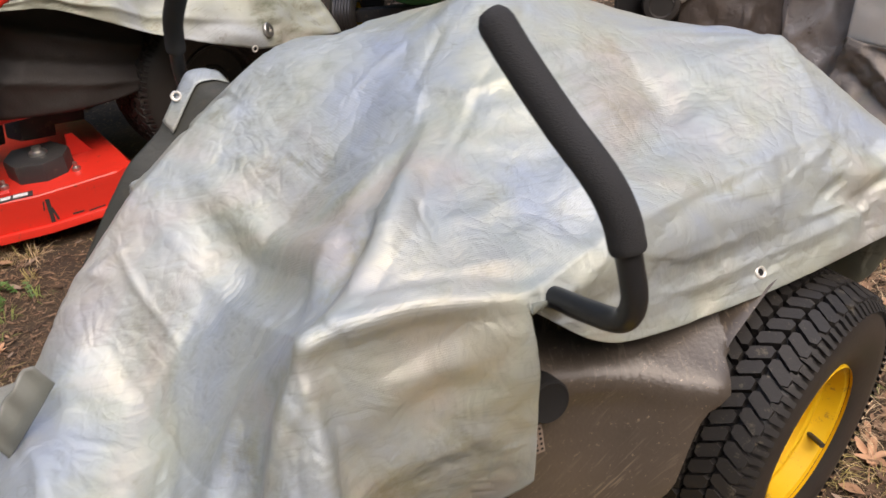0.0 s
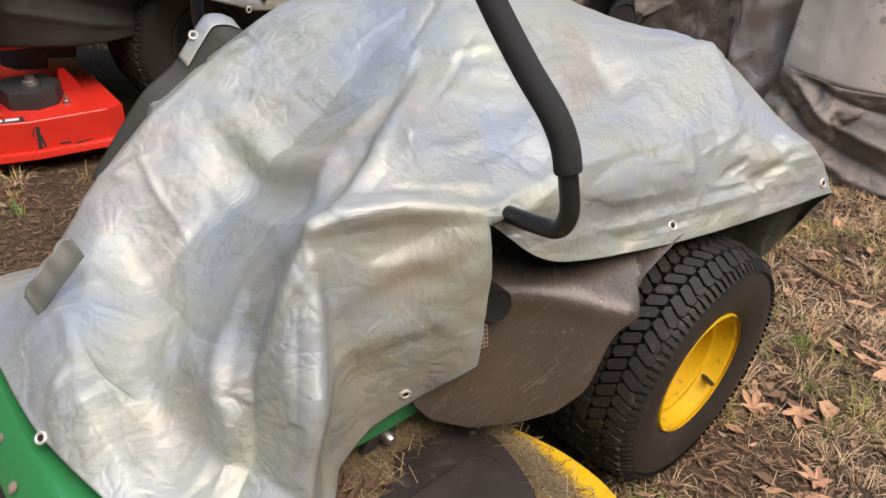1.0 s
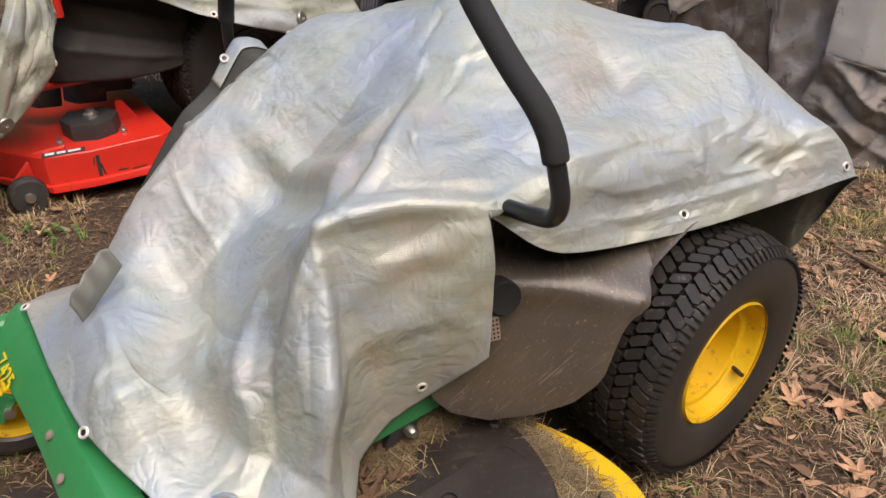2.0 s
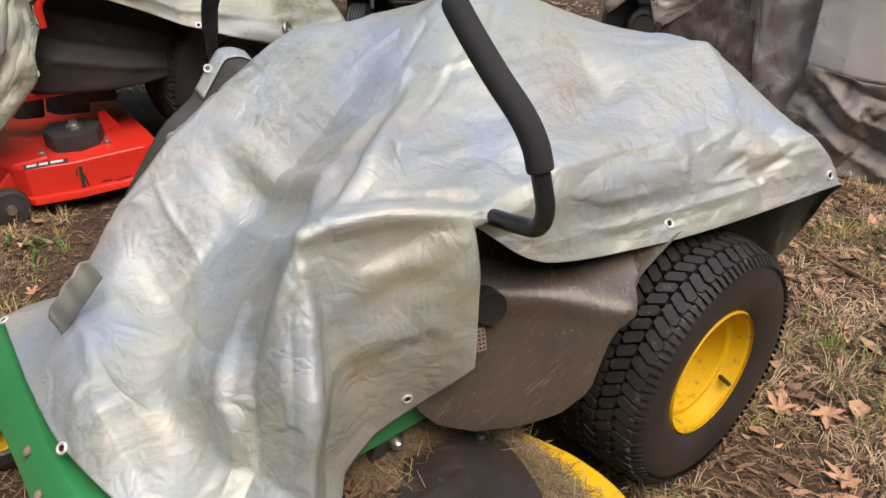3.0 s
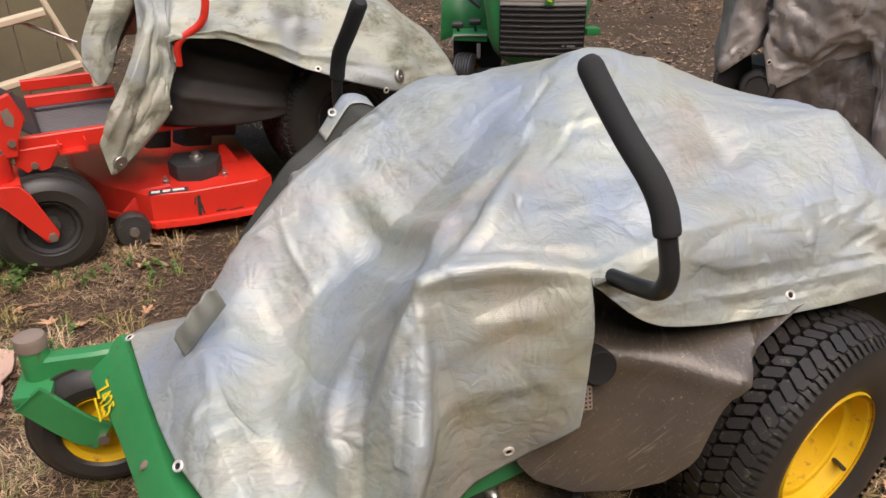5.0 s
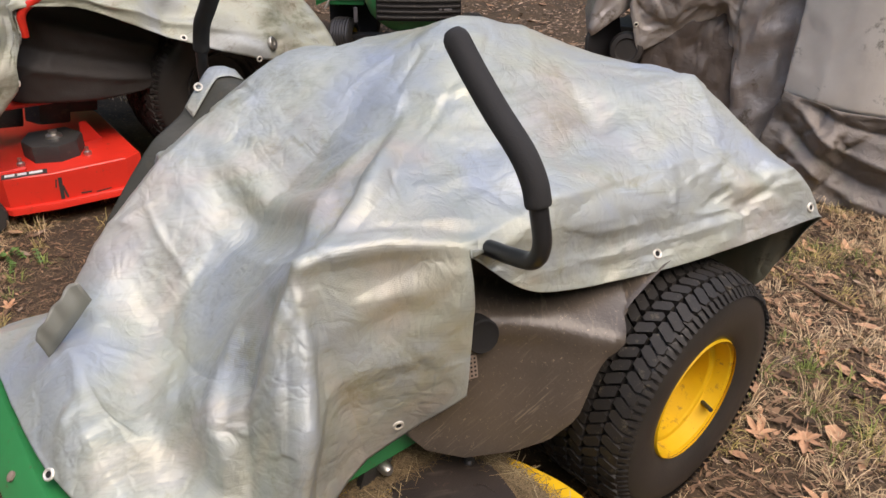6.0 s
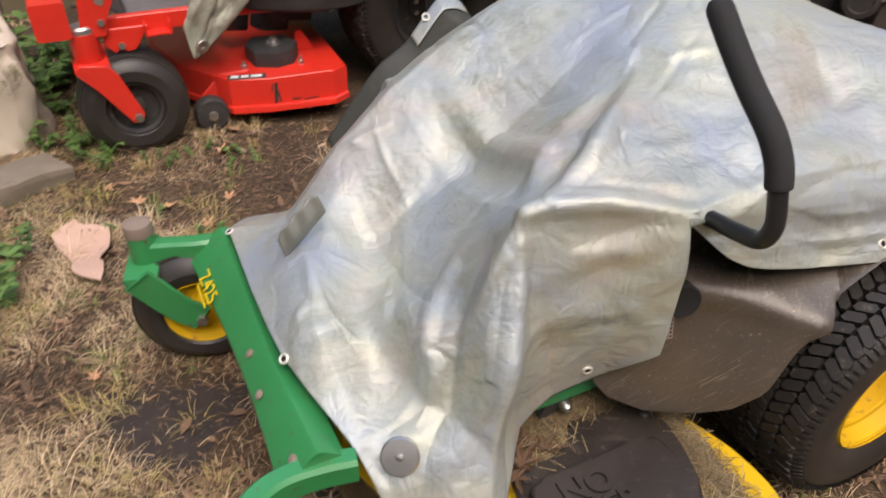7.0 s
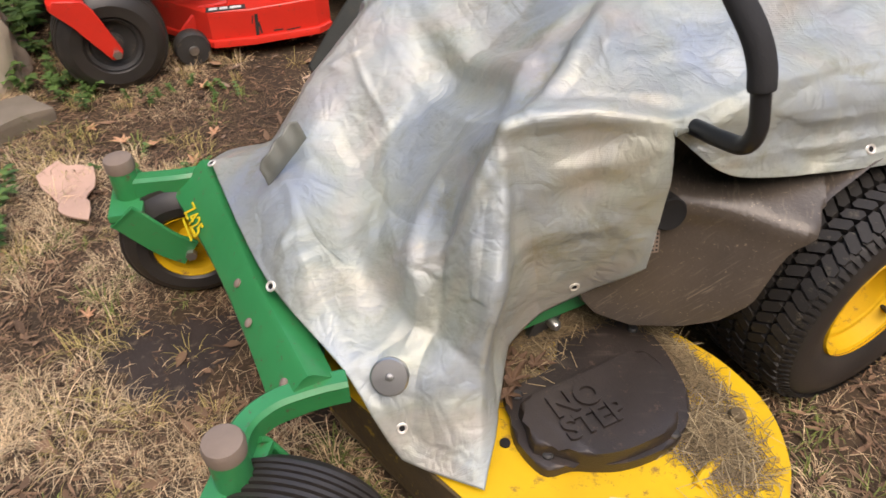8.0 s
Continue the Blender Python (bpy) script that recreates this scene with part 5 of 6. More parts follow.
for x, z in ((-1.035, 0.515), (-1.005, 0.412), (-0.965, 0.335)):
    part("frame_bolt", lathe([(0.010, -0.008), (0.010, 0.0), (0.004, 0.001)], 8, "Y", m=pose(x, 1.814 if z > 0.40 else 1.831, z)), M_STEEL, red)
rear_wheel(red, pose(0.085, 1.95, 0.27), M_RUBBER, M_SIDEWALL, M_BLACK, R=0.285, W=0.26, rim=0.14)
part("seat_pod", box((0.56, 0.72, 0.30), (-0.22, 2.42, 0.45), bevel=0.09), M_SKIRT, red, "black side panel and seat base")
pod = crumple(drape([[(-0.60, 2.05, 0.36), (-0.58, 2.06, 0.50), (-0.55, 2.08, 0.66)], [(-0.54, 1.97, 0.345), (-0.53, 1.96, 0.50), (-0.50, 2.00, 0.68)], [(-0.35, 1.94, 0.325), (-0.36, 1.95, 0.48), (-0.34, 1.98, 0.66)],
                     [(-0.18, 1.95, 0.33), (-0.16, 1.97, 0.45), (-0.12, 2.00, 0.60)], [(-0.06, 2.02, 0.36), (-0.04, 2.02, 0.45), (0.0, 2.04, 0.55)]], 16, 18, 0.3), 0.8, (((0.0, 0.9), (0.9, 0.45), 0.018, 0.05), ((0.05, 0.65), (0.9, 0.25), -0.015, 0.05), ((0.1, 0.45), (0.85, 0.08), 0.014, 0.04)), 21.0)
sheet("side_skirt", [pod], M_SKIRT, red, "draped black cloth side skirt")
for x, y, z, s in ((-0.46, 2.12, 0.28, 0.05), (-0.58, 2.16, 0.27, 0.04), (-0.36, 2.16, 0.29, 0.05), (-0.66, 2.2, 0.29, 0.04)):
    part("drive_housing", box((s * 2.2, s * 1.6, s * 2.0), (x, y, z), (0, 12, 20), bevel=0.012), M_BLACK, red)
part("cross_tube", tube([Vector((-0.62, 2.02, 0.335)), Vector((-0.4, 2.02, 0.33)), Vector((-0.2, 2.02, 0.33))], 0.014, 12), M_RED, red)
part("control_lever", tube(spline([(-0.515, 1.88, 0.555), (-0.505, 1.87, 0.625), (-0.43, 1.85, 0.685), (-0.405, 1.85, 0.79)], 8), 0.012, 14), M_RED, red, "red painted steering lever")

rc = thing("mower_cover", "silver tarpaulin cover draped over the red mower", "cover")
sec = [
    [(-0.785, 1.85, 0.36), (-0.735, 1.85, 0.46), (-0.62, 1.92, 0.62), (-0.50, 2.5, 0.84), (-0.55, 2.9, 0.5)],
    [(-0.772, 1.835, 0.268), (-0.69, 1.84, 0.43), (-0.575, 1.92, 0.66), (-0.48, 2.5, 0.85), (-0.53, 2.9, 0.5)],
    [(-0.735, 1.85, 0.275), (-0.63, 1.86, 0.45), (-0.545, 1.93, 0.68), (-0.46, 2.5, 0.86), (-0.51, 2.9, 0.5)],
    [(-0.572, 1.87, 0.415), (-0.562, 1.87, 0.52), (-0.51, 1.95, 0.70), (-0.44, 2.5, 0.87), (-0.48, 2.9, 0.5)],
    [(-0.535, 1.86, 0.630), (-0.525, 1.88, 0.66), (-0.46, 1.98, 0.77), (-0.40, 2.5, 0.88), (-0.45, 2.9, 0.5)],
    [(-0.35, 1.84, 0.615), (-0.34, 1.87, 0.66), (-0.30, 2.0, 0.78), (-0.25, 2.5, 0.90), (-0.3, 2.9, 0.5)],
    [(-0.13, 1.82, 0.51), (-0.12, 1.86, 0.60), (-0.10, 2.0, 0.76), (-0.05, 2.5, 0.88), (-0.1, 2.95, 0.5)],
    [(0.16, 1.80, 0.40), (0.18, 1.86, 0.52), (0.22, 2.0, 0.66), (0.25, 2.5, 0.76), (0.2, 2.95, 0.5)],
    [(0.55, 1.95, 0.34), (0.52, 2.0, 0.44), (0.48, 2.1, 0.54), (0.48, 2.5, 0.58), (0.48, 2.95, 0.45)],
]
rg = pleat(drape(sec, 20, 18, 0.5), random_creases(40, 22, (0.02, 0.02), (0.95, 0.6), (0.006, 0.014), (0.012, 0.025), 0.8))
rg = crumple(rg + buckle(rg, ((20, 12, 0.03), (8, 6, 0.04), (4, 3, 0.03)), 9, 0.008), 0.6, (((0.02, 0.02), (0.10, 0.5), 0.014, 0.03), ((0.17, 0.02), (0.22, 0.6), -0.014, 0.03), ((0.45, 0.10), (0.90, 0.16), 0.012, 0.03), ((0.74, 0.05), (0.80, 0.7), -0.02, 0.025)), 3.0)
lobe = crumple(drape([[(-0.752, 2.22, 0.527), (-0.735, 2.24, 0.60), (-0.66, 2.28, 0.73), (-0.60, 2.5, 0.80)], [(-0.716, 2.20, 0.452), (-0.69, 2.22, 0.56), (-0.60, 2.26, 0.73), (-0.53, 2.5, 0.82)],
                      [(-0.676, 2.22, 0.482), (-0.625, 2.25, 0.57), (-0.53, 2.28, 0.73), (-0.47, 2.5, 0.84)], [(-0.64, 2.32, 0.52), (-0.585, 2.33, 0.60), (-0.483, 2.35, 0.74), (-0.42, 2.5, 0.86)]], 22, 22, 0.4), 1.1, (), 9.0)
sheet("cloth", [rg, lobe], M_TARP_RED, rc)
for p in ((-0.546, 1.9, 0.43), (-0.09, 1.83, 0.50), (0.15, 1.8, 0.41)):
    grommet([rg], p, rc, EYES, 0.011)

for spot in ((-0.745, 1.85, 0.30), (0.20, 1.82, 0.44)):
    p, nn = nearest([rg], spot)
    if nn.dot(Vector(EYES) - p) < 0:
        nn = -nn
    mg = thing("magnet", "round shiny steel magnet holding down the red mower's cover", "magnet")
    part("disc", lathe([(0.020, 0.0), (0.022, 0.002), (0.022, 0.010), (0.020, 0.012), (0.008, 0.012), (0.008, 0.006), (0.0005, 0.006)], 28, m=seat_on(p, nn, 0.003)), M_STEEL, mg)

# ---- the green tractor behind ----
tr = thing("lawn_tractor", "green lawn tractor with a black slatted grille", "tractor", at=(1.33, 2.43, -0.05))
tr.rotation_euler = (0, 0, radians(-38))


def hood_shell(levels, back, segs=28):
    """A hood in rounded plan rings: height, half width and front of each."""
    bm = bmesh.new()
    rings = []
    for z, w, front_ in levels:
        ring = [bm.verts.new((-w, back, z))]
        for i in range(segs + 1):
            a = math.pi * i / segs
            ring.append(bm.verts.new((-w * math.copysign(abs(math.cos(a)) ** 0.6, math.cos(a)) * (1.0 if i < segs / 2 else 0.80), front_ + 0.20 * (1 - math.sin(a) ** 0.55), z)))
        ring.append(bm.verts.new((0.80 * w, back, z)))
        rings.append(ring)
    for a, b in zip(rings, rings[1:]):
        for i in range(len(a)):
            bm.faces.new((a[i - 1], a[i], b[i], b[i - 1]))
    bm.faces.new(rings[0][::-1])
    bm.faces.new(rings[-1])
    return bm


shell = hood_shell([(0.235, 0.10, 0.12), (0.262, 0.155, 0.05), (0.295, 0.200, 0.010), (0.340, 0.245, -0.008), (0.40, 0.272, -0.012), (0.50, 0.284, -0.010), (0.60, 0.304, -0.002), (0.70, 0.310, 0.02), (0.78, 0.295, 0.06), (0.83, 0.255, 0.12), (0.85, 0.18, 0.20)], 0.95)
hood = part("hood", shell, M_GREEN, tr, angle=60)
arc = lambda z, w, y: [Vector((w * k / 8, y + 0.55 * (w * k / 8) ** 2, z)) for k in range(-8, 9)]
grille = part("grille_frame", bar(arc(0.449, 0.205, -0.016), 0.034, 0.240, up=(0, 0, 1), bevel=0.006), M_DARK, tr, "black plastic grille")
for k in range(9):
    part("grille_slat", bar(arc(0.346 + k * 0.0262, 0.201, -0.031), 0.014, 0.017, bevel=0.006), M_RUBBER, grille)
band = part("grille_band", bar(arc(0.625, 0.205, -0.016), 0.034, 0.110, up=(0, 0, 1), bevel=0.006), M_SILVER, tr, "dull silver band over the grille")
for k in range(5):
    part("band_rib", bar(arc(0.583 + k * 0.020, 0.201, -0.034), 0.004, 0.014, bevel=0.0015), M_SILVER, band)
badge = part("grille_badge", box((0.046, 0.008, 0.042), (0.030, -0.043, 0.603), bevel=0.003), M_GREEN, tr)
part("badge_mark", box((0.022, 0.003, 0.010), (0.030, -0.048, 0.603), (0, 12, 0), bevel=0.001), M_DECAL, badge)
for dx, w in ((-0.026, 0.014), (0.012, 0.040)):
    part("label_bar", box((w, 0.003, 0.009), (0.132 + dx, -0.047 + 0.55 * 0.016, 0.389), (0, 0, 8), bevel=0.001), M_RIB, grille)
part("side_lever", box((0.075, 0.09, 0.036), (0.240, 0.06, 0.448), (0, 0, 18), bevel=0.012), M_GREEN, tr)
bm = bmesh.new()
rows_ = []
for i in range(9):
    u = i / 8
    rows_.append([bm.verts.new((-0.565 + 0.27 * u, 0.50 + 0.20 * (k / 10) ** 1.6 + 0.07 * math.sin(math.pi * u), 0.355 + 0.40 * k / 10 - 0.05 * (1 - u) ** 2)) for k in range(11)])
for a, b in zip(rows_, rows_[1:]):
    for k in range(10):
        bm.faces.new((a[k], b[k], b[k + 1], a[k + 1]))
bmesh.ops.solidify(bm, geom=bm.faces[:], thickness=0.012)
part("rear_fender", bm, M_GREEN, tr, "green flared rear fender", angle=60)
foot = part("footrest", prism([(-0.478, 0.36), (-0.290, 0.34), (-0.290, 0.56), (-0.50, 0.56)], 0.338, 0.372, 0.008, 2), M_GREEN, tr)
part("footrest_lip", bar(spline([(-0.497, 0.345, 0.318), (-0.478, 0.350, 0.352), (-0.456, 0.348, 0.366), (-0.290, 0.330, 0.372)], 3), 0.010, 0.012, bevel=0.004), M_SILVER, foot, "pale edge strip of the footrest")
for x, z in ((-0.462, 0.408), (-0.365, 0.425)):
    pd = part("pedal", lathe([(0.0005, -0.034), (0.018, -0.030), (0.020, 0.0), (0.018, 0.030), (0.0005, 0.034)], 14, axis="X", m=pose(x, 0.44, z)), M_SIDEWALL, tr)
    part("pedal_stem", tube([Vector((x, 0.44, z - 0.01)), Vector((x + 0.004, 0.46, 0.37))], 0.008, 8), M_BLACK, pd)
part("lift_arm", tube(spline([(-0.50, 0.45, 0.585), (-0.42, 0.43, 0.566), (-0.33, 0.42, 0.505)], 6), 0.013, 10), M_BLACK, tr)
part("frame_side", box((0.26, 0.60, 0.22), (-0.36, 0.76, 0.215), bevel=0.015), M_DARK, tr)
part("axle_link", box((0.020, 0.014, 0.075), (-0.325, 0.20, 0.315), bevel=0.004), M_RIB, tr)
part("front_axle", box((0.44, 0.07, 0.06), (-0.14, 0.30, 0.17), bevel=0.01), M_BLACK, tr)
caster_wheel(tr, pose(-0.405, 0.32, 0.165, 0, 0, 80), 0.115, 0.13, M_YELLOW, 0.06)
caster_wheel(tr, pose(0.30, 0.45, 0.165, 0, 0, 90), 0.115, 0.13, M_YELLOW, 0.06)
rear_wheel(tr, pose(-0.50, 1.02, 0.30, 0, 0, -90), M_RUBBER, M_SIDEWALL, M_YELLOW, 0.25, 0.20, 0.12)

# ---- covered machines behind ----
cg = thing("covered_machine", "grey tarpaulin bunched over a tall machine", "covered machine")
sec = [
    [(1.36, 1.42, 0.48), (1.36, 1.40, 0.62), (1.38, 1.42, 0.9), (1.6, 1.5, 1.3)],
    [(1.168, 1.235, 0.440), (1.173, 1.224, 0.565), (1.19, 1.23, 0.75), (1.42, 1.42, 1.3)],
    [(1.222, 1.160, 0.512), (1.230, 1.150, 0.62), (1.235, 1.15, 0.78), (1.48, 1.40, 1.3)],
    [(1.315, 1.165, 0.54), (1.320, 1.160, 0.64), (1.30, 1.16, 0.78), (1.5, 1.38, 1.3)],
    [(1.246, 1.120, 0.520), (1.246, 1.118, 0.63), (1.25, 1.12, 0.77), (1.5, 1.32, 1.3)],
    [(1.272, 1.092, 0.402), (1.270, 1.086, 0.55), (1.28, 1.08, 0.77), (1.5, 1.25, 1.3)],
    [(1.345, 1.036, 0.435), (1.320, 1.020, 0.54), (1.32, 1.01, 0.77), (1.52, 1.17, 1.3)],
    [(1.440, 0.966, 0.475), (1.365, 0.945, 0.60), (1.35, 0.94, 0.78), (1.54, 1.10, 1.3)],
    [(1.500, 0.905, 0.510), (1.420, 0.880, 0.62), (1.39, 0.88, 0.80), (1.58, 1.04, 1.3)],
    [(1.480, 0.850, 0.36), (1.462, 0.836, 0.56), (1.44, 0.845, 0.80), (1.62, 1.0, 1.3)],
    [(1.475, 0.800, 0.02), (1.470, 0.810, 0.35), (1.46, 0.82, 0.78), (1.64, 0.95, 1.3)],
    [(1.46, 0.700, 0.02), (1.49, 0.71, 0.40), (1.50, 0.74, 0.82), (1.7, 0.9, 1.3)],
    [(1.56, 0.56, 0.02), (1.58, 0.58, 0.45), (1.60, 0.62, 0.86), (1.8, 0.8, 1.3)],
]
sec = [r + [(r[-1][0] + 0.42, r[-1][1] + 0.12, 1.26), (r[-1][0] + 0.58, r[-1][1] + 0.15, 0.15)] for r in sec]
g1 = drape(sec, 14, 24, 0.45)
g1 = pleat(g1, random_creases(90, 21, (0.02, 0.02), (0.98, 0.62), (0.004, 0.010), (0.005, 0.012), 0.8))
g1 = crumple(g1 + buckle(g1, ((14, 12, 0.02), (7, 6, 0.035), (3, 3, 0.035)), 7, 0.008), 0.6, seed=7.0)
sheet("cloth", [g1], M_TARP_GREY, cg, back=M_TARP_BACK_DARKENED)
sec = [[(1.30, 1.12, 0.06), (1.30, 1.10, 0.25), (1.31, 1.09, 0.44)], [(1.33, 1.02, 0.04), (1.335, 1.015, 0.28), (1.37, 1.03, 0.50)], [(1.39, 0.93, 0.03), (1.395, 0.93, 0.30), (1.45, 0.965, 0.55)], [(1.45, 0.86, 0.02), (1.445, 0.865, 0.32), (1.50, 0.90, 0.58)], [(1.50, 0.78, 0.02), (1.50, 0.80, 0.35), (1.54, 0.83, 0.58)]]
g4 = drape(sec, 20, 22, 0.45)
g4 = crumple(pleat(g4, random_creases(30, 5, (0.02, 0.3), (0.98, 0.98), (0.004, 0.009), (0.008, 0.016), 0.8)), 1.2, seed=17.0)
sheet("inner_cloth", [g4], M_TARP_DARK, cg, "dark brown under-cover")
part("black_guard", plate([(1.155, 0.30), (1.150, 0.440), (1.20, 0.52), (1.30, 0.56), (1.36, 0.40), (1.36, 0.30)], 1.225, 1.240, 0.004), M_VINYL, cg, "black plastic guard under the hem")
part("hub", lathe([(0.0005, 0.018), (0.036, 0.018), (0.041, 0.024), (0.056, 0.022), (0.062, 0.012), (0.062, -0.03), (0.0005, -0.03)], 28, m=seat_on(Vector((1.262, 1.135, 0.398)), Vector((-0.8, -0.6, 0.15)).normalized())), M_SIDEWALL, cg, "dusty round hub")
part("machine_base", box((0.30, 0.56, 0.42), (1.68, 1.18, 0.21), (0, 0, 10), bevel=0.04), M_VINYL, cg, "dark machine body under the cover")
grommet([g1], (1.257, 1.107, 0.493), cg, EYES, 0.010)
cp = thing("covered_machine", "pale upper cover over a brown-grey draped skirt", "covered machine")
sec = [[(1.36, 0.66, 0.02), (1.40, 0.64, 0.16), (1.44, 0.62, 0.34)], [(1.38, 0.50, 0.02), (1.41, 0.50, 0.16), (1.43, 0.52, 0.325)], [(1.44, 0.34, 0.0), (1.45, 0.36, 0.16), (1.46, 0.40, 0.31)], [(1.56, 0.0, 0.0), (1.60, 0.02, 0.16), (1.62, 0.05, 0.31)], [(1.76, -0.5, 0.0), (1.78, -0.45, 0.16), (1.8, -0.42, 0.31)]]
g2 = crumple(drape(sec, 20, 26, 0.4), 2.0, (((0.10, 1.0), (0.75, 0.30), 0.03, 0.05), ((0.1, 0.75), (0.7, 0.12), -0.03, 0.05), ((0.15, 0.55), (0.6, 0.05), 0.025, 0.04), ((0.35, 0.95), (0.95, 0.6), -0.025, 0.05)), 11.0)
sheet("skirt", [g2], M_TARP_TAUPE, cp)
sec = [[(1.45, 0.62, 0.32), (1.45, 0.62, 0.6), (1.47, 0.64, 1.2)], [(1.445, 0.50, 0.315), (1.45, 0.50, 0.6), (1.46, 0.52, 1.2)], [(1.468, 0.40, 0.305), (1.468, 0.41, 0.6), (1.48, 0.43, 1.2)], [(1.62, 0.05, 0.30), (1.62, 0.06, 0.6), (1.64, 0.1, 1.2)], [(1.8, -0.42, 0.30), (1.8, -0.40, 0.6), (1.8, -0.4, 1.2)]]
sec = [r + [(r[-1][0] + 0.45, r[-1][1] + 0.15, 1.16), (r[-1][0] + 0.60, r[-1][1] + 0.18, 0.10)] for r in sec]
g3 = crumple(drape(sec, 16, 16), 0.35, (), 13.0)
sheet("upper_cover", [g3], M_TARP_PALE, cp)

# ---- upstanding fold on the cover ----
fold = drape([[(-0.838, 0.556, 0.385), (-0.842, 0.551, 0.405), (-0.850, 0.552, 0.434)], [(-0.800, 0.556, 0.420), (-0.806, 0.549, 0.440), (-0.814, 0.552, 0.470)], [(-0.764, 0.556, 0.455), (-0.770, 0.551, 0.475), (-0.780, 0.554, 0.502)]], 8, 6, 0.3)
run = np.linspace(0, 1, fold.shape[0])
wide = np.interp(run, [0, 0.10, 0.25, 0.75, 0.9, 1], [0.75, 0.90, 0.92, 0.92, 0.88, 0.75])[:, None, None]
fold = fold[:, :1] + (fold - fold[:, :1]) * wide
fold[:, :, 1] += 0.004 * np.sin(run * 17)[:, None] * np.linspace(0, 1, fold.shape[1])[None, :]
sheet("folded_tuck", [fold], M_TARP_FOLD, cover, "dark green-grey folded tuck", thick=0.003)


# ---- ground cover ----
rng = np.random.default_rng(5)


def stuff(name, verts, faces, material, label, category):
    me = bpy.data.meshes.new(name)
    me.from_pydata(verts.tolist(), [], faces.tolist())
    me.materials.append(material)
    me.shade_smooth()
    return tagged(new(name, me), label, category, kind="stuff")


def heights(x, y):
    return np.array([ground_height(a, b) for a, b in zip(x, y)])


def patch(x, y, scale, seed):
    return np.array([noise.noise(Vector((a * scale, b * scale, seed))) for a, b in zip(x, y)])


def under(x, y, all_bare=True):
    """Bare dark soil under the machines."""
    a = (x > -0.80) & (x < 0.08) & (y > 0.10) & (y < 1.0)
    b = (x > -0.80) & (x < 0.4) & (y > 1.95) & (y < 2.9)
    c = np.hypot((x + 1.06) * 0.8, y - 0.66) < 0.11 + 0.04 * np.sin(9 * x + 7 * y)
    d = np.hypot(x + 0.86, (y - 0.48) * 0.6) < 0.09
    c = c & (np.sin(x * 917 + y * 613) > -0.9)
    return a | b | c | d if all_bare else a | b | (c & (np.sin(x * 917 + y * 613) > -0.85))


def scatter(count, x0, x1, y0, y1):
    """Random places that thin out past the edges of an area."""
    soft = 0.10 * min(x1 - x0, y1 - y0)
    return rng.uniform(x0, x1, count) + rng.normal(0, soft, count), rng.uniform(y0, y1, count) + rng.normal(0, soft, count)


def blades(count, x0, x1, y0, y1, length, width, rise, keep):
    x, y = scatter(count, x0, x1, y0, y1)
    ok = keep(x, y) & ~under(x, y)
    x, y = x[ok], y[ok]
    # tufts: pull blades towards scattered centres
    n = len(x)
    z = heights(x, y)
    a = rng.uniform(0, 2 * np.pi, n)
    ln = length * rng.uniform(0.5, 1.5, n)
    up = np.clip(rng.normal(rise, 0.22, n), 0.02, 1.3)
    dx, dy, dz = np.cos(a) * np.cos(up) * ln, np.sin(a) * np.cos(up) * ln, np.sin(up) * ln
    w = width * rng.uniform(0.6, 1.3, n)
    px, py = -np.sin(a) * w / 2, np.cos(a) * w / 2
    base = np.stack([x, y, z - 0.002], 1)
    side = np.stack([px, py, np.zeros(n)], 1)
    mid = base + np.stack([dx * 0.55, dy * 0.55, dz * 0.7], 1)
    tip = base + np.stack([dx, dy, dz * (0.85 - 0.4 * rng.uniform(0, 1, n))], 1)
    v = np.stack([base - side, base + side, mid + side * 0.8, mid - side * 0.8, tip], 1).reshape(-1, 3)
    k = np.arange(n)[:, None] * 5
    f = np.concatenate([k + np.array([[0, 1, 2]]), k + np.array([[0, 2, 3]]), k + np.array([[3, 2, 4]])])
    return v, f


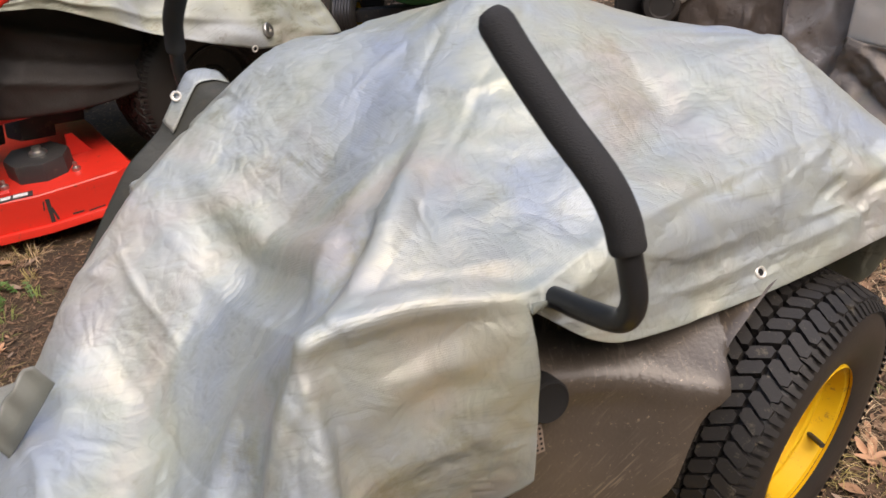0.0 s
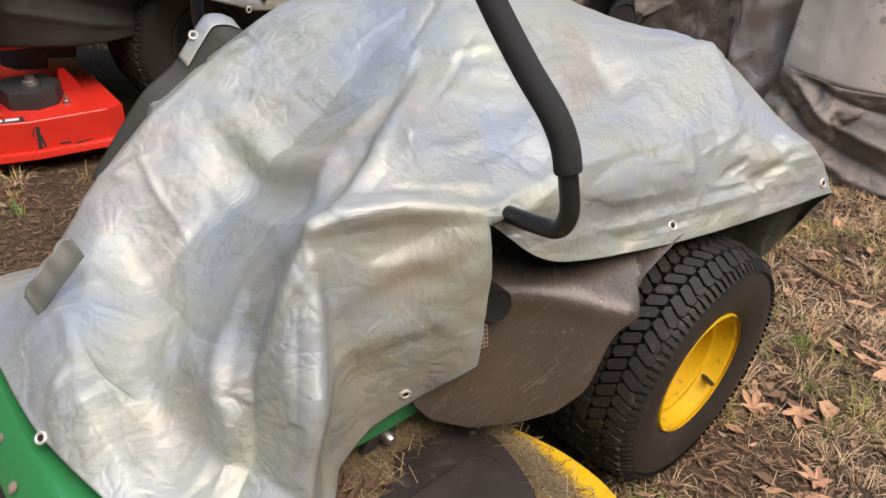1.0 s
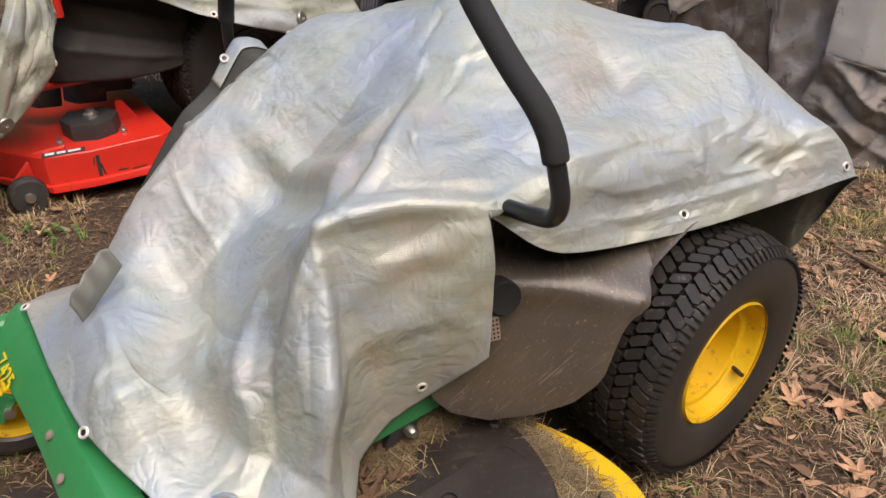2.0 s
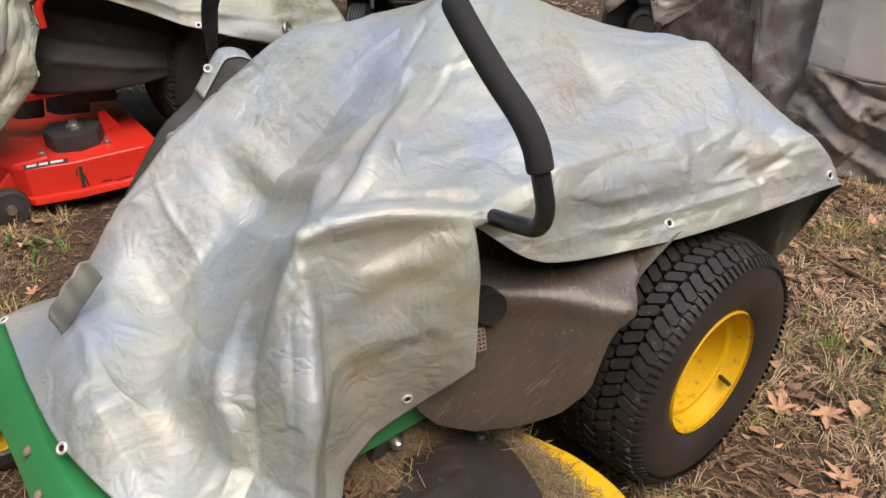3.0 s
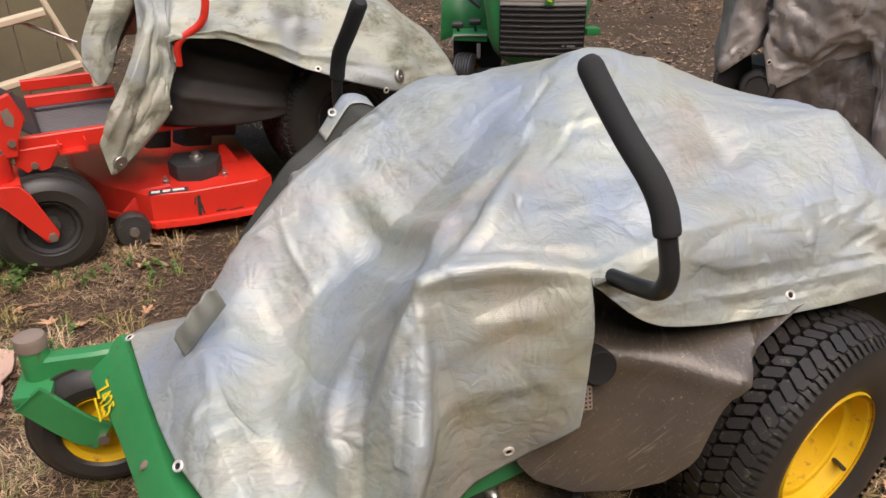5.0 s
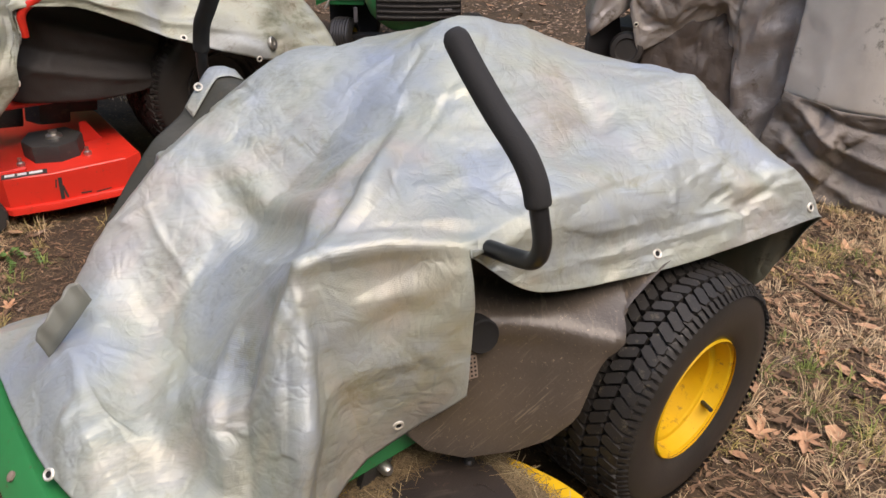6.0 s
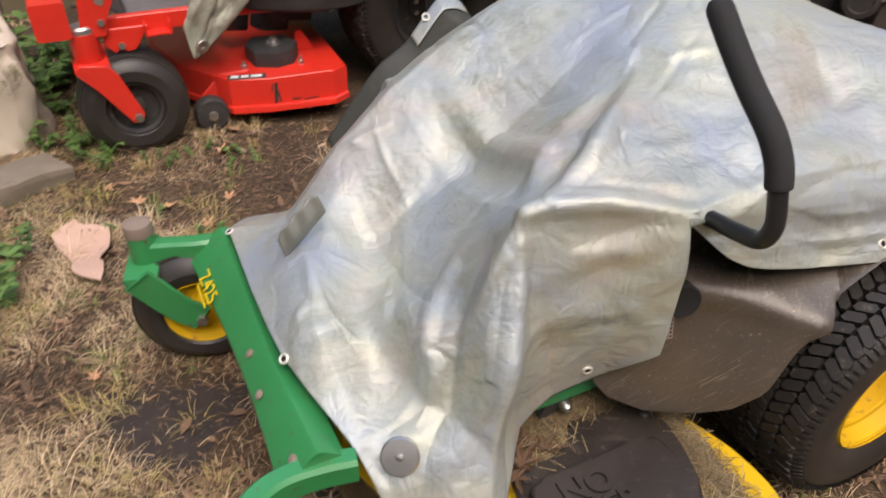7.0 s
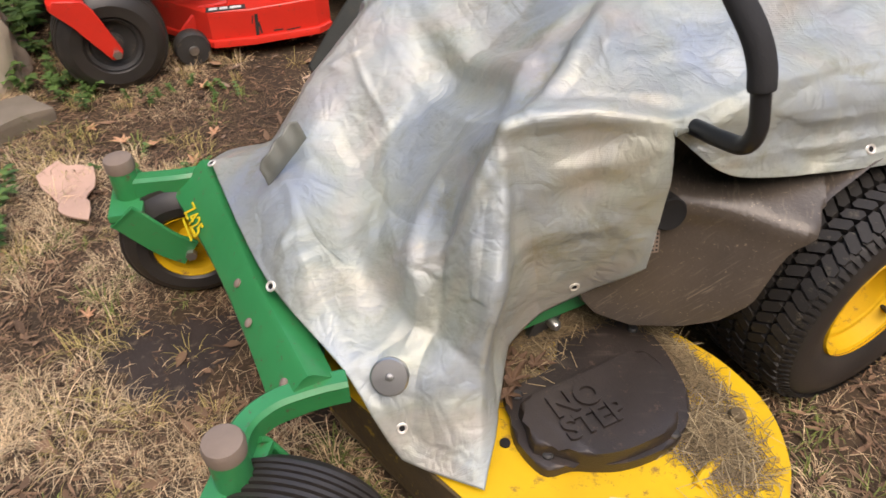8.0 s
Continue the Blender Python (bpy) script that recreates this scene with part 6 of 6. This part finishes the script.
def tufts(count, per, x0, x1, y0, y1, radius, length, width, keep, rise=0.55):
    """Tufts of grass: blades that lean outwards from scattered centres, with drooping tips."""
    cx, cy = scatter(count, x0, x1, y0, y1)
    ok = keep(cx, cy) & ~under(cx, cy)
    cx, cy = cx[ok], cy[ok]
    big = rng.uniform(0.5, 1.3, len(cx))
    cx, cy, big = np.repeat(cx, per), np.repeat(cy, per), np.repeat(big, per)
    n = len(cx)
    a, d = rng.uniform(0, 2 * np.pi, n), radius * np.sqrt(rng.uniform(0, 1, n)) * big
    x, y = cx + np.cos(a) * d, cy + np.sin(a) * d
    a = a + rng.normal(0, 0.7, n)
    z = heights(x, y)
    ln = length * rng.uniform(0.5, 1.4, n) * big
    up = np.clip(rng.normal(rise, 0.3, n), 0.05, 1.3)
    w = width * rng.uniform(0.6, 1.3, n)
    out, high = np.cos(up) * ln, np.sin(up) * ln
    dirn = np.stack([np.cos(a), np.sin(a), np.zeros(n)], 1)
    side = np.stack([-np.sin(a), np.cos(a), np.zeros(n)], 1) * w[:, None] / 2
    base = np.stack([x, y, z - 0.002], 1)
    zed = np.array([[0.0, 0.0, 1.0]])
    droop = rng.uniform(0.45, 1.0, n)
    p1 = base + dirn * (out * 0.40)[:, None] + zed * (high * 0.62)[:, None]
    p2 = base + dirn * (out * 0.75)[:, None] + zed * (high * 0.95 * droop)[:, None]
    p3 = base + dirn * (out * 1.05)[:, None] + zed * (high * 0.85 * droop ** 2)[:, None]
    v = np.stack([base - side, base + side, p1 + side * 0.9, p1 - side * 0.9, p2 + side * 0.7, p2 - side * 0.7, p3], 1).reshape(-1, 3)
    k = np.arange(n)[:, None] * 7
    f = np.concatenate([k + np.array([q]) for q in ([0, 1, 2], [0, 2, 3], [3, 2, 4], [3, 4, 5], [5, 4, 6])])
    return v, f


straw = lambda x, y: patch(x, y, 2.6, 2.0) + 0.6 * patch(x, y, 9.0, 4.0) > -0.26 + 0.34 * np.clip(y - 0.45, 0, 1.5)
clump = lambda x, y: patch(x, y, 3.4, 12.0) + 0.7 * patch(x, y, 11.0, 14.0) > 0.02 + 0.30 * np.clip(y - 0.7, 0, 1)
olive = lambda x, y: patch(x, y, 3.0, 19.0) + 0.6 * patch(x, y, 8.0, 24.0) > 0.10
green = lambda x, y: patch(x, y, 3.2, 9.0) + 0.4 * patch(x, y, 9.0, 3.0) > 0.17
ANY = lambda x, y: x > -9
NEAR, BESIDE = (-1.9, -0.6, -0.35, 2.2), (-0.42, 2.0, -0.7, 1.2)
for (x0, x1, y0, y1), where in ((NEAR, "on the soil"), (BESIDE, "beside the wheel")):
    v, f = blades(52000 if x0 < -1 else 24000, x0, x1, y0, y1, 0.040, 0.0013, 0.22, straw)
    stuff("dry_grass", v, f, M_STRAW, "flattened dry straw-coloured grass " + where, "grass")
    v, f = blades(40000, x0, x1, y0, y1, 0.034, 0.0015, 0.12, ANY)
    stuff("dead_grass", v, f, M_DEADGRASS, "matted dead brown grass " + where, "grass")
    v, f = tufts(1500 if x0 < -1 else 700, 42, x0, x1, y0, y1, 0.022, 0.058, 0.0014, clump)
    stuff("dry_grass", v, f, M_STRAW, "tufts of dry straw-coloured grass " + where, "grass")
    v, f = tufts(520 if x0 < -1 else 1000, 26, x0, x1, y0, y1, 0.022, 0.052, 0.0015, olive, 0.6)
    stuff("yellowing_grass", v, f, M_OLIVE, "tufts of yellowing green grass " + where, "grass")
    v, f = tufts(500 if x0 < -1 else 900, 16, x0, x1, y0, y1, 0.020, 0.045, 0.0022, green, 0.8)
    stuff("green_grass", v, f, M_GRASS, "short green grass tufts " + where, "grass")


# damp bare patch beside the far caster
bm = bmesh.new()
rings = []
for k in range(9):
    ring = []
    for i in range(48):
        a = 2 * math.pi * i / 48
        r = (0.02 + 0.125 * k / 8) * (1 + 0.22 * math.sin(3 * a + 1) + 0.10 * math.sin(7 * a))
        x, y = -1.06 + 1.25 * r * math.cos(a), 0.66 + r * math.sin(a)
        ring.append(bm.verts.new((x, y, ground_height(x, y) + 0.006 - 0.014 * (k / 8) ** 3 + 0.006 * noise.noise(Vector((x * 30, y * 30, 2))))))
    rings.append(ring)
for a, b in zip(rings, rings[1:]):
    for i in range(48):
        bm.faces.new((a[i - 1], a[i], b[i], b[i - 1]))
bm.faces.new(rings[0])
tagged(part("mud_patch", bm, M_MUD, angle=80), "dark damp bare soil patch in the dry grass", "soil", kind="stuff")


def leaves(count, x0, x1, y0, y1, size, keep=None, thin=1.0):
    x, y = scatter(count, x0, x1, y0, y1)
    ok = ~under(x, y, False)
    if keep is not None:
        ok &= keep(x, y)
    x, y = x[ok], y[ok]
    n = len(x)
    z = heights(x, y) + rng.uniform(0.002, 0.012, n)
    a = rng.uniform(0, 2 * np.pi, n)
    s = size * np.clip(np.exp(rng.normal(-0.15, 0.5, n)), 0.25, 2.2)
    tilt, curl = rng.normal(0, 0.35, n), rng.uniform(-0.3, 0.5, n)
    shape = np.array([(-1, 0), (-0.45, -0.42), (0.15, -0.50), (0.55, -0.22), (1, 0), (0.5, 0.28), (0.1, 0.46), (-0.5, 0.36), (0, 0)])
    u, w = shape[:, 0][None] * s[:, None], shape[:, 1][None] * s[:, None] * rng.uniform(0.6, 1.1, n)[:, None] * thin
    X = x[:, None] + u * np.cos(a)[:, None] - w * np.sin(a)[:, None]
    Y = y[:, None] + u * np.sin(a)[:, None] + w * np.cos(a)[:, None]
    Z = z[:, None] + np.abs(w) * curl[:, None] * 1.6 + u * np.sin(tilt)[:, None] * 0.5 + np.abs(u) * 0.15
    v = np.stack([X, Y, np.maximum(Z, z[:, None] - 0.004)], 2).reshape(-1, 3)
    k = np.arange(n)[:, None] * 9
    f = np.concatenate([k + np.array([[i, (i + 1) % 8, 8]]) for i in range(8)])
    return v, f


v, f = leaves(6500, -2.2, -0.3, -0.4, 3.2, 0.011, lambda x, y: patch(x, y, 3.0, 6.0) > -0.15)
stuff("leaf_litter", v, f, M_LITTER, "brown broken leaf litter on the soil", "leaves")
v, f = leaves(34000, -1.9, -0.6, -0.4, 2.4, 0.0085, None, 0.42)
stuff("bark_litter", v, f, M_LITTER, "small brown bark and stalk fragments on the soil", "litter")
v, f = leaves(26000, -0.45, 2.0, -0.7, 1.3, 0.012, None, 0.42)
stuff("bark_litter", v, f, M_LITTER, "small brown bark and stalk fragments in the grass", "litter")
v, f = leaves(4200, 0.1, 2.0, -0.7, 1.1, 0.012)
stuff("leaf_litter", v, f, M_LITTER, "brown leaf litter in the dry grass", "leaves")
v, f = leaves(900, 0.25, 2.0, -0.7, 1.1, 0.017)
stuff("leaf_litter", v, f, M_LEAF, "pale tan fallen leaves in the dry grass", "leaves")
v, f = leaves(60000, 0.3, 8.5, 1.4, 9.0, 0.011, lambda x, y: patch(x, y, 1.6, 33.0) + 0.5 * patch(x, y, 5.0, 31.0) > -0.25)
stuff("leaf_litter", v, f, M_FARLEAF, "fallen leaves strewn over the clearing", "leaves")
# pale leaf colour stands in for patches of sun on the clearing floor
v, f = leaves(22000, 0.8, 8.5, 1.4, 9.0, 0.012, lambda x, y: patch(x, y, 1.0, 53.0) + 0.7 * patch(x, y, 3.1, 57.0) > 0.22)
stuff("leaf_litter", v, f, M_LEAF, "pale pinkish tan leaf drifts standing in for sunlit ground in the clearing", "leaves")


v, f = leaves(14000, -6.0, 7.0, -5.0, 8.0, 0.024, lambda x, y: (np.abs(x + 0.2) > 1.5) | (np.abs(y - 0.8) > 1.6))
stuff("leaf_litter", v, f, M_LITTER, "sparse fallen leaves on the bare soil", "leaves")
v, f = tufts(3200, 14, -5.0, 0.4, -4.0, 6.5, 0.03, 0.06, 0.0024, lambda x, y: (patch(x, y, 1.1, 41.0) > 0.0) & ((np.abs(x + 0.2) > 1.6) | (np.abs(y - 0.8) > 1.7)))
stuff("dry_grass", v, f, M_STRAW, "scattered tufts of dry grass round the clearing", "grass")


def clippings(count, centre, spread, z, length):
    n = count
    x, y = rng.normal(centre[0], spread[0], n), rng.normal(centre[1], spread[1], n)
    a, ln = rng.uniform(0, 2 * np.pi, n), length * rng.uniform(0.4, 1.4, n)
    hgt = np.exp(-(((x - centre[0]) / spread[0]) ** 2 + ((y - centre[1]) / spread[1]) ** 2) / 2)
    zz = z + rng.uniform(0, 1, n) ** 2 * 0.018 * hgt + 0.0015
    rise = rng.normal(0, 0.16, n) * ln
    d = np.stack([np.cos(a) * ln / 2, np.sin(a) * ln / 2, rise / 2], 1)
    s = np.stack([-np.sin(a), np.cos(a), np.zeros(n)], 1) * 0.0006
    c = np.stack([x, y, zz + np.abs(rise) / 2], 1)
    v = np.stack([c - d - s, c - d + s, c + d + s * 0.5, c + d - s * 0.5], 1).reshape(-1, 3)
    k = np.arange(n)[:, None] * 4
    return v, np.concatenate([k + np.array([[0, 1, 2]]), k + np.array([[0, 2, 3]])])


for c, s, z, n in (((-0.395, -0.060), (0.024, 0.034), 0.163, 1300), ((-0.340, 0.08), (0.014, 0.05), 0.165, 1000), ((-0.44, 0.232), (0.06, 0.014), 0.185, 1500), ((-0.335, 0.185), (0.014, 0.022), 0.175, 1000), ((-0.57, 0.190), (0.05, 0.025), 0.165, 700)):
    v, f = clippings(n * 3, c, s, z, 0.024)
    stuff("grass_clippings", v, f, M_CLIP, "dry grass clippings caked on the deck", "grass clippings")


for c, s, z, n in (((-0.39, -0.055), (0.034, 0.042), 0.166, 220), ((-0.41, 0.236), (0.07, 0.010), 0.188, 150), ((-0.335, 0.13), (0.012, 0.05), 0.172, 130), ((-0.56, 0.190), (0.05, 0.025), 0.175, 110)):
    v, f = clippings(n, c, s, z, 0.045)
    stuff("grass_clippings", v, f, M_OLDSTRAW, "long pale straw strands lying on the deck", "grass clippings")


def heap(centre, size, seed, label):
    """A low uneven bank of dirt and chaff."""
    bm = bmesh.new()
    rings = []
    for k in range(8):
        ring = []
        for i in range(40):
            a = 2 * math.pi * i / 40
            r = k / 7 * (1 + 0.18 * math.sin(3 * a + seed) + 0.10 * math.sin(7 * a + 2 * seed))
            x, y = centre[0] + size[0] * r * math.cos(a), centre[1] + size[1] * r * math.sin(a)
            z = centre[2] + size[2] * math.cos(min(k / 7, 1) * math.pi / 2) + 0.009 * noise.noise(Vector((x * 60, y * 60, seed))) - 0.004 * (k == 7)
            ring.append(bm.verts.new((x, y, z)))
        rings.append(ring)
    for a, b in zip(rings, rings[1:]):
        for i in range(40):
            bm.faces.new((a[i - 1], a[i], b[i], b[i - 1]))
    bmesh.ops.remove_doubles(bm, verts=bm.verts, dist=0.0005)
    return tagged(part("dirt_heap", bm, M_CHAFF, angle=80), label, "dirt", kind="stuff")


heap((-0.43, 0.232, 0.160), (0.10, 0.026, 0.026), 1.0, "brown chaff and dirt banked behind the belt shield")
heap((-0.335, 0.178, 0.160), (0.026, 0.040, 0.020), 2.0, "brown chaff and dirt caked on the deck edge")
heap((-0.57, 0.205, 0.158), (0.06, 0.035, 0.018), 3.0, "dark chaff and dirt in the corner of the deck")


def big_leaf(x, y, size, turn, label, z=None, skin=M_LEAF):
    """A curled, lobed fallen leaf with a stalk."""
    bm = bmesh.new()
    pts = []
    n = 60
    spikes = ((0.0, 1.0, 0.50), (0.95, 0.86, 0.48), (-0.95, 0.80, 0.50), (1.95, 0.62, 0.55), (-1.95, 0.60, 0.52))
    for i in range(n):
        a = 2 * math.pi * i / n
        r = 0.30
        for at, long, wide in spikes:
            off = abs((a - at + math.pi) % (2 * math.pi) - math.pi)
            r = max(r, long * max(0.0, 1 - (off / wide) ** 0.9 * 0.72) if off < wide else 0)
        r *= size * 1.15 * (1 + 0.10 * math.sin(13 * a + x * 40) + 0.05 * math.sin(29 * a))
        pts.append((r * math.cos(a), 0.85 * r * math.sin(a)))
    mid = bm.verts.new((0, 0, 0.004))
    ring_in = [bm.verts.new((0.5 * px, 0.5 * py, 0.006 + 0.10 * abs(py))) for px, py in pts]
    ring = [bm.verts.new((px, py, 0.006 + 0.30 * abs(py) * (0.7 + 0.5 * math.sin(3 * k / n * 6.28)) + 0.004)) for k, (px, py) in enumerate(pts)]
    for k in range(n):
        j = (k + 1) % n
        bm.faces.new((mid, ring_in[k], ring_in[j]))
        bm.faces.new((ring_in[k], ring[k], ring[j], ring_in[j]))
    gz = ground_height(x, y) if z is None else z
    xform(bm, pose(x, y, gz + 0.004, 4, -3, turn))
    lf = thing("fallen_leaf", label, "leaf", "fallen leaves")
    part("blade", bm, skin, lf, angle=80)
    c = Vector((x, y, gz + 0.008))
    d = pose(0, 0, 0, 0, 0, turn) @ Vector((-1, 0, 0))
    part("stalk", tube([c, c + d * size * 0.6, c + d * size * 1.15 + Vector((0, 0, 0.004))], 0.0012, 6), skin, lf)
    return lf


for x, y, s, t in ((0.245, -0.028, 0.050, 20), (0.305, -0.096, 0.052, 200), (0.262, 0.035, 0.034, 100), (0.164, -0.197, 0.045, 70), (0.62, 0.02, 0.03, 10), (0.7, 0.3, 0.03, 260)):
    big_leaf(x, y, s, t, "curled tan fallen maple leaf on dry grass")
for x, y, s, t in ((-0.757, 1.70, 0.038, 10), (-1.03, 1.50, 0.035, 130), (-0.96, 1.44, 0.03, 220), (-0.88, 1.30, 0.032, 60), (-1.20, 0.83, 0.022, 80), (-1.10, 1.62, 0.03, 290), (-0.80, 1.42, 0.03, 45), (-0.70, 1.25, 0.03, 190)):
    big_leaf(x, y, s, t, "dry pinkish-brown fallen leaf on leaf litter")
for x, y, s, t in ((-0.605, 0.165, 0.036, 30), (-0.575, 0.19, 0.034, 140), (-0.625, 0.145, 0.03, 250), (-0.555, 0.175, 0.03, 330), (-0.595, 0.205, 0.032, 80)):
    big_leaf(x, y, s, t, "crisp brown leaf caught on the mower deck", 0.176, M_DARKLEAF)

# torn piece of pale board
shape = [(-1.256, 1.407), (-1.225, 1.430), (-1.198, 1.442), (-1.180, 1.420), (-1.157, 1.412), (-1.135, 1.392), (-1.118, 1.370), (-1.120, 1.325), (-1.127, 1.282), (-1.148, 1.255), (-1.152, 1.238), (-1.144, 1.200), (-1.146, 1.159), (-1.156, 1.126), (-1.180, 1.150), (-1.200, 1.172), (-1.214, 1.200),
         (-1.219, 1.235), (-1.216, 1.265), (-1.226, 1.300), (-1.232, 1.326), (-1.250, 1.365)]
mid = (-1.178, 1.30)
bm = bmesh.new()
tops, lows = [], []
for k in range(7):
    f = 1 - k / 7
    ring = [(mid[0] + (x - mid[0]) * f, mid[1] + (y - mid[1]) * f) for x, y in shape]
    curl = [0.020 + 0.016 * math.sin(y * 17 + 1) + 0.8 * max(0, x + 1.17) ** 1.3 + 0.002 * math.sin((x + y) * 260) for x, y in ring]
    tops.append([bm.verts.new((x, y, z)) for (x, y), z in zip(ring, curl)])
    lows.append([bm.verts.new((x, y, z - 0.004)) for (x, y), z in zip(ring, curl)])
n_ = len(shape)
for rows_ in (tops, lows):
    for a, b in zip(rows_, rows_[1:]):
        for i in range(n_):
            bm.faces.new((a[i - 1], a[i], b[i], b[i - 1]))
    bm.faces.new(rows_[-1])
for i in range(n_):
    bm.faces.new((tops[0][i - 1], tops[0][i], lows[0][i], lows[0][i - 1]))
tagged(part("board_piece", bm, M_PINK, angle=50), "torn pale pinkish board piece lying on leaf litter", "board piece")


def stone(name, size, at, turn, label, seed, skin=M_STONE):
    bm = box(size, (0, 0, 0), (0, 0, 0), bevel=min(size) * 0.25)
    bmesh.ops.subdivide_edges(bm, edges=bm.edges, cuts=5, use_grid_fill=True)
    for v in bm.verts:
        v.co += noise.noise_vector(v.co * 7 + Vector((seed, 0, 0))) * min(size) * 0.16 + noise.noise_vector(v.co * 23 + Vector((0, seed, 0))) * min(size) * 0.05
    xform(bm, pose(*at, *turn))
    return tagged(part(name, bm, skin, angle=40), label, "stone")


stone("boulder", (0.40, 0.36, 0.46), (-1.45, 2.13, 0.12), (4, -6, 12), "pale weathered boulder beside the weeds", 1.0, M_CONCRETE)
stone("paving_stone", (0.21, 0.13, 0.07), (-1.310, 1.745, 0.018), (3, 5, 28), "flat mossy stone edging slab", 5.0)

# twigs
for x, y, a, ln, r in ((-1.13, 0.24, 60, 0.16, 0.006), (-1.30, 0.30, 100, 0.20, 0.008), (-1.02, 0.42, 25, 0.14, 0.004), (-1.24, 0.55, 140, 0.12, 0.004), (0.30, -0.30, 20, 0.18, 0.004), (0.9, 0.2, 75, 0.3, 0.006), (-1.38, 0.05, 40, 0.18, 0.007), (-0.93, 0.13, 110, 0.1, 0.006)):
    d = Vector((math.cos(radians(a)), math.sin(radians(a)), 0))
    c = Vector((x, y, ground_height(x, y) + r))
    path = [c + d * ln * (k / 5 - 0.5) + Vector((0, 0, 0.004 * math.sin(k * 1.7))) + d.cross(Vector((0, 0, 1))) * 0.006 * math.sin(k * 2.1 + x * 9) for k in range(6)]
    tagged(part("twig", tube(path, [r, r, r * 0.9, r * 0.8, r * 0.7, r * 0.4], 8), M_LITTER), "weathered brown twig lying in dry grass", "twig", "twigs")


def weed(x, y, size, count, seed, upright=0.9):
    """A low plant: stems, each with pairs of pointed leaves."""
    r = random.Random(seed)
    plant = thing("weed", "leafy green weed growing at the stones", "weed", "weeds")
    bm, sm = bmesh.new(), bmesh.new()
    z0 = ground_height(x, y)
    for s in range(count):
        a = r.uniform(0, 6.28)
        lean = r.uniform(0.1, 0.9)
        h = size * r.uniform(0.5, 1.1)
        d = Vector((math.cos(a) * lean, math.sin(a) * lean, upright)).normalized()
        base = Vector((x + r.uniform(-0.06, 0.06), y + r.uniform(-0.06, 0.06), z0))
        path = [base + d * h * k / 4 + Vector((0, 0, -0.10 * h * (k / 4) ** 2)) for k in range(5)]
        tube(path, [0.0022, 0.002, 0.0017, 0.0014, 0.001], 5, sm)
        for k in range(1, 5):
            for side in (-1, -0.35, 0.35, 1):
                b = a + side * r.uniform(0.7, 1.5)
                ln = size * r.uniform(0.20, 0.34)
                q = Vector((math.cos(b), math.sin(b), r.uniform(-0.1, 0.35))).normalized()
                w = q.cross(Vector((0, 0, 1))).normalized() * ln * 0.26
                up = Vector((0, 0, ln * 0.06))
                p0 = path[k]
                vs = [p0, p0 + q * ln * 0.3 + w * 0.9 + up, p0 + q * ln * 0.65 + w * 0.8 + up, p0 + q * ln - up, p0 + q * ln * 0.65 - w * 0.8 + up, p0 + q * ln * 0.3 - w * 0.9 + up]
                c1, c2 = p0 + q * ln * 0.3, p0 + q * ln * 0.65
                V = [bm.verts.new(t) for t in (*vs, c1, c2)]
                for ids in ((0, 1, 6), (0, 6, 5), (1, 2, 7, 6), (6, 7, 4, 5), (2, 3, 7), (7, 3, 4)):
                    bm.faces.new([V[i] for i in ids])
    tagged(part("stem", sm, M_WEED, plant), kind="stuff")
    tagged(part("foliage", bm, M_WEED, plant, angle=80), kind="stuff")
    return plant


for i, (x, y, s, c) in enumerate(((-1.20, 1.98, 0.10, 8), (-1.12, 1.78, 0.09, 6), (-1.08, 1.92, 0.08, 6), (-1.30, 2.02, 0.12, 8), (-1.22, 2.22, 0.16, 9), (-1.38, 1.36, 0.12, 10), (-1.42, 1.20, 0.12, 9), (-1.46, 1.52, 0.12, 8),
                                  (-0.95, 1.68, 0.05, 5), (-0.82, 1.76, 0.05, 5), (-0.70, 1.66, 0.05, 5), (-1.06, 1.36, 0.05, 5), (-1.24, 2.5, 0.22, 10), (-1.12, 2.62, 0.2, 9), (-1.4, 2.7, 0.25, 10), (-0.9, 1.22, 0.05, 5))):
    weed(x, y, s, c, 40 + i)

# ---- ladder and board wall behind the red mower ----
lad = thing("step_ladder", "cream weathered wooden step ladder leaning on the wall", "ladder")
for a, b in (((-0.84, 2.96, 0.83), (-0.66, 2.90, 0.29)), ((-1.14, 2.98, 0.80), (-1.02, 2.92, 0.12))):
    part("rail", bar([Vector(a), Vector(a).lerp(Vector(b), 0.5), Vector(b)], 0.022, 0.045, up=(0, 1, 0)), M_WOOD, lad)
for a, b in (((-1.07, 2.94, 0.555), (-0.785, 2.92, 0.615)), ((-1.03, 2.93, 0.335), (-0.70, 2.90, 0.405))):
    part("tread", bar([Vector(a), Vector(a).lerp(Vector(b), 0.5), Vector(b)], 0.07, 0.030), M_WOOD, lad)
part("brace", bar([Vector((-0.88, 2.94, 0.58)), Vector((-0.80, 2.92, 0.54)), Vector((-0.70, 2.88, 0.49))], 0.012, 0.012, bevel=0.002), M_STEEL, lad)
M_BOARD = mat("dark_board", (0.13, 0.11, 0.068), (0.20, 0.17, 0.10), 0.85, 0, 4, 60, 0.4)
for k in range(7):
    b = tagged(part("board", box((0.155, 0.022, 1.5), (-1.62 + k * 0.16, 3.45 + 0.004 * (k % 2), 0.74), bevel=0.003), M_BOARD), "dark weathered upright wall board", "board", "wall boards")
